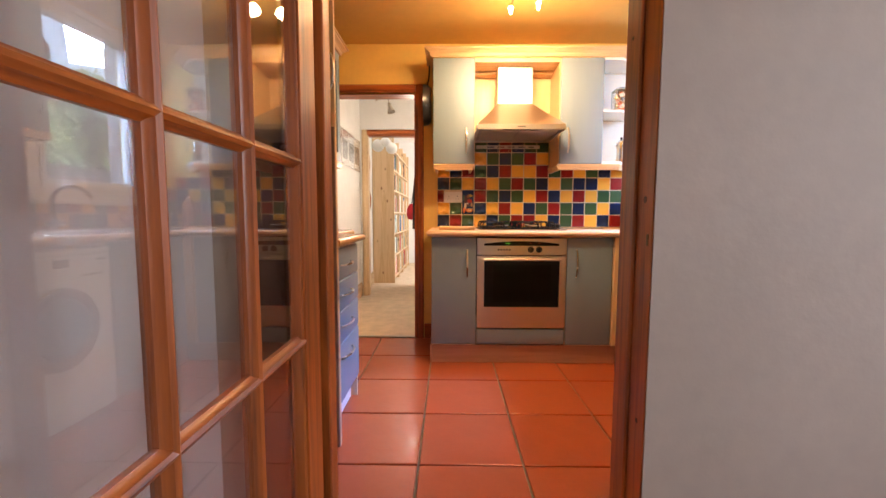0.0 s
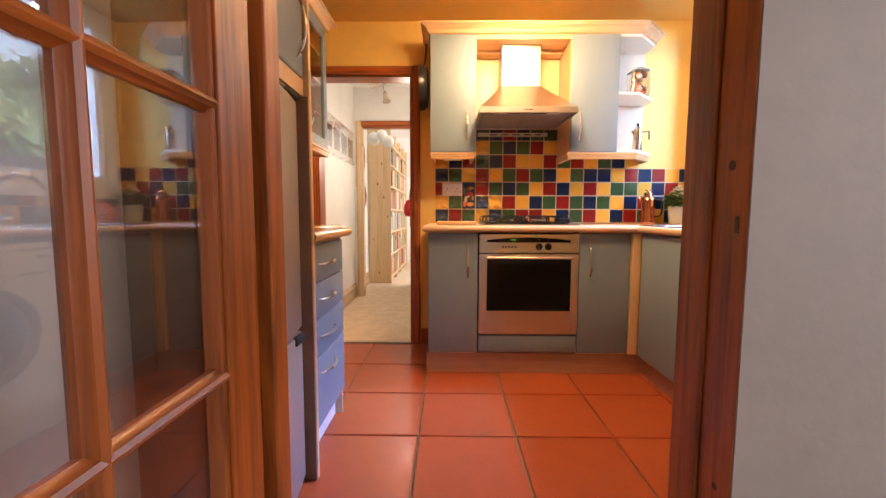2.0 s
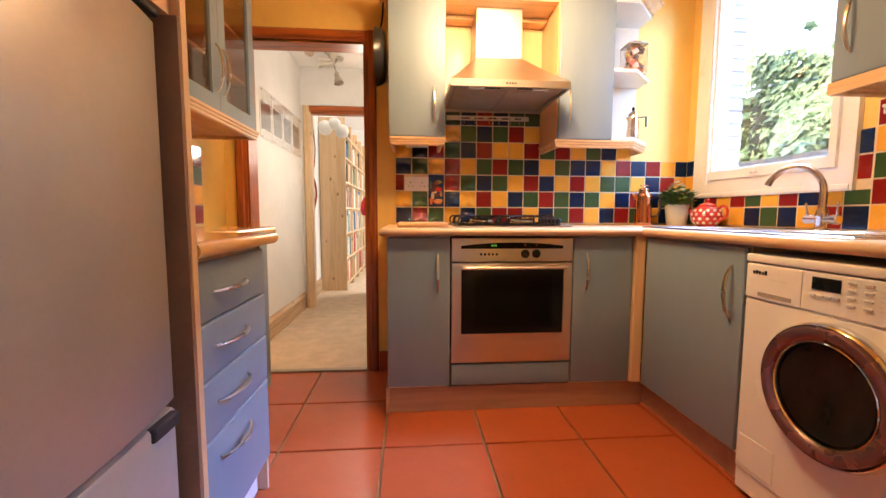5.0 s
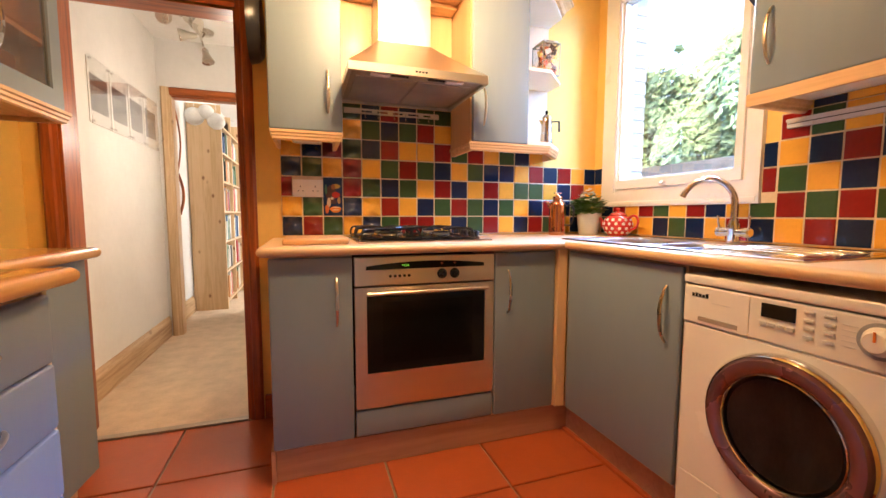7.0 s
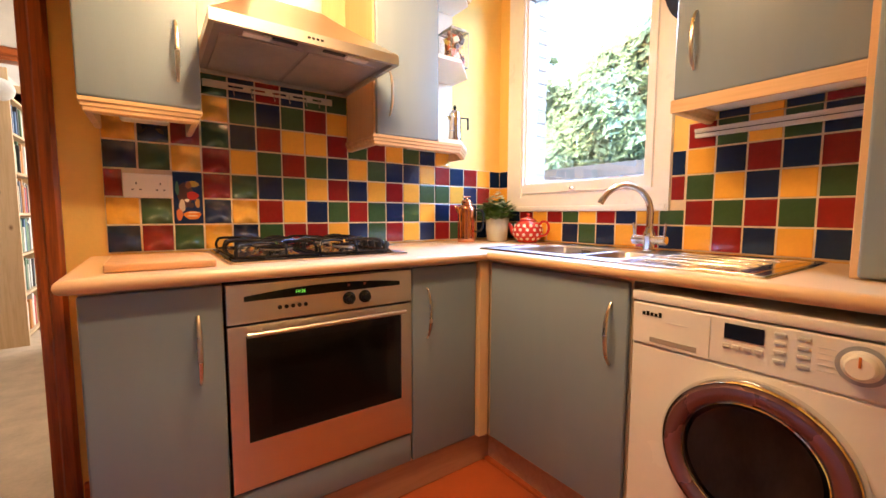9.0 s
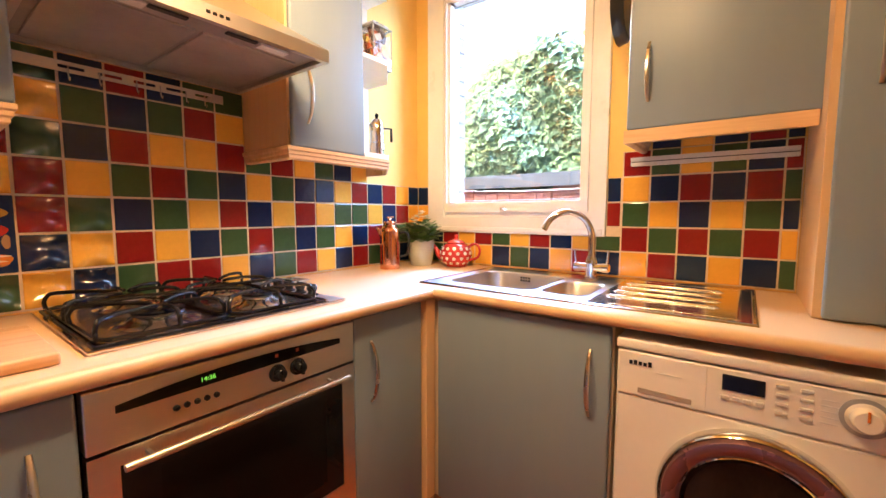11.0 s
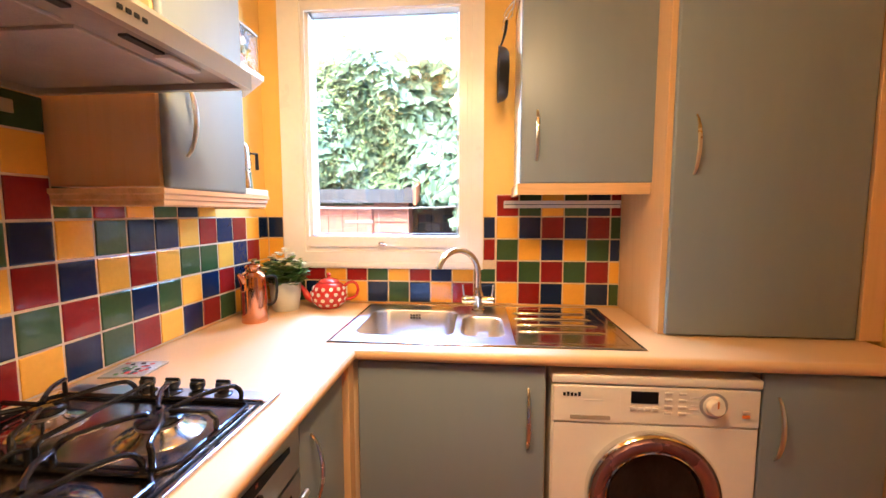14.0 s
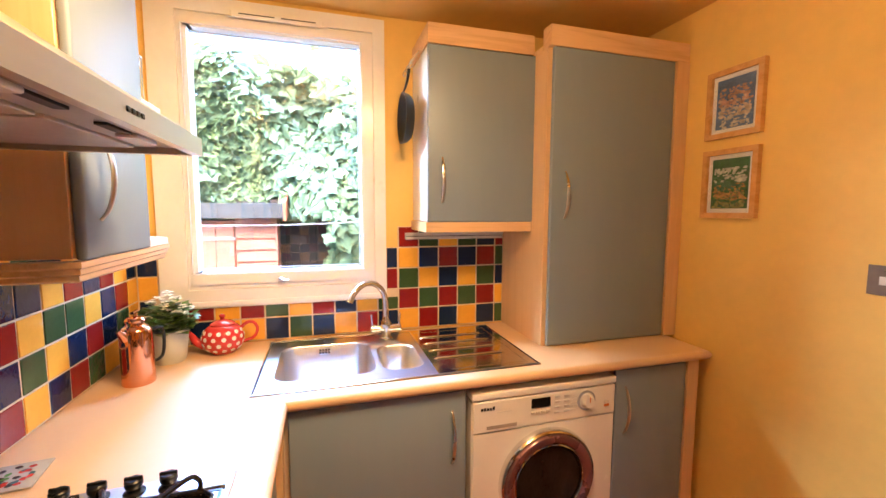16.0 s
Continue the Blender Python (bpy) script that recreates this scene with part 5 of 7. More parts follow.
def sink():
    t = thing("sink", (1.45, 2.29, CT), "stainless steel inset sink with one and a half bowls and drainer", "sink")
    x0, x1, y0, y1, z = 1.190, 1.712, 1.798, 2.786, CT + 0.0035
    bowls = ((1.448, 2.563, 0.180, 0.176, 0.06, 0.17), (1.408, 2.288, 0.135, 0.078, 0.05, 0.12))
    xs = sorted({x0, 1.448 - 0.19, 1.448 + 0.19, 1.408 - 0.145, 1.408 + 0.145, x1})
    ys = sorted({y0, 2.563 - 0.186, 2.563 + 0.186, 2.288 - 0.086, 2.288 + 0.086, y1})
    bm = plate(nb(), "z", z - 0.0025, z, xs, ys, lambda u, v: (abs(u - 1.448) < 0.19 and abs(v - 2.563) < 0.186) or (abs(u - 1.408) < 0.145 and abs(v - 2.288) < 0.086))
    part("deck", bm, M_SINKB, t)
    part("drainer", B(x0 + 0.003, x1 - 0.003, y0 + 0.003, 2.185, z + 0.0002, z + 0.0012), M_SINK, t, "polished steel drainer")
    part("rim", molding([(x0, y0, z), (x0, y1, z), (x1, y1, z), (x1, y0, z)], [(-0.001, 0.0), (0.004, 0.0025), (0.008, 0.001), (0.010, -0.003), (0.0, -0.003)], -1, True), M_SINK, t, smooth=True)
    for nm, (cx, cy, hx, hy, r, dp) in zip(("main_bowl", "half_bowl"), bowls):
        gx, gy = (0.19, 0.186) if hx > 0.15 else (0.145, 0.086)
        lo = [rrect(cx, cy, gx, gy, 0.0005, z), rrect(cx, cy, hx, hy, r, z - 0.0005), rrect(cx, cy, hx - 0.004, hy - 0.004, r, z - 0.006),
              rrect(cx, cy, hx - 0.012, hy - 0.012, r * 0.95, z - dp + 0.03), rrect(cx, cy, hx - 0.022, hy - 0.022, r * 0.85, z - dp + 0.008), rrect(cx, cy, hx - 0.042, hy - 0.042, r * 0.5, z - dp)]
        b = part(nm, rings(nb(), lo, True, False, True), M_SINKB, t, "steel bowl", True)
        part("waste", lathe([(0, 0), (0.04, 0), (0.04, 0.002), (0.03, 0.003), (0.012, 0.001), (0, 0.001)], (cx, cy, z - dp), 24), M_CHROME, b, smooth=True)
    for i in range(4):
        for j in range(2):
            part("overflow_slot", B(1.612, 1.6145, 2.548 + i * 0.012, 2.556 + i * 0.012, z - 0.034 + j * 0.012, z - 0.027 + j * 0.012), M_DARKGAP, t)
    for i in range(4):
        x = 1.60 - i * 0.088
        part("drainer_rib", tube([(x, 1.87 + 0.0 * i, z - 0.002), (x, 1.885, z + 0.0035), (x, 2.15, z + 0.0035), (x, 2.165, z - 0.002)], 0.0065, 10, flat=0.6), M_SINK, t, smooth=True)
    part("drainer_edge", tube([(1.22, 2.13, z), (1.22, 1.83, z), (1.68, 1.83, z), (1.68, 2.17, z)], 0.005, 8, flat=0.5), M_SINK, t, smooth=True)


sink()


def tap():
    x, y = 1.645, 2.305
    t = thing("mixer_tap", (x, y, CT + 0.004), "chrome swan-neck mixer tap with two levers", "tap")
    z = CT + 0.004
    part("base", lathe([(0, 0), (0.027, 0), (0.027, 0.004), (0.022, 0.008), (0.021, 0.05), (0.023, 0.058), (0.021, 0.075), (0.016, 0.085), (0.014, 0.10), (0, 0.10)], (x, y, z), 28), M_CHROME, t, smooth=True)
    d = Vector((-0.5, 0.86, 0)).normalized()
    pts = [Vector((x, y, z + 0.09)), Vector((x, y, z + 0.12)), Vector((x, y, z + 0.155))]
    c, r = Vector((x, y, z + 0.155)) + d * 0.095, 0.095
    pts += [c - d * r * math.cos(a) + Vector((0, 0, r * 1.12 * math.sin(a))) for a in [math.pi * k / 16 * 0.80 for k in range(1, 17)]]
    e = pts[-1]
    pts += [e + d * 0.008 + Vector((0, 0, -0.013)), e + d * 0.015 + Vector((0, 0, -0.027))]
    part("spout", tube(pts, [0.0135] * 4 + [0.0125] * (len(pts) - 6) + [0.0135, 0.0135], 14, soft=False), M_CHROME, t, smooth=True)
    for s in (-1, 1):
        v = part("valve", lathe([(0, 0), (0.017, 0), (0.017, s * 0.03), (0.019, s * 0.032), (0.019, s * 0.052), (0.015, s * 0.056), (0, s * 0.056)], (x, y + s * 0.012, z + 0.045), 20, "y"), M_CHROME, t, smooth=True)
        part("lever", tube([(x, y + s * 0.058, z + 0.055), (x - 0.004, y + s * 0.062, z + 0.085), (x - 0.006, y + s * 0.064, z + 0.112)], [0.005, 0.004, 0.0045], 10, soft=True), M_CHROME, v, smooth=True)


tap()

# ---------- hob ----------


def hob():
    t = thing("gas_hob", (0.51, 3.0, CT), "stainless steel gas hob with four burners and black wire grates", "hob")
    x0, x1, y0, y1, z = 0.213, 0.800, 2.757, 3.262, CT + 0.001
    fx = 0.735
    part("plate", B(x0, x1, y0, y1, z, z + 0.008, 0.003), M_SINK, t)
    part("seal_line", plate(nb(), "z", z + 0.008, z + 0.011, [x0 + 0.012, x0 + 0.017, fx - 0.005, fx], [y0 + 0.014, y0 + 0.019, y1 - 0.019, y1 - 0.014], lambda u, v: x0 + 0.017 < u < fx - 0.005 and y0 + 0.019 < v < y1 - 0.019), M_PLASB, t)
    part("control_plate", B(fx + 0.012, x1 - 0.003, y0 + 0.004, y1 - 0.004, z + 0.0079, z + 0.0086), M_SINKB, t, "brushed steel strip under the knobs")
    part("trim_bar", tube([(fx + 0.006, y0 + 0.01, z + 0.011), (fx + 0.006, y1 - 0.01, z + 0.011)], 0.004, 8), M_CHROME, t, smooth=True)
    well = mat("heat-tinted steel", (0.40, 0.33, 0.29), 0.22, 1.0, var=0.15, scale=9)
    part("well", B(x0 + 0.018, fx - 0.006, y0 + 0.02, y1 - 0.02, z + 0.0075, z + 0.0095, 0.001), well, t)
    zb = z + 0.0095
    for x, y, r in ((0.607, 2.893, 0.036), (0.612, 3.135, 0.028), (0.372, 2.90, 0.05), (0.378, 3.14, 0.036)):
        b = part("burner", lathe([(0, 0), (r + 0.038, 0), (r + 0.034, 0.003), (r + 0.020, 0.009), (r + 0.008, 0.013), (r + 0.002, 0.019), (r, 0.020), (0, 0.020)], (x, y, zb), 32), M_SINK, t, smooth=True)
        part("ring", lathe([(0, 0.020), (r + 0.002, 0.020), (r + 0.002, 0.024), (0, 0.026)], (x, y, zb), 28), M_NICKEL, b)
        part("cap", lathe([(0, 0.026), (r + 0.003, 0.0255), (r + 0.004, 0.029), (r, 0.032), (0, 0.033)], (x, y, zb), 28), M_BLACK, b, smooth=True)
    zt, rr = z + 0.052, 0.0049
    for gx0, gx1, cx in ((0.236, 0.480, 0.375), (0.492, 0.728, 0.61)):
        g = nb()
        ya, yb, ym = y0 + 0.028, y1 - 0.028, 3.012
        loop = [(gx0, ya + 0.02, zb + 0.006), (gx0 + 0.02, ya, zb + 0.006), (gx1 - 0.02, ya, zb + 0.006), (gx1, ya + 0.02, zb + 0.006), (gx1, yb - 0.02, zb + 0.006), (gx1 - 0.02, yb, zb + 0.006), (gx0 + 0.02, yb, zb + 0.006), (gx0, yb - 0.02, zb + 0.006), (gx0, ya + 0.02, zb + 0.006)]
        tube(loop, rr, 8, g)
        for cy in (2.895, 3.138):
            for ang in (45, 135, 225, 315):
                a = radians(ang)
                ux, uy = math.cos(a), math.sin(a)
                ex = (gx1 if ux > 0 else gx0)
                ey = min(max(cy + uy * abs(ex - cx) * 1.0, ya), yb)
                mx, my = (ex + cx + ux * 0.02) / 2 - uy * 0.003, (ey + cy + uy * 0.02) / 2 + ux * 0.003
                tube([(ex, ey, zb + 0.006), (ex + ux * 0.003, ey + uy * 0.003, zt - 0.020), (ex - ux * 0.004, ey - uy * 0.004, zt - 0.006), (ex - ux * 0.018, ey - uy * 0.018, zt + 0.002), (mx, my, zt + 0.004), (cx + ux * 0.030, cy + uy * 0.030, zt), (cx + ux * 0.018, cy + uy * 0.018, zt - 0.004)], rr, 8, g, soft=True)
        tube([(cx, ya, zb + 0.006), (cx, ya, zt - 0.012), (cx, ya + 0.014, zt), (cx, ya + 0.09, zt)], rr, 8, g)
        tube([(cx, yb, zb + 0.006), (cx, yb, zt - 0.012), (cx, yb - 0.014, zt), (cx, yb - 0.09, zt)], rr, 8, g)
        tube([(gx0, ym, zb + 0.006), (gx0, ym, zt - 0.006), (gx0 + 0.012, ym, zt), (gx1 - 0.012, ym, zt), (gx1, ym, zt - 0.006), (gx1, ym, zb + 0.006)], rr, 8, g)
        part("grate", g, M_BLACK, t, "black enamelled wire grate", True)
    for y in (2.877, 2.938, 2.999, 3.060):
        k = part("knob", lathe([(0, 0), (0.019, 0), (0.019, 0.004), (0.013, 0.007), (0.012, 0.012), (0.016, 0.018), (0.016, 0.028), (0.013, 0.031), (0, 0.031)], (0.770, y, z + 0.008), 22), M_PLASB, t, "black knob", True)
        part("grip", B(0.767, 0.773, y - 0.016, y + 0.016, z + 0.036, z + 0.044, 0.002), M_PLASB, k)


hob()


def lying_tile():
    t = thing("trivet", (0.905, 3.22, CT), "patterned ceramic tile lying on the worktop", "trivet")
    M = pose(0.905, 3.215, CT + 0.0015, 0, 0, 8)
    def P(nm, bm, m, par, lab=""):
        bm.transform(M)
        return part(nm, bm, m, par, lab)
    b = P("tile", B(-0.055, 0.055, -0.055, 0.055, 0, 0.004, 0.001), mat("pale glaze", (0.50, 0.47, 0.40), 0.15, coat=0.3), t)
    r = random.Random(9)
    cols = [(0.5, 0.03, 0.02), (0.03, 0.03, 0.035), (0.03, 0.12, 0.13), (0.04, 0.04, 0.04), (0.10, 0.25, 0.06), (0.60, 0.05, 0.03)]
    for i in range(30):
        a, x0, y0, k = r.uniform(0, 6.28), r.uniform(-0.036, 0.036), r.uniform(-0.036, 0.036), r.uniform(-0.5, 0.5)
        pts = [(x0 + 0.0045 * j * math.cos(a + k * j * 0.5), y0 + 0.0045 * j * math.sin(a + k * j * 0.5), 0.0042 + 0.00006 * i) for j in range(4)]
        P("painted_stroke", tube(pts, [0.002, 0.0055, 0.006, 0.002], 7, flat=0.1), mat("painted glaze", cols[i % 6], 0.15), b)


lying_tile()


def board():
    t = thing("chopping_board", (0.06, 2.89, CT), "beech chopping board lying beside the hob", "chopping board")
    part("board", B(-0.065, 0.178, 2.745, 3.03, CT + 0.001, CT + 0.023, 0.005, 3), wood("beech board", (0.62, 0.36, 0.17), (0.48, 0.26, 0.11), "x", 0.5, 0.05), t, smooth=True)


board()

# ---------- things on the worktop ----------


def copper_pot():
    x, y, z = 1.405, 3.165, CT + 0.0005
    t = thing("cafetiere", (x, y, z), "polished copper insulated cafetiere with a black handle", "coffee pot")
    cop = mat("polished copper", (0.72, 0.34, 0.20), 0.10, 1.0, var=0.03, rvar=0.03)
    part("body", lathe([(0, 0), (0.046, 0), (0.048, 0.004), (0.047, 0.02), (0.047, 0.12), (0.046, 0.172), (0.044, 0.182), (0.036, 0.192), (0.028, 0.197), (0.026, 0.206), (0, 0.206)], (x, y, z), 40), cop, t, smooth=True)
    part("lid", lathe([(0, 0.206), (0.029, 0.206), (0.030, 0.214), (0.024, 0.222), (0.008, 0.226), (0.006, 0.236), (0, 0.236)], (x, y, z), 30), cop, t, smooth=True)
    part("lid_knob", tube([(x - 0.022, y, z + 0.240), (x + 0.022, y, z + 0.240)], 0.006, 10, flat=0.7), cop, t, smooth=True)
    d = Vector((-0.75, 0.35, 0)).normalized()
    p = Vector((x, y, z))
    part("spout", tube([p + d * 0.038 + Vector((0, 0, 0.160)), p + d * 0.050 + Vector((0, 0, 0.178)), p + d * 0.064 + Vector((0, 0, 0.192))], [0.017, 0.012, 0.005], 12, soft=True), cop, t, smooth=True)
    e = Vector((0.72, -0.55, 0)).normalized()
    part("handle", tube([p + e * 0.040 + Vector((0, 0, 0.165)), p + e * 0.066 + Vector((0, 0, 0.170)), p + e * 0.086 + Vector((0, 0, 0.160)), p + e * 0.090 + Vector((0, 0, 0.115)), p + e * 0.080 + Vector((0, 0, 0.065)), p + e * 0.045 + Vector((0, 0, 0.055))], 0.0055, 10, soft=True), M_PLASB, t, "black looped handle", True)


copper_pot()


def leafmesh(bm, c, d, up, ln, w, lobes=False, mat_index=0):
    """A folded leaf along d."""
    s = d.cross(up).normalized()
    up = s.cross(d).normalized()
    sh = ((0, 0), (0.18, 0.42), (0.42, 0.5), (0.75, 0.3), (1, 0)) if not lobes else ((0.0, 0.0), (-0.12, 0.42), (0.22, 0.34), (0.38, 0.62), (0.62, 0.30), (1.0, 0.0))
    mid = [bm.verts.new(c + d * ln * a) for a in (0, 0.5, 1.0)]
    for q in (1, -1):
        vs = [bm.verts.new(c + d * ln * a + s * q * w * b + up * w * b * 0.25) for a, b in sh[1:-1]]
        loop = [mid[0], *vs, mid[2], mid[1]]
        f = bm.faces.new(loop if q > 0 else loop[::-1])
        f.material_index = mat_index


def flower_pot():
    x, y, z = 1.600, 3.135, CT + 0.0005
    t = thing("potted_plant", (x, y, z), "white flowering pot plant in a pale ceramic pot", "plant")
    part("pot", lathe([(0, 0), (0.050, 0), (0.054, 0.006), (0.061, 0.06), (0.066, 0.124), (0.064, 0.127), (0.061, 0.124), (0.058, 0.11), (0, 0.108)], (x, y, z), 36), mat("pale grey green ceramic", (0.52, 0.52, 0.43), 0.4, var=0.05), t, smooth=True)
    r = random.Random(11)
    bm, fl = nb(), nb()
    for i in range(260):
        a, h = r.uniform(0, 6.283), r.random()
        q = r.uniform(0.2, 1) ** 0.6
        c = Vector((x + 0.085 * q * math.cos(a), y + 0.085 * q * math.sin(a), z + 0.115 + 0.115 * h * (1.15 - 0.55 * q)))
        d = Vector((math.cos(a), math.sin(a), r.uniform(-0.1, 0.8))).normalized()
        leafmesh(bm, c, d, Vector((0, 0, 1)), r.uniform(0.026, 0.038), r.uniform(0.030, 0.044))
    part("leaves", bm, mat("mid green leaf", (0.10, 0.19, 0.035), 0.3, var=0.3, isl=0.5, scale=12), t, kind="stuff")
    for i in range(24):
        ca, cq = r.uniform(0, 6.283), r.random() ** 0.5
        cx, cy = x + 0.082 * cq * math.cos(ca), y + 0.082 * cq * math.sin(ca)
        cz = z + 0.252 - 0.075 * cq * cq + r.uniform(-0.012, 0.012)
        for j in range(r.randint(2, 5)):
            c = Vector((cx + r.uniform(-0.013, 0.013), cy + r.uniform(-0.013, 0.013), cz + r.uniform(-0.006, 0.006)))
            n, a = r.randint(4, 5), r.uniform(0, 6.283)
            for k in range(n):
                b = 6.283 * k / n + a
                leafmesh(fl, c, Vector((math.cos(b), math.sin(b), 0.35)).normalized(), Vector((0, 0, 1)), 0.0125, 0.0115)
    part("blossom", fl, mat("white petals", (0.86, 0.84, 0.66), 0.6, var=0.1), t, "small white flowers", kind="stuff")


flower_pot()


def teapot():
    x, y, z = 1.662, 2.965, CT + 0.0005
    t = thing("teapot", (x, y, z), "red enamel teapot with white polka dots", "teapot")
    K = 1.14
    red = mat("red enamel", (0.52, 0.035, 0.030), 0.14, var=0.08, coat=0.4)
    prof = [(a * K, b * K) for a, b in ((0, 0), (0.040, 0), (0.045, 0.004), (0.062, 0.022), (0.069, 0.045), (0.068, 0.062), (0.060, 0.082), (0.046, 0.096), (0.036, 0.100), (0, 0.100))]
    part("body", lathe(prof, (x, y, z), 44), red, t, smooth=True)
    part("lid", lathe([(a * K, b * K) for a, b in ((0, 0.100), (0.040, 0.100), (0.040, 0.103), (0.032, 0.110), (0.015, 0.116), (0.007, 0.118), (0.006, 0.122), (0.010, 0.127), (0.009, 0.133), (0.004, 0.137), (0, 0.137))], (x, y, z), 32), red, t, smooth=True)
    p = Vector((x, y, z))
    u = Vector((0, 0, 1))
    d = Vector((-0.15, 1.0, 0)).normalized()
    part("spout", tube([p + d * 0.0627 + u * 0.0342, p + d * 0.0935 + u * 0.0513, p + d * 0.1083 + u * 0.0775, p + d * 0.1254 + u * 0.0980, p + d * 0.1391 + u * 0.1026], [0.021, 0.016, 0.011, 0.009, 0.009], 14, soft=True), red, t, smooth=True)
    part("handle", tube([p - d * 0.0661 + u * 0.0935, p - d * 0.0912 + u * 0.1117, p - d * 0.1163 + u * 0.1072, p - d * 0.1277 + u * 0.0798, p - d * 0.1140 + u * 0.0479, p - d * 0.0730 + u * 0.0342], [0.007, 0.0065, 0.006, 0.006, 0.006, 0.007], 12, soft=True), red, t, smooth=True)
    wh = mat("white enamel dots", (0.82, 0.74, 0.66), 0.15, coat=0.4)
    me = None
    for j, (hz, off) in enumerate(((0.020, 0), (0.043, 0.5), (0.068, 0), (0.090, 0.5))):
        rad = [a + (b - a) * (hz - ha) / (hb - ha) for (a, ha), (b, hb) in zip(prof[2:], prof[3:]) if ha <= hz < hb][0]
        (ra, ha), (rb, hb) = [((a, h0), (b, h1)) for (a, h0), (b, h1) in zip(prof[2:], prof[3:]) if h0 <= hz < h1][0]
        slope = math.atan2(ra - rb, hb - ha)
        n = 13
        for k in range(n):
            a = 6.2832 * (k + off) / n
            nrm = Vector((math.cos(a) * math.cos(slope), math.sin(a) * math.cos(slope), math.sin(slope)))
            c = p + Vector((rad * math.cos(a), rad * math.sin(a), hz)) + nrm * 0.0002
            s1 = Vector((-math.sin(a), math.cos(a), 0))
            s2 = nrm.cross(s1)
            dm = nb()
            rings(dm, [[c + (s1 * math.cos(q) + s2 * math.sin(q)) * rr2 + nrm * h2 for q in [i * math.pi / 5 for i in range(10)]] for rr2, h2 in ((0.0088, -0.001), (0.0086, 0.0009), (0.0004, 0.0012))], True, True, True)
            part("dot", dm, wh, t)


teapot()


def moka():
    x, y, z = 1.296, 3.13, 1.4065
    t = thing("moka_pot", (x, y, z), "small steel stovetop coffee pot on the open shelf", "coffee pot")
    part("body", lathe([(0, 0), (0.037, 0), (0.038, 0.004), (0.033, 0.06), (0.034, 0.066), (0.031, 0.07), (0.032, 0.10), (0.030, 0.135), (0.027, 0.155), (0.018, 0.168), (0.006, 0.174), (0.0, 0.175)], (x, y, z), 30), M_CHROME, t, smooth=True)
    part("lid_knob", lathe([(0, 0.174), (0.004, 0.174), (0.008, 0.182), (0.008, 0.190), (0.004, 0.195), (0, 0.195)], (x, y, z), 16), M_PLASB, t, smooth=True)
    part("handle", tube([(x + 0.03, y - 0.01, z + 0.135), (x + 0.068, y - 0.02, z + 0.137), (x + 0.070, y - 0.02, z + 0.08)], [0.004, 0.006, 0.006], 8), M_PLASB, t, "black angled handle", True)
    part("spout", tube([(x - 0.028, y, z + 0.12), (x - 0.040, y, z + 0.14), (x - 0.046, y, z + 0.145)], [0.008, 0.006, 0.004], 8), M_CHROME, t, smooth=True)


moka()


def sweet_jar():
    x, y, z = 1.285, 3.13, 1.7735
    t = thing("storage_jar", (x, y, z), "square glass jar filled with coloured packets", "jar")
    H = 0.165
    part("glass", plate(nb(), "z", z + 0.006, z + H, [x - 0.052, x - 0.049, x + 0.049, x + 0.052], [y - 0.052, y - 0.049, y + 0.049, y + 0.052], lambda u, v: abs(u - x) < 0.049 and abs(v - y) < 0.049), M_GLASS, t).visible_shadow = False
    edge = mat("thick glass edge", (0.50, 0.50, 0.42), 0.12, 0.3)
    part("base", B(x - 0.053, x + 0.053, y - 0.053, y + 0.053, z, z + 0.0055, 0.002), edge, t, "thick glass base")
    for sx in (-1, 1):
        for sy in (-1, 1):
            part("edge", tube([(x + sx * 0.0525, y + sy * 0.0525, z + 0.006), (x + sx * 0.0525, y + sy * 0.0525, z + H)], 0.0022, 6), edge, t)
    part("rim", plate(nb(), "z", z + H + 0.0005, z + H + 0.006, [x - 0.055, x - 0.047, x + 0.047, x + 0.055], [y - 0.055, y - 0.047, y + 0.047, y + 0.055], lambda u, v: abs(u - x) < 0.047 and abs(v - y) < 0.047), edge, t, "glass rim")
    part("lid", B(x - 0.045, x + 0.045, y - 0.045, y + 0.045, z + H + 0.006, z + H + 0.020, 0.004), mat("pale lid", (0.55, 0.52, 0.46), 0.3, 0.5), t, "pale lid")
    r = random.Random(2)
    cols = [(0.6, 0.12, 0.03), (0.7, 0.5, 0.1), (0.5, 0.3, 0.15), (0.1, 0.05, 0.03), (0.7, 0.6, 0.5), (0.25, 0.08, 0.03)]
    for i in range(70):
        w, h = r.uniform(0.014, 0.024), r.uniform(0.010, 0.018)
        bm = B(-w, w, -0.006, 0.006, -h, h, 0.002)
        bm.transform(pose(x + r.uniform(-0.028, 0.028), y + r.uniform(-0.038, 0.038), z + 0.018 + 0.136 * i / 70, r.uniform(-25, 25), r.uniform(-40, 40), r.uniform(-30, 30)))
        part("packet", bm, mat("packet paper", cols[i % 6], 0.4), t)


sweet_jar()


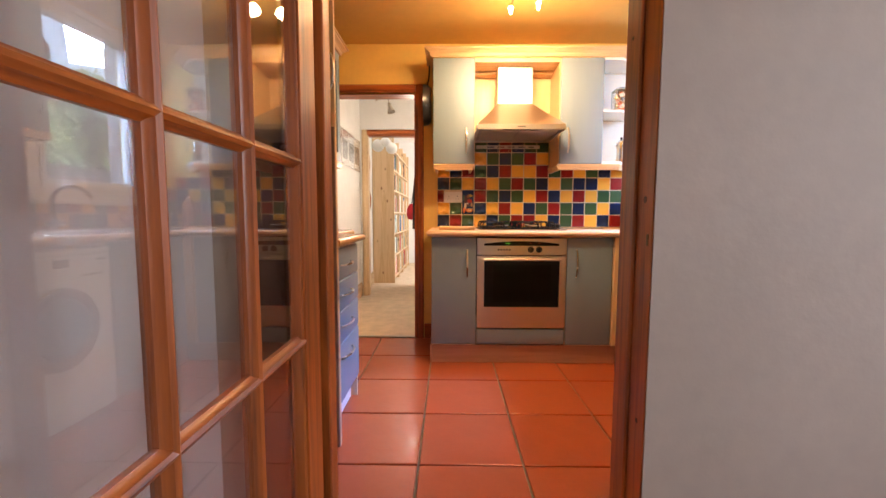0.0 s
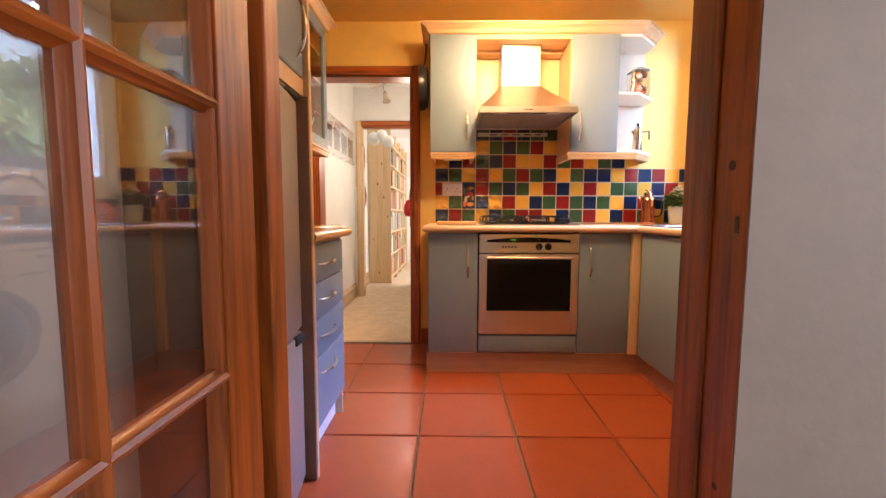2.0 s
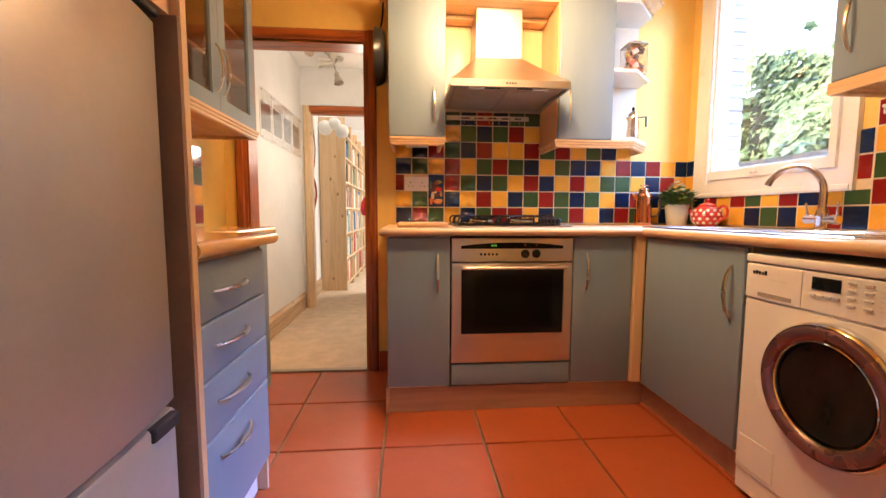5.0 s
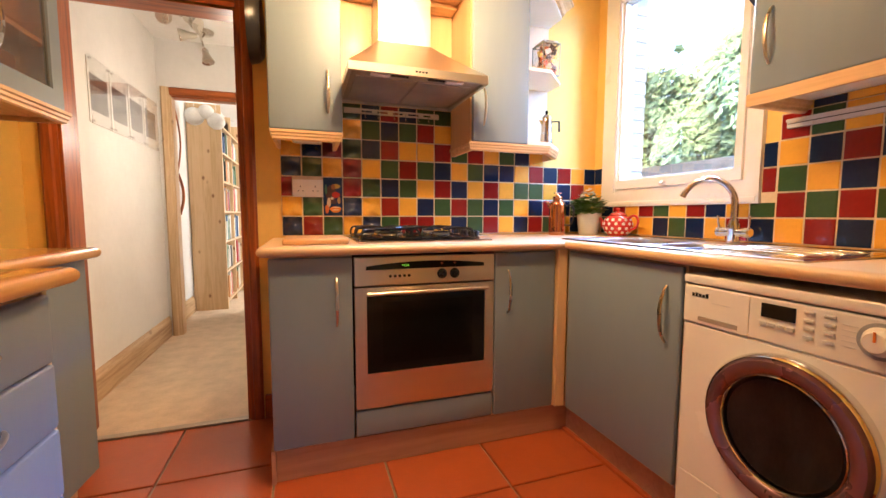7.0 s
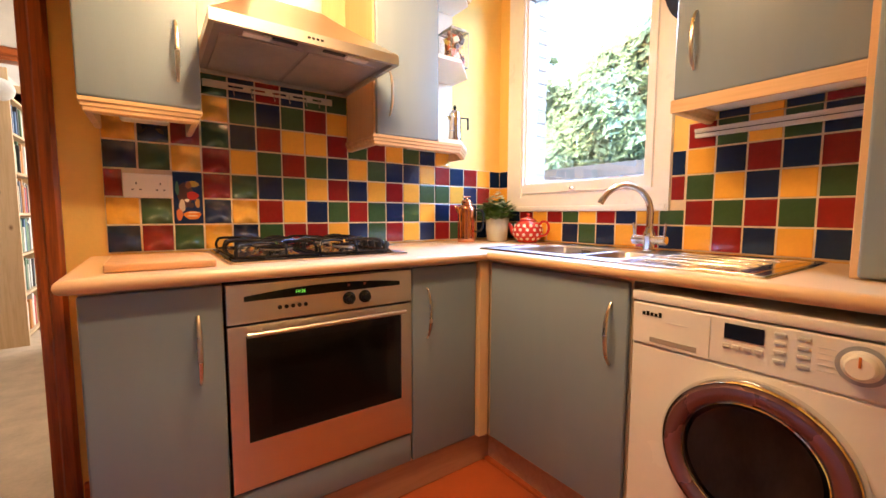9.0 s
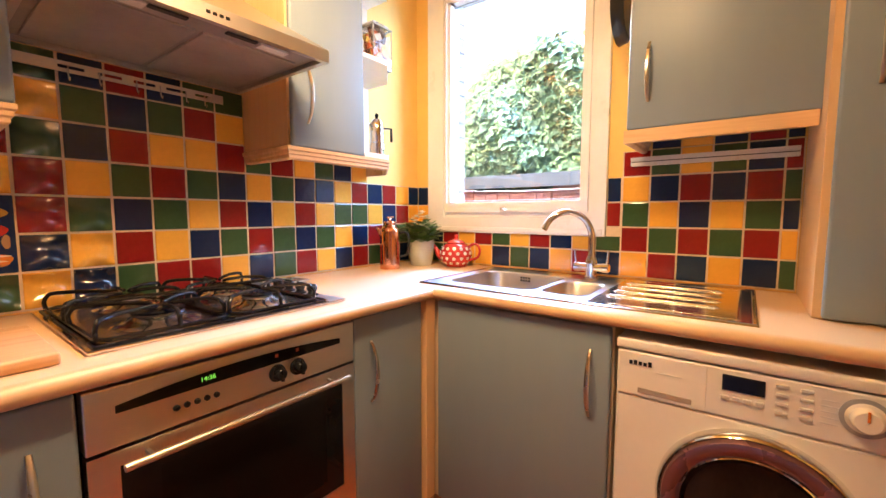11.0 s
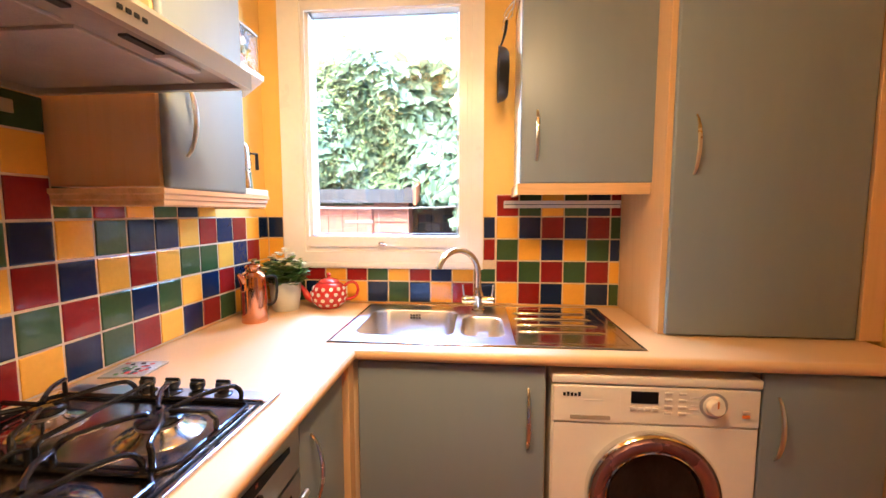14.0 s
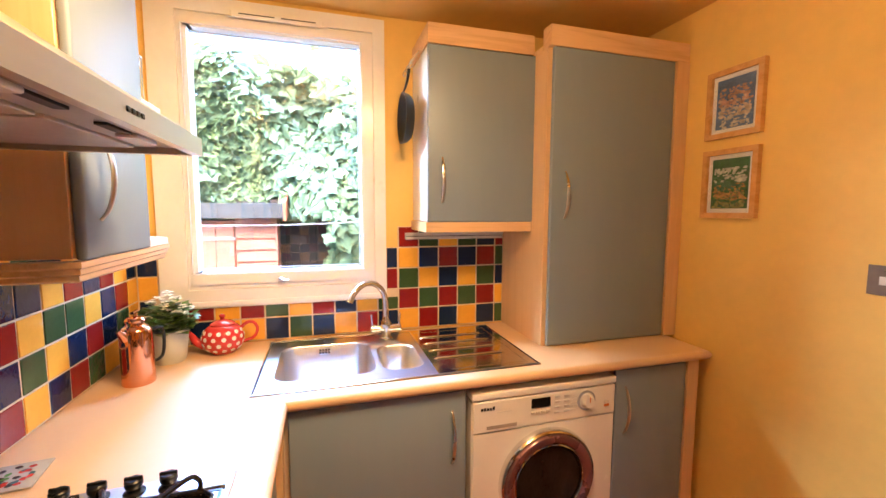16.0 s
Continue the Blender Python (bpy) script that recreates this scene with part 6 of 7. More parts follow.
def pan(name, c, r, depth, axis, handle_to, label, steel=False):
    t = thing(name, c, label, "pan")
    s = 1 if depth > 0 else -1
    prof = [(0, 0), (r * 0.80, 0), (r * 0.93, depth * 0.35), (r, depth), (r + 0.003, depth), (r * 0.955, depth * 0.3), (r * 0.82, -s * 0.003), (0, -s * 0.003)]
    part("dish", lathe(prof, c, 44, axis), mat("black non-stick", (0.03, 0.028, 0.027), 0.3, 0.4), t, smooth=True)
    part("handle", tube(handle_to, [0.006, 0.008, 0.010, 0.011, 0.010][:len(handle_to)], 10, flat=0.6), M_PLASB, t, "black handle", True)
    part("hook", tube(arc(Vector(handle_to[-1]) + Vector((0, 0, 0.010)), 0.010, -2.0, 3.6, 10, (1, 0, 0) if axis == "y" else (0, 1, 0)), 0.0018, 6), M_CHROME, t, smooth=True)


pan("frying_pan", (-0.142, 3.13, 1.835), 0.148, -0.048, "x", [(-0.165, 3.13, 1.985), (-0.155, 3.13, 2.02), (-0.15, 3.13, 2.07), (-0.148, 3.13, 2.12)], "black frying pan hanging beside the wall cabinet")
pan("frying_pan", (1.62, 2.196, 1.880), 0.104, 0.036, "y", [(1.62, 2.225, 1.985), (1.62, 2.215, 2.01), (1.62, 2.205, 2.045), (1.62, 2.2, 2.085)], "small black frying pan hanging beside the window")


def wire_hooks():
    t = thing("hook_rack", (1.62, 2.17, 2.05), "chrome wire hooks on the cabinet side", "hooks")
    for x in (1.56, 1.62, 1.68):
        part("wire", tube([(x, 2.172, 2.136), (x, 2.18, 2.13), (x, 2.205, 2.10), (x, 2.215, 2.08), (x, 2.208, 2.07), (x, 2.198, 2.08)], 0.003, 6), M_CHROME, t, smooth=True)
    part("rail", tube([(1.54, 2.176, 2.134), (1.70, 2.176, 2.134)], 0.003, 8), M_CHROME, t, smooth=True)


wire_hooks()


def rails():
    t = thing("utensil_rail", (0.46, YS, 1.55), "steel utensil rail with small hooks under the hood", "rail", "utensil rails")
    xs = [0.215, 0.235] + [0.30 + 0.082 * k + d for k in range(5) for d in (0.0, 0.055)] + [0.70, 0.715]
    part("bar", plate(nb(), "y", YS - 0.031, YS - 0.026, xs, [1.538, 1.547, 1.556, 1.565], lambda u, v: 1.547 < v < 1.556 and any(abs(u - 0.3275 - 0.082 * k) < 0.02 for k in range(5))), M_STEEL, t, "slotted steel bar")
    for x in (0.25, 0.68):
        part("bracket", B(x - 0.008, x + 0.008, YS - 0.0248, YS - 0.0115, 1.545, 1.557, 0.001), M_STEEL, t)
    for x in (0.32, 0.385, 0.47, 0.53, 0.60, 0.655):
        part("hook", tube([(x, YS - 0.032, 1.555), (x, YS - 0.033, 1.535), (x, YS - 0.035, 1.520), (x, YS - 0.043, 1.516), (x, YS - 0.048, 1.522)], 0.002, 6), M_CHROME, t, smooth=True)
    t = thing("magnetic_rail", (XW, 1.95, 1.37), "pale metal rail under the wall cabinet", "rail", "utensil rails")
    part("bar", B(XW - 0.030, XW - 0.0115, 1.70, 2.195, 1.352, 1.382, 0.002), M_GPLAS, t)
    part("lip", B(XW - 0.036, XW - 0.0305, 1.70, 2.195, 1.374, 1.384, 0.001), M_GPLAS, t)
    part("groove", B(XW - 0.0312, XW - 0.0298, 1.702, 2.19, 1.3655, 1.3685), M_DARKGAP, t)
    for y in (1.86, 2.11):
        part("screw", lathe([(0, 0), (0.004, 0), (0.003, -0.001), (0, -0.001)], (XW - 0.030, y, 1.359), 8, "x"), M_NICKEL, t)


rails()

# ---------- ceiling spots ----------


def spot_fitting():
    t = thing("ceiling_light", (0.49, 2.24, CEIL), "chrome ceiling light with four bare lit bulbs", "ceiling light")
    part("plate", lathe([(0, 0), (0.05, 0), (0.05, -0.012), (0.045, -0.018), (0, -0.018)], (0.49, 2.24, CEIL), 28), M_CHROME, t, smooth=True)
    bulb = mat("lit bulb", (1.0, 0.78, 0.45), 0.3, emit=60.0)
    for x, y, z in BULBS:
        a = part("arm", tube([(0.49, 2.24, CEIL - 0.016), (0.49 + (x - 0.49) * 0.5, 2.24 + (y - 2.24) * 0.5, CEIL - 0.05), (x, y, z + 0.055)], 0.005, 8), M_CHROME, t, smooth=True)
        part("cup", lathe([(0, 0.055), (0.014, 0.055), (0.022, 0.03), (0.020, 0.03), (0.012, 0.052), (0, 0.052)], (x, y, z), 20), M_CHROME, a, smooth=True)
        b = part("bulb", lathe([(0, 0.045), (0.006, 0.04), (0.009, 0.02), (0.009, -0.006), (0.005, -0.012), (0, -0.013)], (x, y, z + 0.006), 14), bulb, a, "glowing capsule bulb", True)
        b.visible_shadow = True


spot_fitting()

# ---------- inside the glazed cabinet ----------


def cabinet_things():
    t = thing("storage_pot", (-0.93, 2.50, 1.406), "dark grey-green lidded pot inside the glazed cabinet", "pot")
    pm = mat("dark grey green glaze", (0.09, 0.09, 0.075), 0.35)
    part("body", lathe([(0, 0), (0.055, 0), (0.062, 0.010), (0.064, 0.105), (0.060, 0.112), (0, 0.112)], (-0.93, 2.50, 1.407), 30), pm, t, smooth=True)
    part("lid", lathe([(0, 0.112), (0.065, 0.112), (0.065, 0.120), (0.030, 0.128), (0.010, 0.131), (0.012, 0.142), (0, 0.144)], (-0.93, 2.50, 1.407), 30), pm, t, smooth=True)
    t = thing("wooden_rack", (-0.92, 2.78, 1.614), "small pale wooden ladder rack in the glazed cabinet", "rack")
    for y in (2.745, 2.815):
        part("upright", tube([(-0.95, y, 1.6145), (-0.90, y, 1.775)], 0.005, 8), M_BIRCH_Y, t)
    for k in range(4):
        part("rung", tube([(-0.945 + 0.0135 * k, 2.745, 1.632 + 0.043 * k), (-0.945 + 0.0135 * k, 2.815, 1.632 + 0.043 * k)], 0.004, 8), M_BIRCH_Y, t)
    for k in range(2):
        part("stay", tube([(-0.86, 2.75 + 0.06 * k, 1.6145), (-0.905, 2.75 + 0.06 * k, 1.765)], 0.004, 8), M_BIRCH_Y, t)
    t = thing("wooden_box", (-0.93, 2.80, 1.406), "brown wooden box inside the glazed cabinet", "box")
    part("body", B(-1.0, -0.86, 2.73, 2.87, 1.4065, 1.54, 0.004), wood("brown box wood", (0.30, 0.14, 0.06), (0.16, 0.07, 0.03), "y"), t)
    for z, y, h in ((1.8145, 2.40, 0.10), (1.8145, 2.83, 0.07), (1.6145, 2.36, 0.08)):
        t = thing("glass_tumbler", (-0.94, y, z), "glass tumbler standing in the glazed cabinet", "glass", "tumblers")
        part("cup", lathe([(0, 0), (0.03, 0), (0.035, h), (0.033, h), (0.028, 0.006), (0, 0.006)], (-0.94, y, z), 22), M_GLASS, t, smooth=True)
        t = thing("mug", (-0.94, y + 0.09 if y < 2.6 else y - 0.09, z), "brown mug standing in the glazed cabinet", "mug", "mugs")
        yy = y + 0.09 if y < 2.6 else y - 0.09
        part("cup", lathe([(0, 0), (0.032, 0), (0.036, 0.085), (0.033, 0.085), (0.03, 0.006), (0, 0.006)], (-0.94, yy, z), 22), mat("brown mug glaze", (0.28, 0.13, 0.06), 0.25), t, smooth=True)


cabinet_things()

# ---------- hall ----------
SK = [(0, 0), (0.018, 0), (0.018, 0.13), (0.014, 0.145), (0.010, 0.15), (0.006, 0.165), (0, 0.17)]
structure("skirting_hall", molding([(XL, YS + 0.16, 0.006), (XL, 5.03, 0.006)], SK, 1), M_RAW_Y, "pale pine skirting board", "skirting")
structure("skirting_study", molding([(-1.12, 5.14, 0.006), (-1.12, 5.94, 0.006)], SK, 1), M_RAW_Y, "pale pine skirting board", "skirting")
structure("skirting_kitchen", B(DX1 + 0.06, -0.1265, YS - 0.018, YS - 0.001, 0.001, 0.12, 0.003), M_PINE_X, "orange pine skirting board", "skirting")
structure("threshold", B(DX0 + 0.021, DX1 - 0.021, YS - 0.012, YS + 0.028, 0.001, 0.010, 0.003), mat("dull metal strip", (0.42, 0.36, 0.28), 0.4, 0.7), "dull metal carpet strip", "threshold")
structure("threshold_front", B(EX0 + 0.004, EX1 - 0.004, 0.93, 0.985, 0.001, 0.012, 0.003), M_PINE_X, "pine threshold strip", "threshold")


def clip_frames():
    r = random.Random(8)
    for i in range(4):
        y0 = 3.90 + i * 0.27
        t = thing("clip_frame", (XL, y0 + 0.12, 1.52), "frameless glazed monochrome photograph on metal studs", "picture", "row of clip frames")
        part("backing", B(XL + 0.002, XL + 0.006, y0, y0 + 0.245, 1.53, 1.885), M_GLOSS, t)
        p = part("photo", B(XL + 0.0065, XL + 0.0075, y0 + 0.02, y0 + 0.225, 1.60, 1.80), mat("grey photograph", (0.30, 0.27, 0.25), 0.5, var=0.45, scale=9), t)
        part("shape", B(XL + 0.0076, XL + 0.0081, y0 + 0.02, y0 + 0.225, 1.74, 1.80), mat("dark photograph tone", (0.09, 0.06, 0.05), 0.5, var=0.4, scale=12), p)
        part("glass", B(XL + 0.012, XL + 0.015, y0 - 0.004, y0 + 0.249, 1.522, 1.893), M_GLASS, t).visible_shadow = False
        for yy in (y0 + 0.012, y0 + 0.233):
            for zz in (1.54, 1.875):
                part("stud", lathe([(0, 0), (0.006, 0), (0.006, 0.02), (0.004, 0.022), (0, 0.022)], (XL, yy, zz), 10, "x"), M_CHROME, t)


clip_frames()


def hall_spots():
    t = thing("spot_track", (-0.70, 4.7, HZ), "satin metal ceiling spotlight bar in the hall", "ceiling light")
    part("rose", lathe([(0, 0), (0.065, 0), (0.058, -0.022), (0, -0.024)], (-0.68, 4.78, HZ), 26), M_NICKEL, t, smooth=True)
    pts = [(-0.85, 4.36, 2.345), (-0.74, 4.40, 2.355), (-0.69, 4.58, 2.36), (-0.70, 4.72, 2.36), (-0.71, 4.86, 2.34)]
    part("bar", tube(pts, 0.007, 10, soft=True), M_NICKEL, t, smooth=True)
    part("stem", tube([(-0.68, 4.78, HZ - 0.02), (-0.70, 4.76, 2.355)], 0.006, 8), M_NICKEL, t)
    for p, d in ((pts[0], (0.2, -0.5, -0.3)), (pts[1], (0.55, -0.3, -0.35)), (pts[3], (-0.9, -0.2, -0.15)), (pts[4], (0.25, -0.2, -0.9))):
        d = Vector(d).normalized()
        p = Vector(p)
        part("head", tube([p + d * 0.02, p + d * 0.04, p + d * 0.08, p + d * 0.12, p + d * 0.14], [0.012, 0.022, 0.026, 0.042, 0.046], 16), M_NICKEL, t, "tilted metal spot head", True)


hall_spots()

# ---------- study ----------


def bookcase():
    x0, x1, y0, y1 = -1.10, -0.795, 5.95, 8.1
    t = thing("bookcase", ((x0 + x1) / 2, 7.0, 0.006), "tall knotty pine bookcase with full shelves", "bookcase")
    part("side", B(x0, x1, y0, y0 + 0.022, 0.007, 2.15, 0.002), M_RAW_Z, t, "knotty pine end panel")
    part("back", B(x0 - 0.012, x0 - 0.001, y0, y1, 0.007, 2.15), M_RAW_Z, t)
    ups = [y0 + 0.022, 6.55, 7.1, 7.65, y1]
    for y in ups[1:]:
        part("upright", B(x0, x1, y - 0.02, y, 0.007, 2.15, 0.002), M_RAW_Z, t)
    zs = [0.09, 0.42, 0.74, 1.06, 1.38, 1.68, 1.96]
    for z in zs:
        part("shelf", B(x0 + 0.001, x1 - 0.004, y0 + 0.023, y1 - 0.021, z - 0.02, z, 0.002), M_RAW_Y, t)
    r = random.Random(21)
    cols = [(0.70, 0.68, 0.64), (0.03, 0.03, 0.035), (0.45, 0.03, 0.03), (0.5, 0.45, 0.35), (0.06, 0.12, 0.25), (0.65, 0.62, 0.55), (0.10, 0.10, 0.11), (0.5, 0.2, 0.05), (0.12, 0.2, 0.12)]
    ms = [mat("book cover", c, 0.5, var=0.15, rnd=0.3) for c in cols]
    for zi, z in enumerate(zs[:-1]):
        hmax = zs[zi + 1] - z - 0.03
        y = y0 + 0.028
        for k in range(20):
            w = r.uniform(0.018, 0.045) if z > 0.4 else r.uniform(0.04, 0.075)
            if y + w > 6.52:
                break
            h = hmax * r.uniform(0.70, 0.98)
            m = ms[2] if (z == 0.42 and k < 3) else ms[r.randrange(9)]
            d = r.uniform(0.16, 0.24)
            b = thing("book", (x1 - 0.02, y + w / 2, z), {2: "red", 1: "black", 0: "white"}.get(ms.index(m), "worn coloured") + " book or file on the pine shelf", "book", "books on the shelves")
            part("cover", B(x1 - 0.03 - d, x1 - 0.02 - r.uniform(0, 0.02), y, y + w - 0.001, z + 0.0005, z + h, 0.002, 1), m, b)
            y += w
        y = 6.56
        while y < 8.0:
            w = r.uniform(0.03, 0.07)
            b = thing("book", (x1 - 0.02, y + w / 2, z), "book on a far part of the pine shelf", "book", "books on the shelves")
            part("cover", B(x1 - 0.23, x1 - 0.02 - r.uniform(0, 0.02), y, y + w - 0.001, z + 0.0005, z + hmax * r.uniform(0.7, 0.98), 0.002, 1), ms[r.randrange(9)], b)
            y += w + 0.004 + (0.06 if 7.0 < y < 7.12 or 7.55 < y < 7.67 else 0)
    for i, (x, y) in enumerate(((-1.0, 6.1), (-0.93, 6.3), (-0.9, 6.62))):
        b = thing("flat_box", (x, y, 2.15), "yellow and white boxes lying on the bookcase", "box")
        part("carton", B(x - 0.09, x + 0.08, y - 0.09, y + 0.09, 1.961, 2.03 + 0.03 * i, 0.003), mat("carton card", ((0.7, 0.45, 0.05), (0.7, 0.7, 0.66), (0.3, 0.3, 0.3))[i], 0.6), b)


bookcase()


def lanterns():
    for x, y, z, r in ((-0.99, 5.74, 1.975, 0.085), (-0.88, 5.72, 2.02, 0.07), (-0.80, 5.74, 1.94, 0.08)):
        t = thing("paper_lantern", (x, y, z + r), "white round paper lantern hanging by the bookcase", "lantern", "paper lanterns")
        n = 12
        prof = [(r * math.sin(math.pi * i / (2 * n)) * (1 + 0.015 * (i % 2)), -r * math.cos(math.pi * i / (2 * n))) for i in range(1, 2 * n)]
        part("shade", lathe([(0, -r * 0.99)] + prof + [(0, r * 0.99)], (x, y, z), 28), mat("white paper", (0.80, 0.78, 0.74), 0.8), t, smooth=True)
        part("cord", tube([(x, y, z + r), (x, y, 2.5)], 0.002, 6), M_WPLAS, t)


lanterns()


def study_door():
    t = thing("door", (FX1, 5.13, 0), "open pale pine door of the study", "door")
    x0, x1 = -0.300, -0.265
    part("stile", B(x0, x1, 5.135, 5.235, 0.012, 1.96, 0.003), M_RAW_Z, t)
    part("stile", B(x0, x1, 5.765, 5.865, 0.012, 1.96, 0.003), M_RAW_Z, t)
    for a, b in ((0.012, 0.23), (0.85, 1.05), (1.85, 1.96)):
        part("rail", B(x0, x1, 5.2355, 5.7645, a, b, 0.003), M_RAW_Y, t)
    for a, b in ((0.2305, 0.8495), (1.0505, 1.8495)):
        part("panel", B(x0 + 0.01, x1 - 0.01, 5.2355, 5.7645, a, b, 0.004), M_RAW_Z, t)
    part("door_handle", tube([(x0, 5.83, 1.0), (x0 - 0.045, 5.83, 1.0), (x0 - 0.05, 5.76, 1.0)], 0.008, 10), M_NICKEL, t, smooth=True)
    t = thing("coat", (-0.40, 5.55, 1.75), "black coat hanging on the study door", "coat")
    r = random.Random(4)
    loops = []
    for k in range(13):
        s = k / 12
        z = 1.78 - 0.95 * s
        hw = 0.05 + 0.11 * min(1, s * 2.2)
        loops.append([(-0.395 + (0.03 + 0.055 * min(1, s * 2)) * math.cos(a) * (1 + 0.18 * math.sin(5 * a + 3 * s)), 5.52 + hw * math.sin(a) * (1 + 0.08 * math.sin(7 * a)), z) for a in [i * math.pi / 12 for i in range(24)]])
    part("cloth", rings(nb(), loops, True, True, True), mat("black wool cloth", (0.018, 0.018, 0.022), 0.9, bump=0.5, bscale=200), t, smooth=True)
    t = thing("bag", (-0.47, 5.50, 1.1), "red cloth bag hanging beside the coat", "bag")
    part("pouch", lathe([(0, -0.13), (0.05, -0.12), (0.07, -0.06), (0.06, 0.02), (0.03, 0.08), (0, 0.09)], (-0.50, 5.50, 1.08), 18), mat("red cloth", (0.5, 0.02, 0.03), 0.8), t, smooth=True)
    part("strap", tube([(-0.50, 5.50, 1.16), (-0.47, 5.50, 1.4), (-0.44, 5.50, 1.72)], 0.006, 6), M_DARKGAP, t)


study_door()


def wall_pieces():
    t = thing("bentwood_rack", (-1.12, 5.5, 1.3), "curved light wooden rack on the study wall", "rack")
    for a, b, q in ((1.42, 1.98, 0.05), (1.02, 1.40, 0.07)):
        pts = [(-1.095 + 0.02 * math.sin(math.pi * i / 12), 5.52 + q * math.sin(math.pi * i / 12), a + (b - a) * i / 12) for i in range(13)]
        part("bow", tube(pts, 0.014, 8, flat=0.5), M_PINE_Z, t, smooth=True)
    t = thing("poster", (-1.12, 5.5, 0.5), "small black and white poster on the study wall", "poster")
    part("sheet", B(-1.119, -1.116, 5.40, 5.62, 0.50, 0.78), M_GLOSS, t)
    for i in range(9):
        part("line", B(-1.1158, -1.1150, 5.42, 5.60, 0.52 + i * 0.026, 0.537 + i * 0.026), M_PLASB, t)


wall_pieces()

# ---------- garden ----------
structure("ground", B(-60, 90, -70, 90, -0.45, -0.15), mat("grass and earth", (0.07, 0.09, 0.03), 0.95, var=0.4, scale=3, bump=0.8, bscale=30), "grassy garden ground", "ground")


def brick_reveal():
    t = thing("brick_wall", (1.95, 2.7, 0), "outer wall of weathered yellow-grey bricks round the window", "wall", kind="structure")
    part("mortar", plate(nb(), "x", XW + 0.1105, XW + 0.20, [0.6, 2.325, 3.125, 3.6], [-0.15, 1.085, 2.29, 2.75], lambda u, v: 2.325 < u < 3.125 and 1.085 < v < 2.29), mat("grey mortar", (0.42, 0.39, 0.36), 0.9, bump=0.5, bscale=120), t)
    bk = mat("weathered brick", (0.33, 0.27, 0.25), 0.85, var=0.25, scale=14, bump=0.7, bscale=70, rnd=0.6, dark=(0.24, 0.19, 0.17))
    me = part("brick", B(XW + 0.112, XW + 0.203, 3.119, 3.1245, 1.142, 1.205, 0.004), bk, t).data
    first = t.children[-1]
    for i in range(1, 15):
        for y in (0, 1):
            ob = new("brick", me)
            ob.parent = t
            ob.location = ((0.0012 if i % 2 else 0), -0.741 if y else 0, i * 0.075)
            if ob.location.z > 1.08:
                bpy.data.objects.remove(ob)


brick_reveal()


def shed():
    t = thing("garden_shed", (4.2, 3.6, -0.15), "red-brown painted wooden shed with a felt roof", "shed")
    red = mat("faded red timber paint", (0.46, 0.17, 0.115), 0.7, var=0.15, scale=6, bump=0.3, bscale=80, stretch=(1, 0.1, 1))
    felt = mat("grey roof felt", (0.07, 0.07, 0.072), 0.95, var=0.2, scale=12, bump=0.5, bscale=200)
    x0, x1, y0, y1 = 3.66, 4.75, 2.95, 5.1
    part("core", B(x0 + 0.03, x1, y0 + 0.03, y1, -0.15, 1.40), red, t)
    for i in range(16):
        z = -0.15 + i * 0.1
        if z + 0.1 > 1.46:
            break
        for ya, yb in ((y0 + 0.02, y0 + 0.33), (4.15, y1)):
            lo = [[(x0 + 0.004, y, z), (x0 + 0.018, y, z + 0.098), (x0 + 0.0295, y, z + 0.098), (x0 + 0.0295, y, z)] for y in (ya, yb)]
            part("plank", rings(nb(), lo, True, True, True), red, t)
        lo = [[(x, y0 + 0.004, z), (x, y0 + 0.018, z + 0.098), (x, y0 + 0.0295, z + 0.098), (x, y0 + 0.0295, z)] for x in (x0 + 0.03, x1)]
        part("plank", rings(nb(), lo, True, True, True), red, t)
    part("corner_post", B(x0, x0 + 0.035, y0, y0 + 0.019, -0.15, 1.42, 0.003), red, t)
    d = part("shed_door", B(x0 + 0.005, x0 + 0.028, y0 + 0.34, 4.14, -0.1, 1.38, 0.003), red, t, "boarded shed door")
    for i in range(6):
        part("board", B(x0 - 0.006, x0 + 0.0045, y0 + 0.345 + i * 0.14, y0 + 0.48 + i * 0.14, -0.09, 1.37, 0.003), red, d)
    part("hinge", B(x0 - 0.011, x0 - 0.0065, y0 + 0.33, y0 + 0.60, 1.235, 1.262, 0.001), mat("galvanised metal", (0.40, 0.38, 0.35), 0.5, 0.7), d, "grey strap hinge")
    lo = [[(x0 - 0.09, y, 1.455), (x0 - 0.09, y, 1.475), (x1 + 0.1, y, 1.72), (x1 + 0.1, y, 1.70)] for y in (y0 - 0.06, y1 + 0.1)]
    part("roof", rings(nb(), lo, True, True, True), felt, t, "grey felt roof")
    part("fascia", B(x0 - 0.095, x0 - 0.0905, y0 - 0.06, y1, 1.42, 1.545, 0.003), felt, t, "felt covered edge")
    part("barge_board", rings(nb(), [[(x, y, z) for x, z in ((x0 - 0.095, 1.40), (x0 - 0.095, 1.56), (x1, 1.80), (x1, 1.62))] for y in (y0 - 0.085, y0 - 0.0605)], True, True, True), mat("orange brown timber", (0.50, 0.15, 0.07), 0.6), t, "orange timber barge board")


shed()


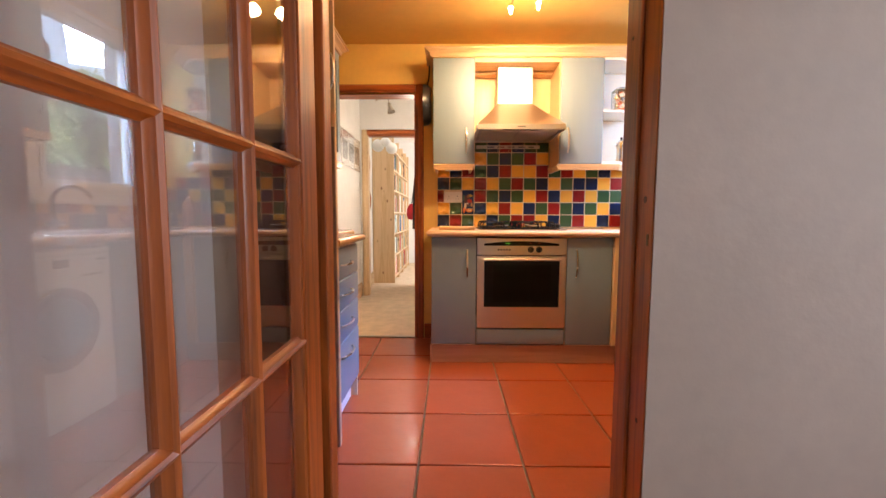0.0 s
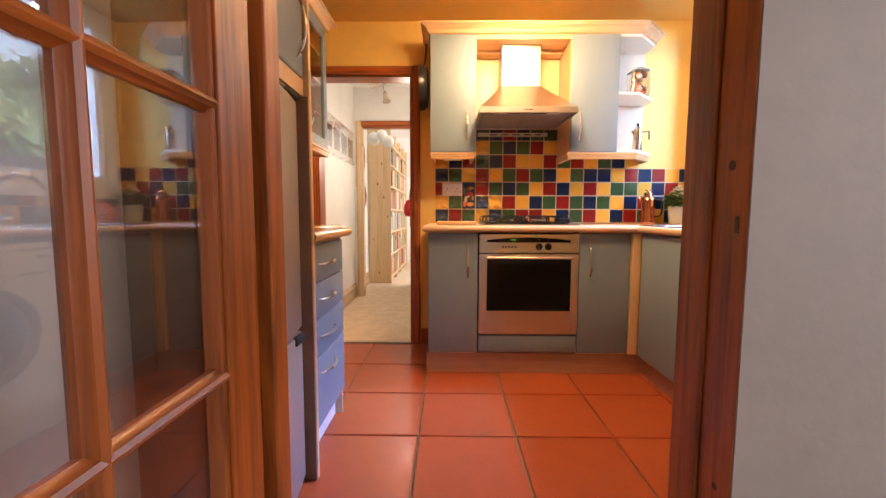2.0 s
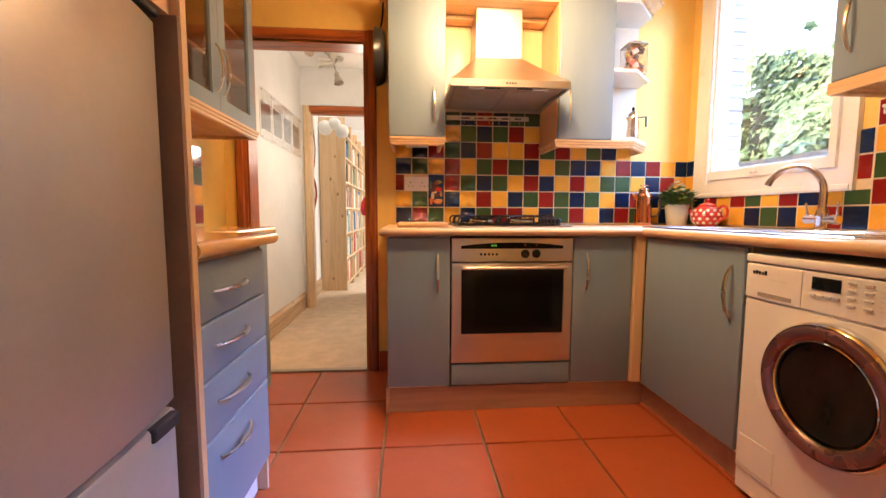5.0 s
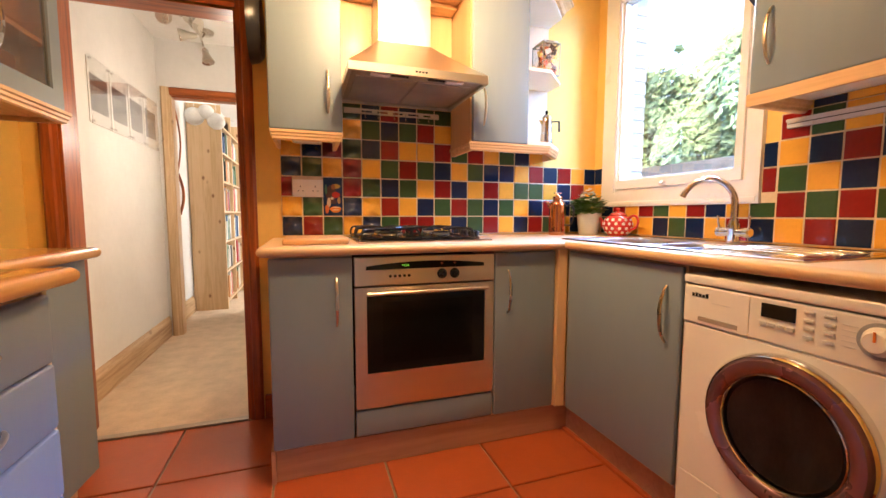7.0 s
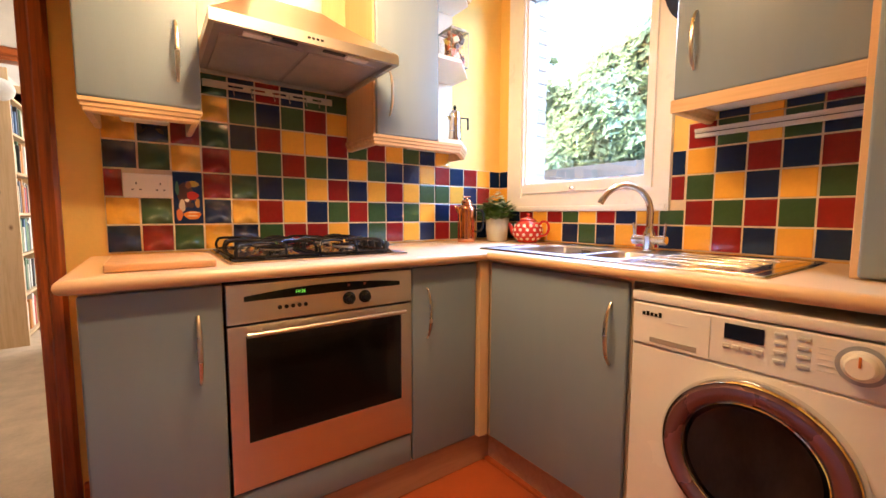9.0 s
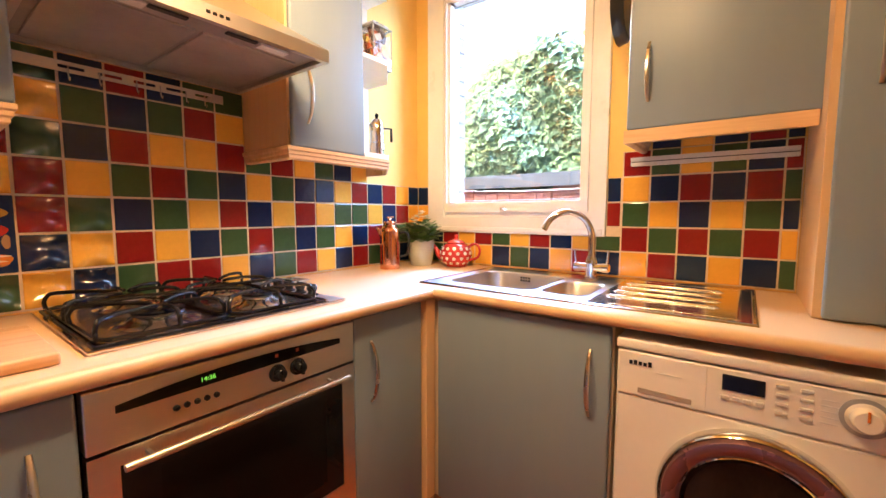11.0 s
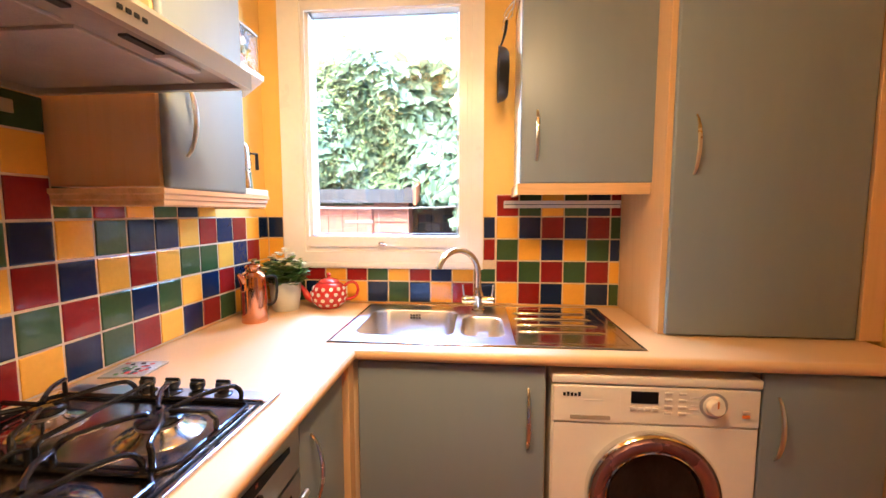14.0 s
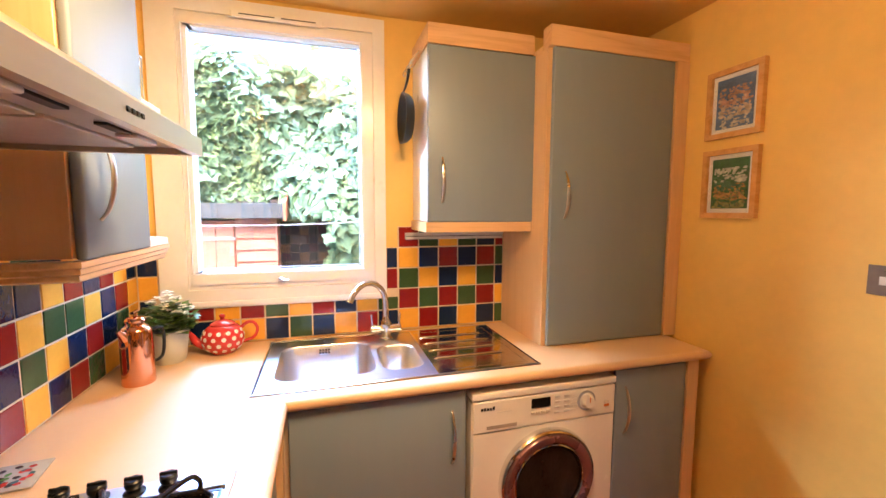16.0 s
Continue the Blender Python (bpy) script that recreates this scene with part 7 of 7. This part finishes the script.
def fence():
    t = thing("garden_fence", (4.0, 2.0, -0.15), "dark weathered board fence under the ivy", "fence")
    m = mat("dark fence timber", (0.075, 0.055, 0.045), 0.85, var=0.3, scale=8, bump=0.4, bscale=60, stretch=(1, 1, 0.1), rnd=0.5)
    for i in range(34):
        y = -0.6 + i * 0.135
        part("board", B(3.98 + 0.012 * (i % 2), 3.998 + 0.012 * (i % 2), y, y + 0.13, -0.15, 1.55 + 0.02 * (i % 3), 0.002, 1), m, t)
    t = thing("clothes_line", (3.2, 3, 1.4), "thin white washing line across the garden", "line")
    a, b = Vector((3.3, 0.5, 1.56)), Vector((3.3, 5.5, 1.50))
    for q in (a, b):
        part("post", tube([(q.x, q.y, -0.15), (q.x, q.y, q.z + 0.05)], 0.025, 10), M_GPLAS, t)
    part("cord", tube([a.lerp(b, i / 12) + Vector((0, 0, -0.16 * math.sin(math.pi * i / 12))) for i in range(13)], 0.0028, 6), M_WPLAS, t)


fence()


def ivy():
    t = thing("ivy_hedge", (4.3, 3.2, -0.15), "dense green hedge of ivy and climber", "hedge")
    # Added near-black slab; its colour makes the shade in the leaf gaps.
    part("wall_behind", B(4.25, 4.4, -1.5, 9.5, -0.15, 2.45), mat("dark backing for gap shade", (0.02, 0.03, 0.012), 0.9, var=0.4, scale=10, bump=0.8, bscale=30), t)
    rs = np.random.RandomState(7)
    ivy_m = mat("ivy leaf", (0.11, 0.17, 0.085), 0.6, var=0.45, scale=4, isl=1.4, dark=(0.030, 0.065, 0.028))
    lime_m = mat("climber leaf", (0.20, 0.28, 0.11), 0.5, var=0.3, scale=4, isl=1.2, dark=(0.08, 0.14, 0.05))

    def top(y):
        return 2.74 + 0.09 * math.sin(2.1 * y + 1) + 0.06 * math.sin(5.3 * y) + 0.04 * math.sin(11 * y + 2)
    for nm, n, m, lob, lab in (("ivy_leaves", 8500, ivy_m, True, "broad glossy ivy leaves"), ("climber_leaves", 6500, lime_m, False, "light narrow climber leaves")):
        V, F, k = [], [], 0
        for i in range(n):
            if lob:
                y = rs.uniform(-1.2, 8.5) if rs.rand() < 0.3 else rs.uniform(1.4, 5.2)
                lowz = 0.3 if y > 2.2 else 0.2
            else:
                y = 3.1 + abs(rs.normal(0, 1.1)) if rs.rand() < 0.75 else rs.uniform(1.0, 7)
                lowz = 1.45
            tz = top(y) + (rs.exponential(0.07) if rs.rand() < 0.25 else 0)
            z = rs.uniform(lowz, tz)
            bul = 0.16 * math.sin(3.1 * y + 2.3 * z) + 0.12 * math.sin(6.7 * y - 4.1 * z)
            x = 4.12 - 0.16 * rs.rand() ** 0.7 + bul - 0.1 * math.sin(math.pi * min(1, max(0, z / 2.8)))
            if not lob:
                x -= 0.10 * rs.rand()
            if 2.50 < y < 2.95 and z < 1.45 or y < 2.5 and z < 0.95 + 0.3 * math.sin(5 * y):
                continue
            if y > 2.9 and y < 5.2 and z < 1.62:
                x = min(x, 4.1)
                if z < 1.45 or x < 3.9:
                    continue
            out = Vector((-1, rs.normal(0, 0.45), 0.55 + rs.normal(0, 0.35))).normalized()
            dn = Vector((-0.3, rs.normal(0, 0.8), -0.8 if lob else rs.normal(0, 0.6))).normalized()
            dd = (dn - out * dn.dot(out)).normalized()
            s = dd.cross(out)
            ln = rs.uniform(0.10, 0.185) if lob else rs.uniform(0.05, 0.09)
            w = ln * (0.62 if lob else 0.3)
            c = Vector((x, y, z))
            sh = [(0, 0, 0), (-0.12, 0.55, -.18), (0.25, 0.50, -.12), (0.40, 0.80, -.30), (0.66, 0.36, -.12), (1.0, 0, -.15)] if lob else [(0, 0, 0), (0.25, 0.4, -.1), (0.55, 0.45, -.1), (0.8, 0.25, -.1), (1, 0, -.12)]
            base = len(V)
            row = [c + dd * ln * a + s * w * b + out * w * h for a, b, h in sh]
            oth = [c + dd * ln * a - s * w * b + out * w * h for a, b, h in sh[1:-1]]
            V += [tuple(v) for v in row + oth]
            q = len(sh)
            F.append(tuple(range(base, base + q)))
            F.append((base, *[base + q + j for j in range(len(oth))], base + q - 1)[::-1])
        me = bpy.data.meshes.new(nm)
        me.from_pydata(V, [], F)
        me.materials.append(m)
        ob = new(nm, me)
        ob.parent = t
        ob.location = -Vector(t.location)
        tagged(ob, lab, kind="stuff")
    r = random.Random(3)
    for i in range(9):
        y = r.uniform(2.9, 4.6)
        z0 = r.uniform(2.0, 2.7)
        pts = [(3.78 - 0.08 * math.sin(k / 3), y + 0.05 * k * r.uniform(0.3, 1) * (1 if i % 2 else -1), z0 - 0.02 * k - 0.012 * k * k) for k in range(9)]
        part("shoot", tube(pts, 0.0022, 5, soft=True), lime_m, t, "thin pale climber shoot")


ivy()

# ---------- tiles last ----------
splash_north()
splash_east()
splash_west()


def floor_tiles():
    fl = bpy.data.objects["floor"]
    P, g = 0.43, 0.009
    me = {}
    for i in range(8):
        for j in range(6):
            xa, xb = -1.41 + i * P, -1.41 + (i + 1) * P
            ya, yb = 3.295 - (j + 1) * P, 3.295 - j * P
            xa2, xb2 = max(xa + g / 2, XL - 0.02), min(xb - g / 2, XW + 0.02)
            ya2, yb2 = max(ya + g / 2, 0.965), min(yb - g / 2, 3.30)
            if xb2 - xa2 < 0.03 or yb2 - ya2 < 0.03:
                continue
            w, h = round(xb2 - xa2, 3), round(yb2 - ya2, 3)
            if (w, h) not in me:
                bm = box(nb(), -w / 2, w / 2, -h / 2, h / 2, -0.012, 0.0)
                es = [e for e in bm.edges if all(v.co.z > -0.001 for v in e.verts)]
                bmesh.ops.bevel(bm, geom=es, offset=0.004, segments=2, profile=0.5, affect="EDGES")
                bmesh.ops.recalc_face_normals(bm, faces=bm.faces)
                m = bpy.data.meshes.new("floor_tile")
                bm.to_mesh(m)
                bm.free()
                m.materials.append(M_TERRA)
                me[w, h] = m
            ob = new("floor_tile", me[w, h])
            ob.matrix_basis = pose((xa2 + xb2) / 2, (ya2 + yb2) / 2, random.uniform(-0.0006, 0.0006), random.uniform(-0.08, 0.08), random.uniform(-0.08, 0.08), 0)
            ob.parent = fl


floor_tiles()
